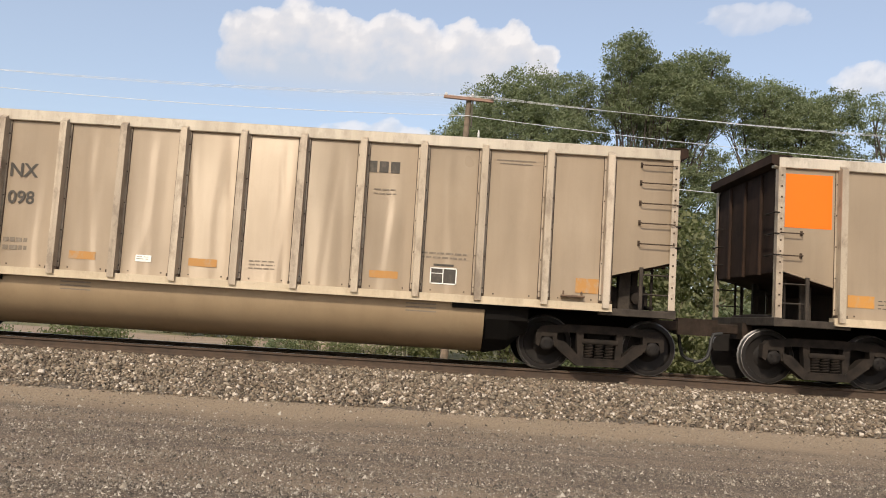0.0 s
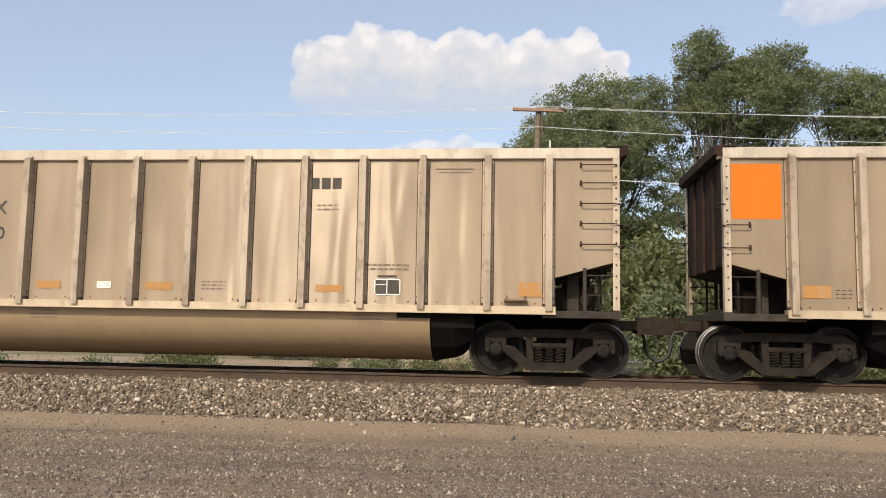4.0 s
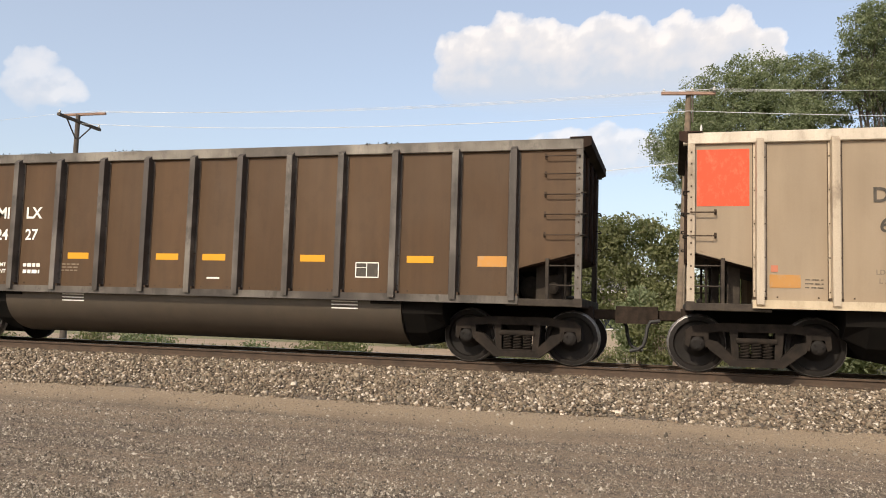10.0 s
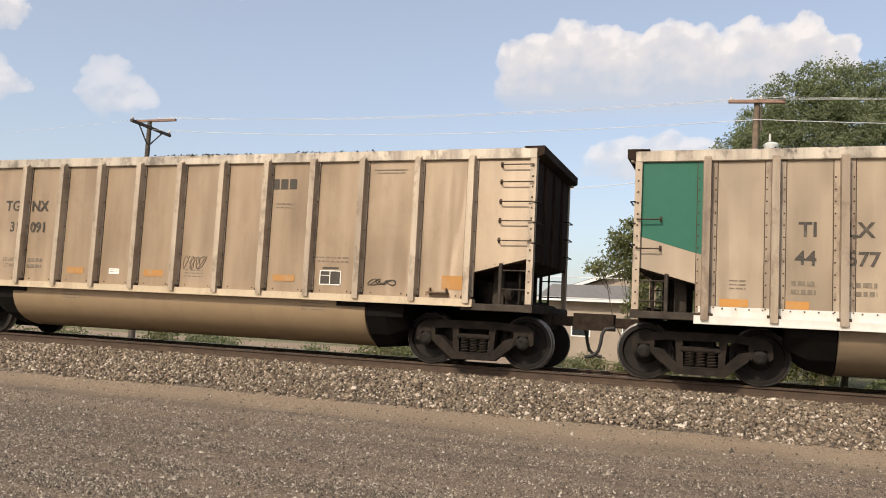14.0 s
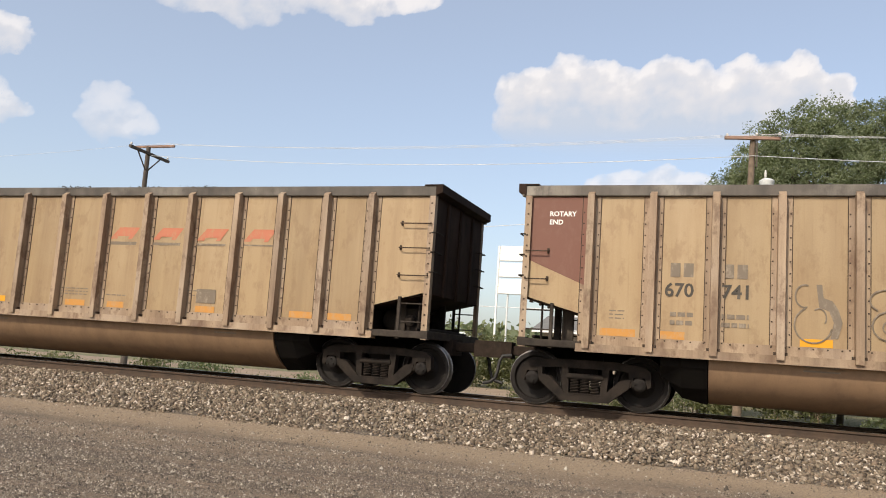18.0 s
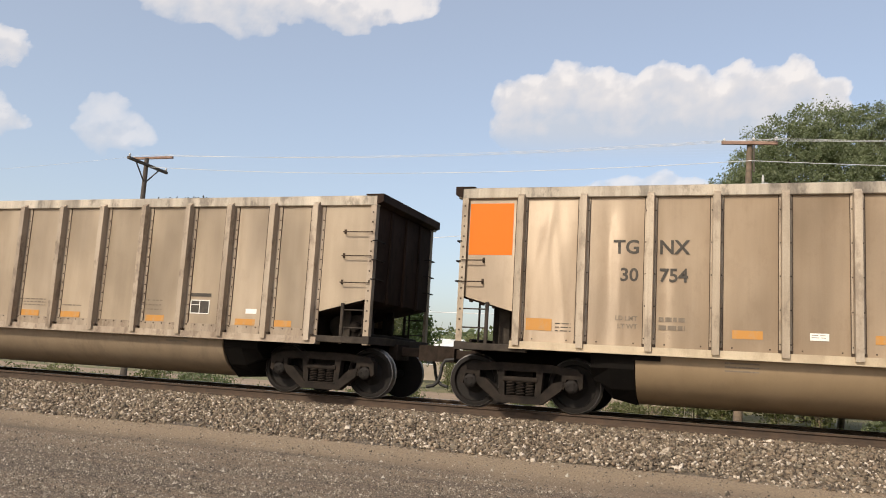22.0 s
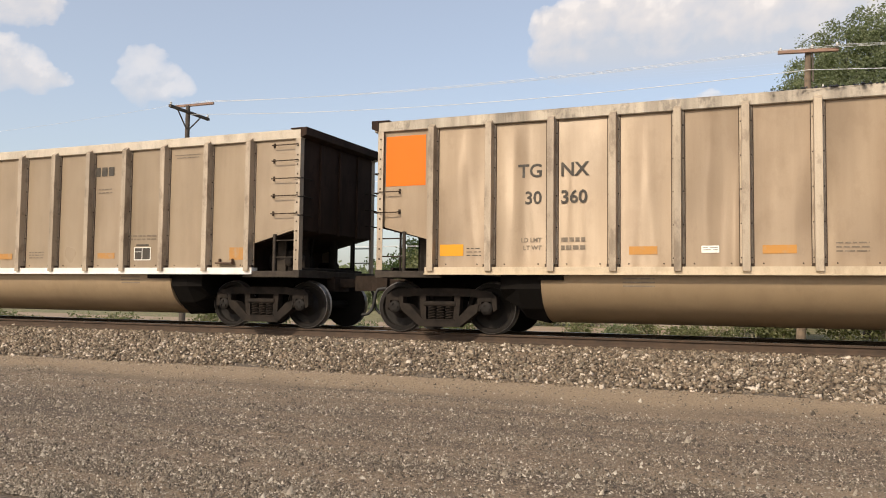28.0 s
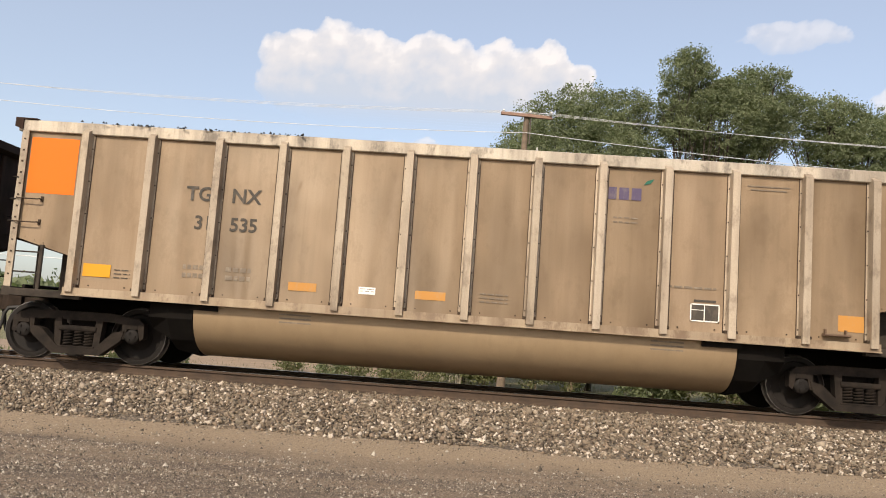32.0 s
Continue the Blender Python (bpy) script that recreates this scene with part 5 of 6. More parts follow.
LIVERY = {  # panel, post, rim, sill, tub, label
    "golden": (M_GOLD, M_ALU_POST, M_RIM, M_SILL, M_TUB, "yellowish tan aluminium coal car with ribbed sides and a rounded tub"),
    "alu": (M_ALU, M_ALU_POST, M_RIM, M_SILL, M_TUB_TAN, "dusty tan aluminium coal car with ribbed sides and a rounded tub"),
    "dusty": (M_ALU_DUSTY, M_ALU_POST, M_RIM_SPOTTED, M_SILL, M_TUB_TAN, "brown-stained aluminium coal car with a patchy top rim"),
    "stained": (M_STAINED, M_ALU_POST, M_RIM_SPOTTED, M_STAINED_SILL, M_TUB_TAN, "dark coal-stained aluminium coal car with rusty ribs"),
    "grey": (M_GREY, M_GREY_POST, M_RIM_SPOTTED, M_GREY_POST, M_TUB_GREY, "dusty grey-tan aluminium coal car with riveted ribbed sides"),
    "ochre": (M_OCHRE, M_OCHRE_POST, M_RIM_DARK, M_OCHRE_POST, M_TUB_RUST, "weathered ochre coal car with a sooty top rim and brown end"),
    "slate": (M_DARK, M_DARK_POST, M_RIM_SPOTTED, M_DARK_POST, M_TUB_DARK, "dark grey-brown coal car with scuffed ribs and white lettering"),
    "brown": (M_BROWN, M_BROWN_POST, M_RIM_DARK, M_BROWN_POST, M_TUB_DARK, "dark brown coal car with black ribs and white lettering"),
}


def build_car(kind):
    panel, post, rim, sill, tub, label = LIVERY[kind]
    stakes = RIVETED if kind in ("grey", "ochre") else POSTS
    car = thing("coal_car", label, "railway car", (0, TRACK_Y, 0))
    skins = [panel_mesh(panel, 11 * i + len(kind)) for i in range(6)]
    far_skin = panel_mesh(panel, 77, 5, 4)   # the side that faces away
    stake, k = post_shape(0.15, 0.185) if kind in ("grey", "ochre") else post_shape(0.098, 0.52)
    riveted, dz, (e0, e1) = kind in ("grey", "ochre"), -DROP.get(kind, 0.0), ENDS_AT
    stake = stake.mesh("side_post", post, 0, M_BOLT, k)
    chord = Shape().bevelled(-0.04, e1 + 0.01, -1.51, -1.38, 3.605, TOP, 0.012).mesh("top_chord", rim)
    foot = Shape().prism([(-1.55, 1.165), (-1.55, 1.055), (-1.585, 1.055), (-1.585, 1.035), (-1.36, 1.035), (-1.36, 1.165)], "x", 0.99, 13.46).mesh("side_sill", sill)
    plate = Shape().box(1.05, 13.42, -1.466, -1.44, 1.16, 1.315)
    k = len(plate.f)
    for i in range(62):
        plate.box(1.2 + 0.195 * i, 1.222 + 0.195 * i, -1.476, -1.464, 1.275, 1.297)
    plate = plate.mesh("kick_plate", sill, 0, M_BOLT, k)
    corner = Shape().prism([(0.0, -1.39), (0.0, -1.52), (0.11, -1.52), (0.11, -1.508), (0.012, -1.508), (0.012, -1.39)], "z", 1.06, 3.61)
    k = len(corner.f)
    for i in range(13):
        corner.box(0.044, 0.070, -1.532, -1.518, 1.30 + 0.18 * i, 1.326 + 0.18 * i)
    corner = corner.mesh("corner_post", post, 0, M_BOLT, k)
    ends = [end_panel_shape(r).mesh("end_side_panel", panel) for r in (0, 1)]
    rungs = [grab_shape(e1 - 0.62, e1 - 0.05, z).mesh("grab_iron", M_BOLT) for z in ((3.11, 2.67, 2.18) if riveted else (3.50, 3.20, 2.86, 2.53, 2.19))]
    rungs += [grab_shape(e0 + 0.05, e0 + 0.42, z).mesh("grab_iron", M_BOLT) for z in ((2.67, 2.20) if riveted else (2.52, 2.15))]
    steps = [Shape().tube([(a, -1.48, z), (b, -1.48, z)], 0.013, 5).mesh("step_rung", M_DECK) for a, b in ((0.12, 0.55), (e1 - 0.55, e1 - 0.06)) for z in (1.36, 1.68)]
    stile = [Shape().bevelled(a - 0.03, a + 0.03, -1.51, -1.46, 1.06, 1.80, 0.01).mesh("ladder_stile", M_DECK) for a in (0.56, e1 - 0.56)]
    for rz, mx in ((0, 0.0), (math.pi, LEN)):
        # the far side is the near side turned round
        def put(name, me, label="", x=0.0, wide=1.0):
            ob = part(name, me, None, car, label, (mx - x if rz else x, 0, 0 if name in ("tub", "cross_bearer") else dz))
            ob.rotation_euler.z, ob.scale.x = rz, wide
        for i, x in enumerate(stakes[:-1]):
            put("side_panel", far_skin if rz else skins[i * 5 % 6], "", x, (stakes[i + 1] - x) / 1.0117)
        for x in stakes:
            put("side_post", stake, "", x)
        put("top_chord", chord, "pale scuffed top rim")
        put("side_sill", foot)
        if riveted:
            put("kick_plate", plate)
        for e in ends:
            put("end_side_panel", e)
        put("corner_post", corner, "", e0)
        ob = part("corner_post", corner, None, car, "", (e1 if not rz else LEN - e1, 0, dz))
        ob.scale.x = -1
        ob.rotation_euler.z = rz
        for r in rungs:
            put("grab_iron", r, "thin dark iron rung")
        for r in steps:
            put("step_rung", r)
        for st in stile:
            put("ladder_stile", st)
        put("tub", shared("tub" + tub.name, lambda: Shape().prism(tub_profile(-1), "x", 3.05, 11.40).mesh("tub", tub, 40)), "rounded belly tub between the trucks")
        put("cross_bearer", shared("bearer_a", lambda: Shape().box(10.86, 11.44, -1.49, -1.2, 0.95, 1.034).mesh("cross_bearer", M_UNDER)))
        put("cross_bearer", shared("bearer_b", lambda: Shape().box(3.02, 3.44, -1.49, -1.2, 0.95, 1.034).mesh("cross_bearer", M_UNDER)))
    for rz, mx in ((0, e0), (math.pi, e1)):
        def put(name, me, label=""):
            ob = part(name, me, None, car, label, (mx, 0, dz if name in ("end_wall", "end_rib", "end_chord", "slope_sheet") else 0))
            ob.rotation_euler.z = rz
            return ob
        put("end_wall", shared("end_wall", lambda: Shape().box(0.03, 0.07, -1.49, 1.49, 1.88, 3.72).mesh("end_wall", M_END)), "dark red-brown end sheet toned for shade")
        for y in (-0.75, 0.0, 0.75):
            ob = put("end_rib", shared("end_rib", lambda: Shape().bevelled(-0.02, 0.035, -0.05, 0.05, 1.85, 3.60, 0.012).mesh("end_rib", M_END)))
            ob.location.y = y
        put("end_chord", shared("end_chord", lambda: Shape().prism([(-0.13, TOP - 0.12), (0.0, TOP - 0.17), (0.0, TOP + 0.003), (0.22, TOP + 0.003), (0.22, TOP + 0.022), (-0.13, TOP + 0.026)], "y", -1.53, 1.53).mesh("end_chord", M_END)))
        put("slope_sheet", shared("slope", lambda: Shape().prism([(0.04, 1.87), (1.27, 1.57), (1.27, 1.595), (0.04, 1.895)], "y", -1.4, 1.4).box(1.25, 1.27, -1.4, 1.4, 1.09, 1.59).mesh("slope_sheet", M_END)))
        put("end_platform", shared("platform", lambda: Shape().bevelled(-0.02, 0.12, -1.53, 1.53, 0.98, 1.12, 0.01).bevelled(0.12, 1.24, -1.53, -1.41, 0.98, 1.10, 0.01).bevelled(0.12, 1.24, 1.41, 1.53, 0.98, 1.10, 0.01).box(0.12, 1.24, -1.41, 1.41, 1.04, 1.075).mesh("end_platform", M_DECK)), "dusty iron end platform")
        for y in (-0.55, 0.55):
            ob = put("end_support", shared("support", lambda: Shape().bevelled(0.40, 0.52, -0.05, 0.05, 1.07, 1.79, 0.015).mesh("end_support", M_IRON)))
            ob.location.y = y
        for y in (-1.15, 1.15):
            ob = put("brace_rod", shared("rod", lambda: Shape().tube([(0.30, 0, 1.07), (0.30, 0, 1.82)], 0.022, 6).mesh("brace_rod", M_IRON)))
            ob.location.y = y
        for y in (-0.98, 0.98):
            ob = put("end_support", shared("flat_support", lambda: Shape().bevelled(0.62, 0.82, -0.03, 0.03, 1.07, 1.74, 0.01).mesh("end_support", M_DECK)))
            ob.location.y = y
        put("train_pipe", shared("pipe", lambda: Shape().tube([(0.20, -1.30, 1.14), (0.20, -0.2, 1.16), (0.24, 0.5, 1.16), (0.30, 1.25, 1.14)], 0.03, 6).mesh("train_pipe", M_IRON, 60)))
        if rz:
            tank = put("air_reservoir", shared("reservoir", lambda: Shape().lathe([(-0.62, 0.03), (-0.60, 0.14), (-0.54, 0.205), (0.54, 0.205), (0.60, 0.14), (0.62, 0.03)], 18).mesh("air_reservoir", M_IRON, 40)), "dark air brake reservoir")
            tank.location.x, tank.location.y, tank.location.z = mx - 0.92, -0.32, 1.30
            valve = put("control_valve", shared("valve", lambda: Shape().bevelled(0.35, 0.68, 0.56, 0.94, 1.08, 1.52, 0.03).bevelled(0.28, 0.36, 0.64, 0.86, 1.18, 1.42, 0.02).lathe([(0.93, 0.10), (1.06, 0.10), (1.08, 0.06)], 12, 0.51, 1.30).mesh("control_valve", M_IRON, 30)), "dark brake control valve")
            part("lever", shared("lever", lambda: Shape().tube([(0.5, 0.3, 1.12), (0.46, 0.34, 1.5), (0.44, 0.30, 1.78)], 0.022, 6).mesh("lever", M_IRON, 50)), None, valve)
            put("brake_cylinder", shared("cylinder", lambda: Shape().bevelled(0.70, 1.10, -1.20, -0.98, 1.08, 1.36, 0.06).box(0.30, 0.72, -1.11, -1.07, 1.18, 1.24).mesh("brake_cylinder", M_IRON)), "dark brake cylinder")
        for z in (2.15, 2.5, 2.85):
            for y in (-1.33, 1.33):
                ob = put("end_grab_iron", shared("end_grab", lambda: Shape().tube([(0.03, -0.2, 0), (-0.05, -0.2, 0), (-0.06, -0.18, 0), (-0.06, 0.18, 0), (-0.05, 0.2, 0), (0.03, 0.2, 0)], 0.012, 5).mesh("end_grab_iron", M_IRON)))
                ob.location.y, ob.location.z = y, z
        cp = put("coupler", shared("coupler", lambda: Shape().bevelled(-0.50, 0.4, -0.075, 0.075, 0.80, 0.98, 0.02).prism([(-0.46, -0.16), (-0.66, -0.20), (-0.88, -0.14), (-0.925, 0.0), (-0.88, 0.16), (-0.66, 0.20), (-0.46, 0.14)], "z", 0.74, 1.04).box(-0.08, 0.1, -0.3, 0.3, 0.72, 1.02).mesh("coupler", M_RUSTY)), "rusty knuckle coupler")
        part("air_hose", shared("hose", lambda: Shape().tube([(-0.42, -0.26, 0.80), (-0.58, -0.30, 0.78), (-0.63, -0.32, 0.68), (-0.65, -0.33, 0.52), (-0.69, -0.33, 0.38), (-0.78, -0.32, 0.30), (-0.92, -0.31, 0.27)], 0.032, 7).mesh("air_hose", M_RUBBER, 60)), None, cp, "black rubber brake hose")
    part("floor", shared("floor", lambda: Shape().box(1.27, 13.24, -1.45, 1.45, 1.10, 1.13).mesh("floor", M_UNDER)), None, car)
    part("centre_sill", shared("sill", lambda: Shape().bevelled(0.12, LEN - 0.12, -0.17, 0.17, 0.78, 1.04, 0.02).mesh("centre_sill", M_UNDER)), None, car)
    def hopper(a, b):
        """The tub's closed end: full depth beside the tub, rising towards the truck."""
        full = [(-1.40, 1.10), (-1.40, 0.80), (-1.15, 0.47), (-0.80, 0.22), (0.80, 0.22), (1.15, 0.47), (1.40, 0.80), (1.40, 1.10)]
        high = [(y * 0.96, max(z, 0.62)) for y, z in full]
        s, n = Shape(), len(full)
        m = a + (b - a) * 0.55
        for x, prof in ((a, full), (m, [(y, max(z, 0.30)) for y, z in full]), (b, high)):
            s.v += [(x, y, z) for y, z in prof]
        s.f += [(i, (i + 1) % n, n + (i + 1) % n, n + i) for i in range(n)] + [(n + i, n + (i + 1) % n, 2 * n + (i + 1) % n, 2 * n + i) for i in range(n)]
        s.f += [tuple(range(n)), tuple(range(2 * n, 3 * n))]
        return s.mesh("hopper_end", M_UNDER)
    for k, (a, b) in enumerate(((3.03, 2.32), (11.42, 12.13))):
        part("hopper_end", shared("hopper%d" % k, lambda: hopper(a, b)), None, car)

    def coal():
        s, nx, ny, rnd = Shape(), 56, 12, random.Random(4)
        for j in range(ny + 1):
            for i in range(nx + 1):
                u, v = i / nx, j / ny
                e = min(u, 1 - u) * 9
                h = 3.18 + 0.42 * min(1, e) * (1 - (2 * v - 1) ** 2) ** 0.6 + rnd.uniform(-0.04, 0.05)
                s.v.append((0.1 + u * (LEN - 0.2), -1.43 + 2.86 * v, h))
        for j in range(ny):
            for i in range(nx):
                a = j * (nx + 1) + i
                s.f.append((a, a + 1, a + nx + 2, a + nx + 1))
        return s.mesh("coal_load", M_COAL)
    if kind in ("grey", "dusty", "stained", "ochre", "slate", "brown"):
        s, rnd, zt = Shape(), random.Random(kind), TOP + dz - 0.004
        spans = [(rnd.uniform(0.5, LEN - 3), rnd.uniform(0.6, 2.6)) for _ in range(3)]
        for x0, w in spans:
            for _ in range(int(w * 22)):
                x, y, r = x0 + w * rnd.random() ** 0.8, rnd.uniform(-1.60, -1.42), rnd.uniform(0.012, 0.034)
                q = [rnd.uniform(0.6, 1.3) for _ in range(5)]
                s.add([(x - r * q[0], y, zt), (x, y - r * q[1] * 0.7, zt), (x + r * q[2], y, zt), (x, y + r, zt), (x + 0.4 * r * (q[4] - 1), y, zt + r * q[3])],
                      [(0, 1, 4), (1, 2, 4), (2, 3, 4), (3, 0, 4)])
        tagged(part("spilt_coal", s, M_COAL, car, "spilt coal lumps on the rim"), "spilt coal lumps on the rim", "", "", "stuff")
    part("coal_load", shared("coal", coal), None, car, "black coal heaped below the rim")
    for x in (1.09, 13.38):
        build_truck(car, x)
    return car


FLAT = {}


def lettering(text, size):
    """A flat mesh of the text, standing upright, left aligned on x = 0."""
    key = (text, size)
    if key not in FLAT:
        cu = bpy.data.curves.new("lettering", "FONT")
        cu.body, cu.size, cu.offset, cu.resolution_u = text, size, size * (0.022 if size < 0.32 else 0.010), 3
        tmp = bpy.data.objects.new("lettering", cu)
        me = bpy.data.meshes.new_from_object(tmp)
        me.name = "lettering"
        me.transform(pose(0, 0, 0, 90))
        xs = [v.co.x for v in me.vertices]
        bpy.data.objects.remove(tmp)
        FLAT[key] = (me, min(xs), max(xs))
    return FLAT[key]


def letter(car, name, text, x, z, size, mat, right=False, y=-1.4622):
    me, lo, hi = lettering(text, size)
    key = (text, size, mat.name)
    if key not in FLAT:
        FLAT[key] = me.copy()
        FLAT[key].materials.clear()
        FLAT[key].materials.append(mat)
    return part(name, FLAT[key], None, car, "", (x - hi if right else x - lo, y, z))


def patch(car, name, x0, x1, z0, z1, mat, label="", y=-1.4602):
    key = ("patch", round(x1 - x0, 3), round(z1 - z0, 3), mat.name)
    me = shared(key, lambda: Shape().add([(0, 0, 0), (x1 - x0, 0, 0), (x1 - x0, 0, z1 - z0), (0, 0, z1 - z0)], [(0, 1, 2, 3)]).mesh(name, mat))
    return part(name, me, None, car, label, (x0, y, z0))


def outline(car, name, pts, mat, label="", y=-1.4602):
    """A flat painted shape."""
    me = Shape().add([(x, 0, z) for x, z in pts], [tuple(range(len(pts)))]).mesh(name, mat)
    return part(name, me, None, car, label, (0, y, 0))


def bars(car, name, x0, x1, z, rows, mat, h=0.028, gap=0.05, seed=0):
    """Stencilled lines too small to read."""
    s, rnd = Shape(), random.Random(seed)
    for k in range(rows):
        x = x0
        while x < x1:
            w = min(rnd.uniform(0.05, 0.13), x1 - x)
            zz = z - k * gap
            s.add([(x, 0, zz), (x + w, 0, zz), (x + w, 0, zz + h), (x, 0, zz + h)], [(0, 1, 2, 3)])
            x += w + 0.025
    return tagged(part(name, s, mat, car, "", (0, -1.4612, 0)), "", "", "", "stuff")


def scrawl(car, x, z, w, h, seed, mat, label, r=0.014):
    """A looping line sprayed or chalked on the sheet."""
    rnd, s = random.Random(seed), Shape()
    for j in range(3):
        a, b, o, q = rnd.uniform(1.5, 2.6), rnd.uniform(2.4, 4.2), rnd.uniform(0, 6), rnd.uniform(0.7, 1.0)
        c = x + w * (0.2 + 0.3 * j)
        s.tube([(c + 0.24 * w * math.cos(a * i * 0.33 + o) + 0.05 * w * i / 12, 0.0, z + h * (0.5 + 0.48 * q * math.sin(b * i * 0.3 + o))) for i in range(13)], r, 4)
    part("spray_scrawl", s, mat, car, label, (0, -1.4610, 0))


def stencil_box(car, x, z, ink, paper):
    """The framed inspection stencil."""
    s = Shape()
    for a, b, c, d in ((0, 0.44, 0, 0.018), (0, 0.44, 0.252, 0.27), (0, 0.018, 0, 0.27), (0.422, 0.44, 0, 0.27), (0.205, 0.22, 0, 0.27), (0.02, 0.2, 0.17, 0.18)):
        s.add([(a, 0, c), (b, 0, c), (b, 0, d), (a, 0, d)], [(0, 1, 2, 3)])
    part("stencil_back", Shape().add([(0, 0, 0), (0.44, 0, 0), (0.44, 0, 0.27), (0, 0, 0.27)], [(0, 1, 2, 3)]), ink, car, "", (x, -1.4602, z))
    part("stencil_frame", s, paper, car, "white framed inspection stencil", (x, -1.4622, z))


CARS = {  # number of the car: livery, mark, number, end colour
    -1: ("alu", "", "", "orange"), 0: ("alu", "TG NX", "31 098", "orange"), 1: ("alu", "TG NX", "32 415", "orange"),
    2: ("dusty", "TG NX", "32 213", "orange"), 3: ("alu", "TG NX", "", "orange"), 4: ("alu", "TG NX", "30 420", "orange"),
    5: ("dusty", "TG NX", "32 083", "orange"), 6: ("alu", "CI TX", "505 811", "red2"), 7: ("alu", "TG NX", "32 684", "orange"),
    8: ("alu", "TG NX", "32 546", "orange"), 9: ("alu", "DL RX", "60 340", "vermilion"), 10: ("brown", "MI LX", "324 27", "redend"),
    11: ("golden", "MQ RX", "42 219", "pink"), 12: ("alu", "TG NX", "31 246", "orange"), 13: ("grey", "TI LX", "44 577", "green"),
    14: ("dusty", "TG NX", "31 091", "orange"), 15: ("grey", "TI LX", "44 830", "green"), 16: ("dusty", "TG NX", "", "orange"),
    17: ("ochre", "", "670 741", "maroon"), 18: ("ochre", "", "671 292", "maroon"), 19: ("grey", "TI LX", "43 491", "green"),
    20: ("dusty", "TG NX", "31 871", "orange"), 21: ("dusty", "TG NX", "30 754", "orange"), 22: ("grey", "TI LX", "42 746", "green"),
    23: ("slate", "ES CX", "61 79", "bright"), 24: ("dusty", "TG NX", "30 397", "orange"), 25: ("dusty", "TG NX", "", "orange"),
    26: ("golden", "CI TX", "506 567", "red2"), 27: ("dusty", "TG NX", "30 360", "orange"), 28: ("alu", "TG NX", "30 882", "orange"),
    29: ("dusty", "GG PX", "120 589", "red1"), 30: ("golden", "CI TX", "506 686", "red2"), 31: ("stained", "TG NX", "31 535", "orange"),
    32: ("alu", "", "", "orange"),
}
ENDS = {"orange": (M_ORANGE, "bright orange end square"), "vermilion": (M_ORANGE2, "faded red-orange end square"), "red1": (M_RED, "red end square"),
        "red2": (M_RED, "two red end squares"), "pink": (M_PINK, "worn pinkish red end square"), "green": (M_GREEN, "dark green painted end"),
        "bright": (M_BRIGHT, "bright green painted end"), "maroon": (M_MAROON, "brown-red painted end"), "redend": (M_CRIMSON, "red painted end")}
SQUARE = (0.17, 0.95, 2.62, 3.52)


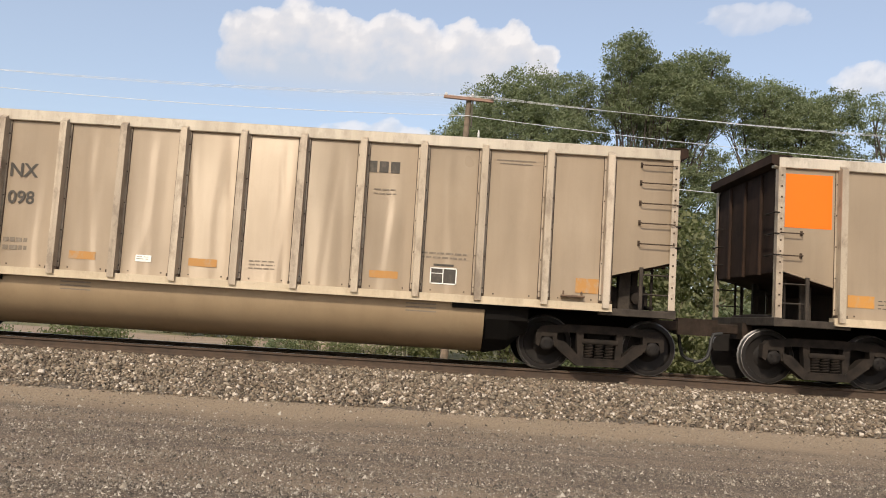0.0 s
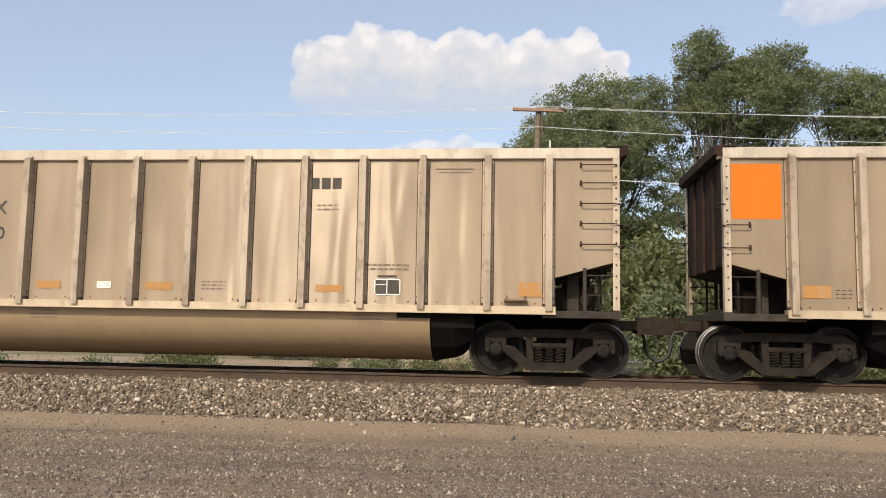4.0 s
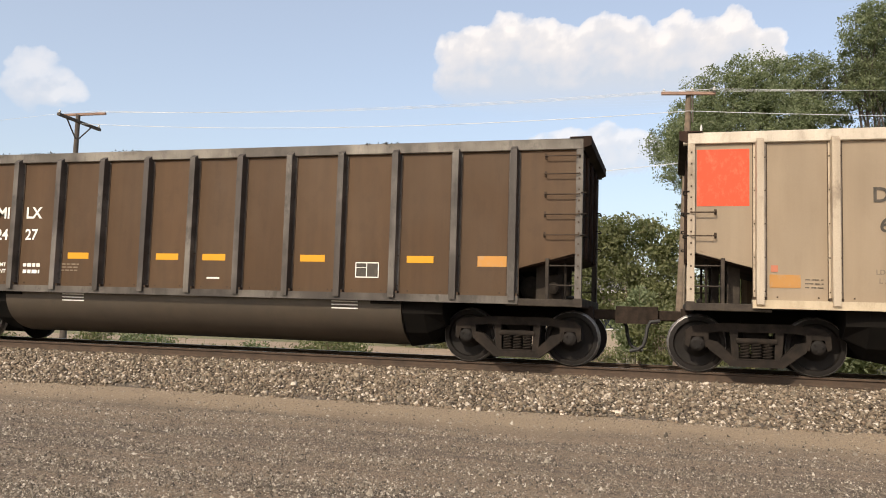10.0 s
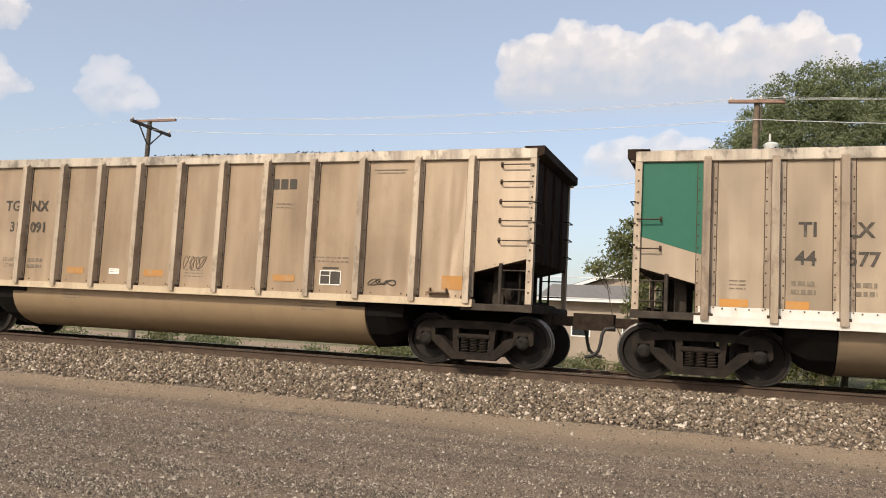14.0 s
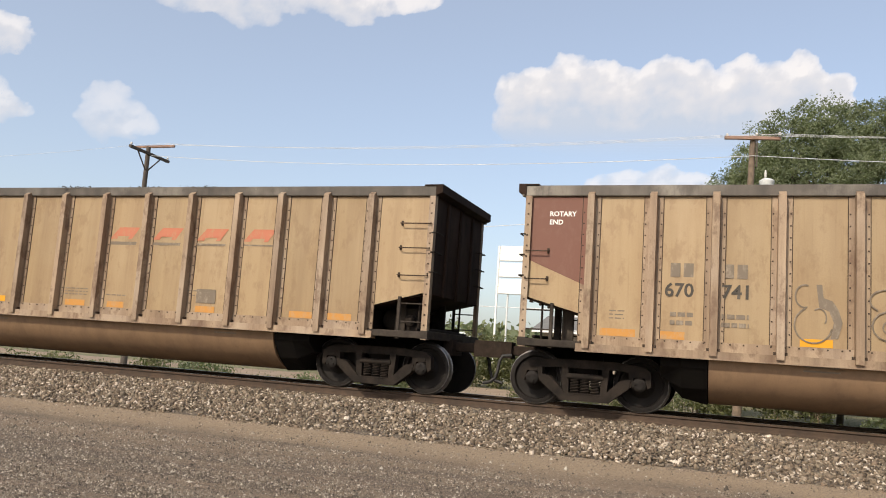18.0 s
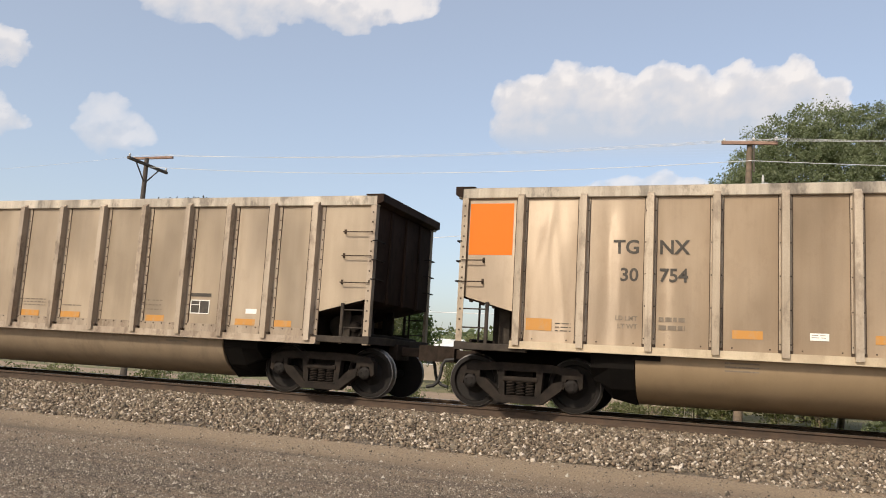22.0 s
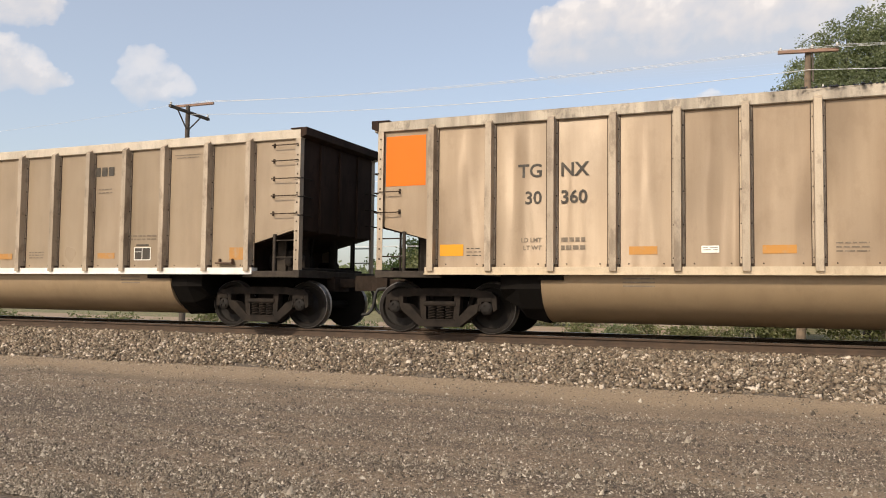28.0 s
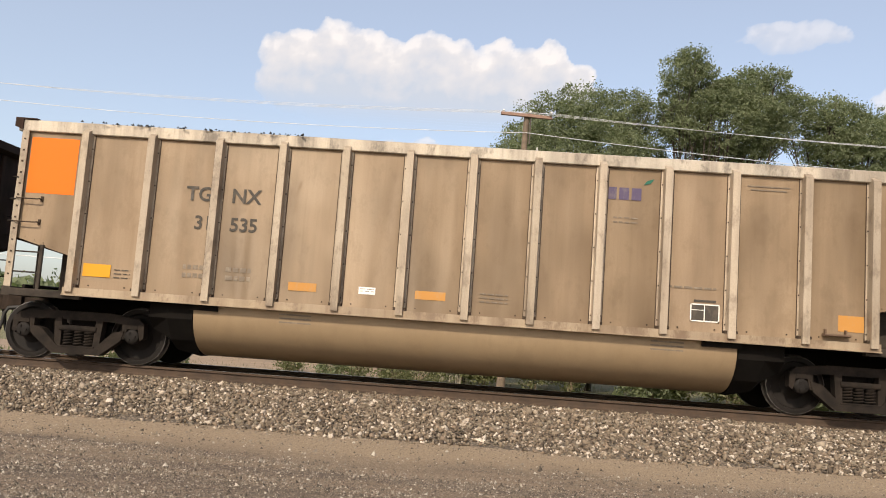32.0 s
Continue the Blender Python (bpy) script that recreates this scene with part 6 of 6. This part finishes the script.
def paint_car(k, car):
    kind, mark, number, end = CARS[k]
    kind = "alu" if kind in ("dusty", "golden", "stained") else kind
    P = RIVETED if kind in ("grey", "ochre") else POSTS
    zm, zn = {"grey": (2.33, 1.90), "ochre": (2.21, 1.90), "brown": (2.47, 2.04)}.get(kind, (2.67, 2.22))
    zl = 1.50 if kind == "brown" else 1.58
    xl, xr = {"grey": (2.73, 3.15), "slate": (2.90, 3.37), "ochre": (2.80, 3.22), "brown": (3.03, 3.45)}.get(kind, (3.07, 3.40))
    left, right = {20: (-0.06, -0.06), 31: (0.10, 0.10), 30: (-0.11, 0.06)}.get(k, (0.0, 0.0))   # lettered a little off the usual place
    xl, xr = xl + left, xr + right
    rnd = random.Random(100 + k)
    light = kind in ("slate", "brown")
    ink = M_WHITE if light else M_BLACK
    faint = M_WHITE if light else M_GREYINK
    mat, label = ENDS[end]
    if end in ("green", "bright", "maroon", "redend"):
        outline(car, "end_paint", [(0.12, 2.30 if end != "maroon" else 2.42), (1.08, 2.02), (1.08, 3.5), (0.12, 3.5)], mat, label, -1.4615)
    else:
        x0, x1, z0, z1 = SQUARE
        patch(car, "end_square", x0, x1, z0, z1, mat, label, -1.4615)
        if end == "red2":
            patch(car, "end_square", 1.27, 2.05, z0, z1, mat, label)
    if mark:
        a, b = mark.split()
        if mark[:2] in ("CI", "MQ", "GG"):
            paper, word = (M_WHITE, "white painted number patch") if k in (11, 26) else (M_PALE, "faint pale number patch")
            for x0, x1 in ((P[2] - (0.70 if k == 26 else 0.56), P[2] - 0.10), (P[2] + 0.11, P[2] + 0.64)):
                patch(car, "white_patch", x0, x1, 2.62, 2.92, paper, word)
                if mark[:2] != "GG":
                    patch(car, "white_patch", x0, x1, 2.18, 2.47, paper, word)
        if end == "green":
            bars(car, "end_stencil", 0.25, 0.98, 3.40, 3, M_WHITE, 0.022, 0.055, 1)
        tall = {"CI TX": 0.322, "MQ RX": 0.285}.get(mark, 0.315)   # the thin, wider hand of one owner
        letter(car, "reporting_mark", a, xl, zm, tall, ink, True)
        letter(car, "reporting_mark", b, xr, zm, tall, ink)
    if number:
        a, b = number.split()
        tall = 0.33 if mark == "CI TX" else 0.30
        letter(car, "car_number", a, xl + (0.10 if k == 30 else 0.0), zn, tall, ink, True)
        letter(car, "car_number", b, xr, zn, tall, ink)
        if kind == "slate" or (kind == "alu" and k % 3 != 1) or kind == "brown":
            letter(car, "load_stencil", "LD LMT", xl, zl, 0.105, ink if light else faint, True)
            letter(car, "load_stencil", "LT WT", xl, zl - 0.13, 0.105, ink if light else faint, True)
        else:
            bars(car, "load_stencil", xl - 0.35, xl, 1.58, 2, faint, 0.07, 0.13, k)
        bars(car, "load_stencil", xr, xr + 0.40, zl, 2, faint, 0.07, 0.13, k + 50)
    elif mark:
        for x in (xl - 0.19, xl - 0.40, xr + 0.02, xr + 0.23, xr + 0.44):
            outline(car, "car_number", [(x, zn), (x + 0.15, zn), (x + 0.15, zn + 0.21), (x, zn + 0.21)], faint)
    if kind == "ochre":
        # the company's mark and its slanting sign, as plain shapes
        for x in (2.44, 2.64, 3.24, 3.44):
            outline(car, "reporting_mark", [(x, zm), (x + 0.15, zm), (x + 0.15, zm + 0.22), (x, zm + 0.22)], M_GREYINK)
        for i in range(4):
            x = P[6 + i] + 0.14
            outline(car, "sign_shape", [(x, 2.62), (x + 0.17, 2.62), (x + 0.20, 2.68), (x + 0.48, 2.68), (x + 0.45, 2.62), (x + 0.54, 2.62), (x + 0.72, 2.86), (x + 0.22, 2.86)], M_SCARLET, "faded red slanting sign")
            outline(car, "sign_line", [(x - 0.12, 2.50 + 0.012 * i), (x + 0.66, 2.50 + 0.012 * i), (x + 0.68, 2.565), (x - 0.04, 2.565)], M_GREYINK)
        letter(car, "end_lettering", "ROTARY", 0.45, 3.17, 0.115, M_WHITE, y=-1.4640)
        letter(car, "end_lettering", "END", 0.45, 3.03, 0.115, M_WHITE, y=-1.4640)
    if mark == "TG NX" and k not in (9,):
        x = POSTS[8] + 0.08
        ink2 = M_NAVY if k % 2 else M_BLACK
        for i in range(3):
            outline(car, "owner_sign", [(x + 0.19 * i, 3.11), (x + 0.19 * i + 0.15, 3.11), (x + 0.19 * i + 0.15, 3.30), (x + 0.19 * i, 3.30)], ink2, "dark blue owner's sign")
        if k % 2:
            outline(car, "owner_sign", [(x + 0.56, 3.36), (x + 0.66, 3.38), (x + 0.72, 3.46), (x + 0.62, 3.43)], M_GREEN, "small green leaf shape")
        bars(car, "owner_line", x + 0.12, x + 0.5, 2.82, 2, faint, 0.02, 0.07, k)
    # reflectors and small stencils
    worn = M_OCHREPATCH if k in (0, 2, 3, 4, 5, 9, 12, 14, 15, 16, 20, 24, 28) else M_YELLOW
    if kind in ("alu",):
        spots = [(0, 0.14, 0.58, 1.36, 1.56), (3, 0.24, 0.68, 1.36, 1.49), (5, 0.22, 0.69, 1.36, 1.49), (8, 0.22, 0.69, 1.36, 1.48), (11, 0.52, 0.98, 1.32, 1.56)]
        for i, a, b, z0, z1 in spots:
            if i == 8 and k % 4 == 3:
                continue
            lit = M_YELLOW2 if (k in (8, 31, 27) and i == 0) else worn
            patch(car, "reflector", POSTS[i] + a, POSTS[i] + b - (0.05 if i == 11 else 0), z0, z1, lit, "yellow-orange reflector patch")
        patch(car, "white_label", POSTS[4] + 0.34, POSTS[4] + 0.60, 1.38, 1.49, M_WHITE, "small white label")
        bars(car, "label_print", POSTS[4] + 0.36, POSTS[4] + 0.58, 1.455, 2, M_GREYINK, 0.010, 0.035, k + 9)
        bars(car, "small_stencil", POSTS[6] + 0.22, POSTS[6] + 0.65, 1.50, 3, faint, 0.02, 0.06, k + 3)
        bars(car, "small_stencil", POSTS[0] + 0.64, POSTS[0] + 0.90, 1.48, 2 + k % 2, M_BLACK, 0.014, 0.06, k + 4)
        patch(car, "faint_line", POSTS[10] + 0.2, POSTS[10] + 0.85, 3.44, 3.455, faint)
        patch(car, "faint_line", POSTS[10] + 0.25, POSTS[10] + 0.80, 3.385, 3.40, faint)
        stencil_box(car, POSTS[9] + (0.42 if k == 31 else 0.22), 1.32, M_BLACK, M_WHITE)
        patch(car, "stencil_header", POSTS[9] + (0.47 if k == 31 else 0.27), POSTS[9] + (0.80 if k == 31 else 0.60), 1.615, 1.65, M_WHITE if k % 4 == 1 else M_BLACK)
        bars(car, "small_stencil", POSTS[9] + 0.06, POSTS[9] + 0.80, 1.81, 2 - k % 2, faint, 0.03, 0.07, k + 5)
        part("hand_step", shared("step", lambda: Shape().bevelled(0, 0.38, -1.59, -1.46, 1.235, 1.272, 0.010).box(0.03, 0.05, -1.52, -1.45, 1.25, 1.34).box(0.33, 0.35, -1.52, -1.45, 1.25, 1.34).mesh("hand_step", M_RUST)), None, car, "", (POSTS[11] + 0.28, 0, 0))
    elif kind in ("grey", "ochre"):
        strips = ((1.36, 1.78), (2.26, 2.64), (4.22, 4.67), (6.36, 6.84), (7.42, 7.92), (9.58, 10.02), (11.66, 12.10), (12.46, 12.88)) if kind == "grey" else (
            (1.36, 1.92), (2.28, 2.68), (4.34, 4.79), (6.42, 6.93), (7.50, 7.92), (9.64, 10.08), (11.72, 12.20), (12.50, 13.0))
        for i, (a, b) in enumerate(strips):
            patch(car, "reflector", a, b, 1.22, 1.34, M_YELLOW2 if kind == "ochre" and i == 2 else M_YELLOW if (k + i) % 5 else worn, "orange reflector strip")
        xs_, ink3 = (10.62, M_BLACK) if kind == "grey" else (9.64, M_GREYINK)
        stencil_box(car, xs_, 1.40, ink3, M_WHITE if kind == "grey" else M_GREYINK)
        if kind == "grey":
            patch(car, "stencil_header", xs_ - 0.01, xs_ + 0.46, 1.735, 1.80, M_BLACK, "dark stencil heading")
            patch(car, "white_label", 11.88, 12.12, 1.44, 1.53, M_WHITE, "small white label")
        bars(car, "small_stencil", 6.28, 6.98, 1.56, 3, faint, 0.022, 0.06, k + 1)
        bars(car, "small_stencil", 7.45, 7.95, 1.46, 1, faint, 0.022, 0.06, k + 2)
        bars(car, "small_stencil", 9.42, 9.95, 1.62, 2 + k % 3, faint, 0.022, 0.09, k + 6)
        # the framed three-line mark near the rotary end
        bars(car, "small_stencil", 1.50, 1.74, 1.62, 3, faint, 0.018, 0.06, k + 7)
    elif kind == "slate":
        for x, z1 in ((1.24, 2.15), (4.62, 1.71), (7.95, 1.72), (10.92, 1.70)):
            patch(car, "reflector", x, x + 0.12, 1.25, z1, M_YELLOW2, "tall yellow reflector strip")
        patch(car, "reflector", 13.05, 13.17, 1.25, 2.15, M_YELLOW2, "tall yellow reflector strip")
        letter(car, "volume_stencil", "CU FT 4200", 9.46, 1.69, 0.085, M_WHITE)
        stencil_box(car, 9.46, 1.34, M_DARK, M_WHITE)
        bars(car, "small_stencil", 11.32, 12.02, 3.40, 3, M_WHITE, 0.03, 0.065, k)
        scrawl(car, 12.40, 1.60, 0.48, 0.14, 5, M_WHITE, "white chalk scrawl", 0.006)
        for x in (5.4, 7.45, 9.3):
            patch(car, "tub_label", x, x + 0.26, 0.90, 0.97, M_OCHREPATCH, "faded yellow label on the tub", -1.4270)
        bars(car, "small_stencil", POSTS[6] + 0.42, POSTS[6] + 0.82, 1.60, 3, M_WHITE, 0.02, 0.055, k)
    else:
        for i in (0, 3, 5, 6, 8, 10):
            patch(car, "reflector", POSTS[i] + 0.23, POSTS[i] + 0.71, 1.67, 1.79, M_YELLOW2, "orange reflector patch")
        patch(car, "white_label", POSTS[0] + 0.14, POSTS[0] + 0.86, 1.175, 1.215, M_WHITE)
        patch(car, "white_label", 7.60, 7.86, 1.33, 1.36, M_WHITE)
        stencil_box(car, POSTS[9] + 0.3, 1.40, M_BLACK, M_WHITE)
        patch(car, "reflector", POSTS[11] + 0.4, POSTS[11] + 0.9, 1.62, 1.80, M_YELLOW, "orange reflector patch")
        bars(car, "small_stencil", POSTS[3] + 0.1, POSTS[3] + 0.5, 1.55, 3, M_GREYINK, 0.025, 0.06, k)
    s = Shape()
    for z, y in ((0.97, -1.4275), (0.91, -1.4245), (0.85, -1.4150)):
        s.box(0, 0.5, y, y + 0.02, z, z + 0.022)
    tub_ink = shared("tubink" + faint.name, lambda: s.mesh("tub_stencil", faint))
    for x in (4.4, 10.1):
        part("tub_stencil", tub_ink, None, car, "", (x, 0, 0))
    if k in (9, 11):
        patch(car, "red_label", POSTS[11] + 0.24, POSTS[11] + 0.38, 1.36, 1.46, M_SCARLET, "small red label")
        patch(car, "red_label", POSTS[0] + 0.16, POSTS[0] + 0.26, 1.60, 1.70, M_SCARLET, "small red label")
    if end == "redend":
        outline(car, "bleached_patch", [(0.24, 2.75), (1.00, 2.72), (1.02, 3.30), (0.94, 3.44), (0.30, 3.42), (0.22, 3.2)], M_WORNPINK, "bleached pink patch", -1.4635)
        patch(car, "red_label", POSTS[0] + 0.22, POSTS[0] + 0.36, 1.72, 1.82, M_SCARLET, "small red label")
    if k == 23:
        outline(car, "bleached_patch", [(0.36, 2.75), (0.46, 2.70), (0.56, 2.95), (0.60, 3.22), (0.52, 3.26), (0.42, 3.02)], M_PALEGREEN, "pale overspray", -1.4640)
    if k == 30:
        patch(car, "tub_patch", 3.32, 3.86, 0.80, 1.00, M_DARK, "dark repaired patch on the tub", -1.4285)
        bx = POSTS[11] + 0.12
        pts = [(0.02, 1.24), (0.58, 1.24), (0.61, 1.45), (0.58, 1.72), (0.52, 1.92), (0.42, 2.10), (0.37, 2.25), (0.34, 2.42), (0.28, 2.42), (0.25, 2.25), (0.17, 2.06), (0.09, 1.88), (0.04, 1.62)]
        outline(car, "spray_painting_edge", [(bx + x * 1.06 - 0.02, 1.22 + (z - 1.22) * 1.03) for x, z in pts], M_BLACK, "dark spray-painted outline")
        outline(car, "spray_painting", [(bx + x, z) for x, z in pts], M_BLUE, "blue spray-painted bottle", -1.4622)
        outline(car, "spray_painting", [(bx + 0.30 + 0.17 * math.cos(a), 1.70 + 0.13 * math.sin(a)) for a in [i * math.pi / 6 for i in range(12)]], M_RED, "red oval on the bottle", -1.4638)
        for i in range(4):
            patch(car, "white_mark", bx + 0.19 + 0.065 * i, bx + 0.225 + 0.065 * i, 1.70, 1.79, M_WHITE, "", -1.4650)
        patch(car, "reflector", bx + 0.3, bx + 0.78, 1.48, 1.66, M_YELLOW, "orange reflector patch", -1.4662)
    if k == 17:
        # two fat sprayed figures with shaded edges and a scribble
        def ring(cx, cz, rx, rz, a0, a1, r):
            return Shape().tube([(cx + rx * math.cos(a), 0.0, cz + rz * math.sin(a)) for a in [a0 + (a1 - a0) * i / 14 for i in range(15)]], r, 4)
        for cx, cz, rx, rz, a0, a1, r in ((4.52, 1.55, 0.26, 0.27, 2.0, 6.1, 0.016), (4.40, 1.98, 0.13, 0.17, 1.2, 5.0, 0.016), (4.60, 1.66, 0.10, 0.14, -0.6, 2.2, 0.013),
                                          (5.55, 1.58, 0.24, 0.22, 0.0, 6.28, 0.016), (5.58, 1.56, 0.13, 0.11, 0.0, 6.28, 0.013), (5.48, 1.95, 0.20, 0.16, 0.4, 4.2, 0.016)):
            part("spray_scrawl", ring(cx, cz, rx, rz, a0, a1, r), M_GREYINK, car, "dark spray-painted line", (0, -1.4610, 0))
        for pts in ([(4.56, 2.16), (4.64, 2.16), (4.66, 1.96), (4.78, 1.92), (4.86, 1.80), (4.92, 1.60), (4.86, 1.36), (4.76, 1.36), (4.80, 1.60), (4.74, 1.76), (4.60, 1.82)],
                    [(5.66, 2.10), (5.84, 2.10), (5.98, 1.96), (5.90, 1.76), (5.98, 1.58), (5.88, 1.38), (5.72, 1.34), (5.82, 1.52), (5.78, 1.70), (5.72, 1.80), (5.80, 1.94)]):
            outline(car, "spray_shade", pts, M_GREYINK, "dark sprayed shading", -1.4606)
        scrawl(car, 7.45, 1.32, 0.6, 0.52, 3, M_BROWNINK, "brown spray-painted scribble", 0.012)
    if k == 14:
        scrawl(car, POSTS[6] + 0.18, 1.50, 0.5, 0.32, 8, M_GREYINK, "thin dark spray-painted tag", 0.008)
        scrawl(car, POSTS[10] + 0.2, 1.34, 0.5, 0.13, 9, M_BLACK, "small black spray-painted tag", 0.008)
    if k == 7:
        patch(car, "pale_patch", POSTS[3] + 0.30, POSTS[3] + 0.72, 1.57, 1.93, M_PALEPATCH, "scraped pale patch")
        scrawl(car, POSTS[7] + 0.1, 1.35, 0.5, 0.26, 6, M_GREYINK, "faint sprayed ring", 0.008)
    if k == 8:
        for i in (4, 5, 6):
            scrawl(car, POSTS[i] + 0.15, 1.38, 0.7, 0.22, 20 + i, M_OCHREPATCH, "faint sprayed tag", 0.005)


SURGES = [(0.0, 0.035), (1.0, 0.15), (2.0, 0.05), (5.0, 0.05), (8.0, 0.515), (13.0, -0.05), (15.0, 0.46), (17.5, 0.42), (18.0, -0.06), (19.0, -0.07), (20.0, -0.1), (21.0, -0.06),
          (22.0, 0.40), (23.0, -0.06), (24.0, -0.065), (27.0, 0.45), (28.0, -0.05), (29.0, 0.47), (31.0, 0.03)]


def train_x(t):
    """Where the rotary end of car 0 is: a steady run with a few slight surges."""
    x = -10.7305 + 15.5408 * t + 0.00414 * t * t
    return x + sum(d * max(0.0, 1 - abs(t - t0) / 0.5) for t0, d in SURGES)


TRAIN = {}
for k in sorted(CARS):
    kind = CARS[k][0]
    proto = shared("car_" + kind, lambda: build_car(kind))
    at = pose(train_x(0) - PITCH * k, TRACK_Y, 0)
    if proto in TRAIN.values():
        TRAIN[k] = copy_thing(proto, at)
    else:
        TRAIN[k] = proto
        proto.matrix_basis = at
white_sill = {}
for k, car in TRAIN.items():
    tagged(car, LIVERY[CARS[k][0]][5].replace("coal car", "coal car with a " + {"orange": "bright orange end square", "vermilion": "red-orange end square", "red1": "red end square",
           "red2": "pair of red end squares", "pink": "worn pink end square", "green": "green end", "bright": "bright green end", "maroon": "brown end", "redend": "red end"}[CARS[k][3]]).split(" with")[0]
           + " with " + {"orange": "an orange end square", "vermilion": "a red-orange end square", "red1": "a red end square", "red2": "two red end squares", "pink": "a worn pink end square",
                         "green": "a dark green end", "bright": "a bright green end", "maroon": "a brown-red end", "redend": "a red end"}[CARS[k][3]], "railway car", "cars of the coal train")
    if k in (13, 28):
        for c in car.children:
            if c.name.startswith(("side_sill", "kick_plate")):
                key = c.name[:9]
                if key not in white_sill:
                    white_sill[key] = c.data.copy()
                    white_sill[key].materials[0] = M_WSILL
                c.data = white_sill[key]
for k, car in TRAIN.items():
    paint_car(k, car)


# ---- movement ----
def motions():
    times = [0.5 * i for i in range(65)]
    for k, car in TRAIN.items():
        walk(car, [(t, pose(train_x(t) - PITCH * k, TRACK_Y, 0)) for t in times])
        # the wheels roll while the car is near
        window = [f for f in range(0, 961) if -42 < train_x(f / FPS) - PITCH * k < 24]
        near = sorted({0, *window, 960})
        base = train_x(window[0] / FPS)
        for truck in car.children:
            if not truck.name.startswith("truck"):
                continue
            for w in truck.children:
                if w.name.startswith("wheelset"):
                    wx = w.location.x
                    rows = []
                    for f in near:
                        run = min(max(train_x(f / FPS), base), train_x(window[-1] / FPS)) - base
                        rows.append((f / FPS, pose(wx, 0, 0.457, 0, math.degrees(run / 0.457), 0)))
                    walk(w, rows)


motions()
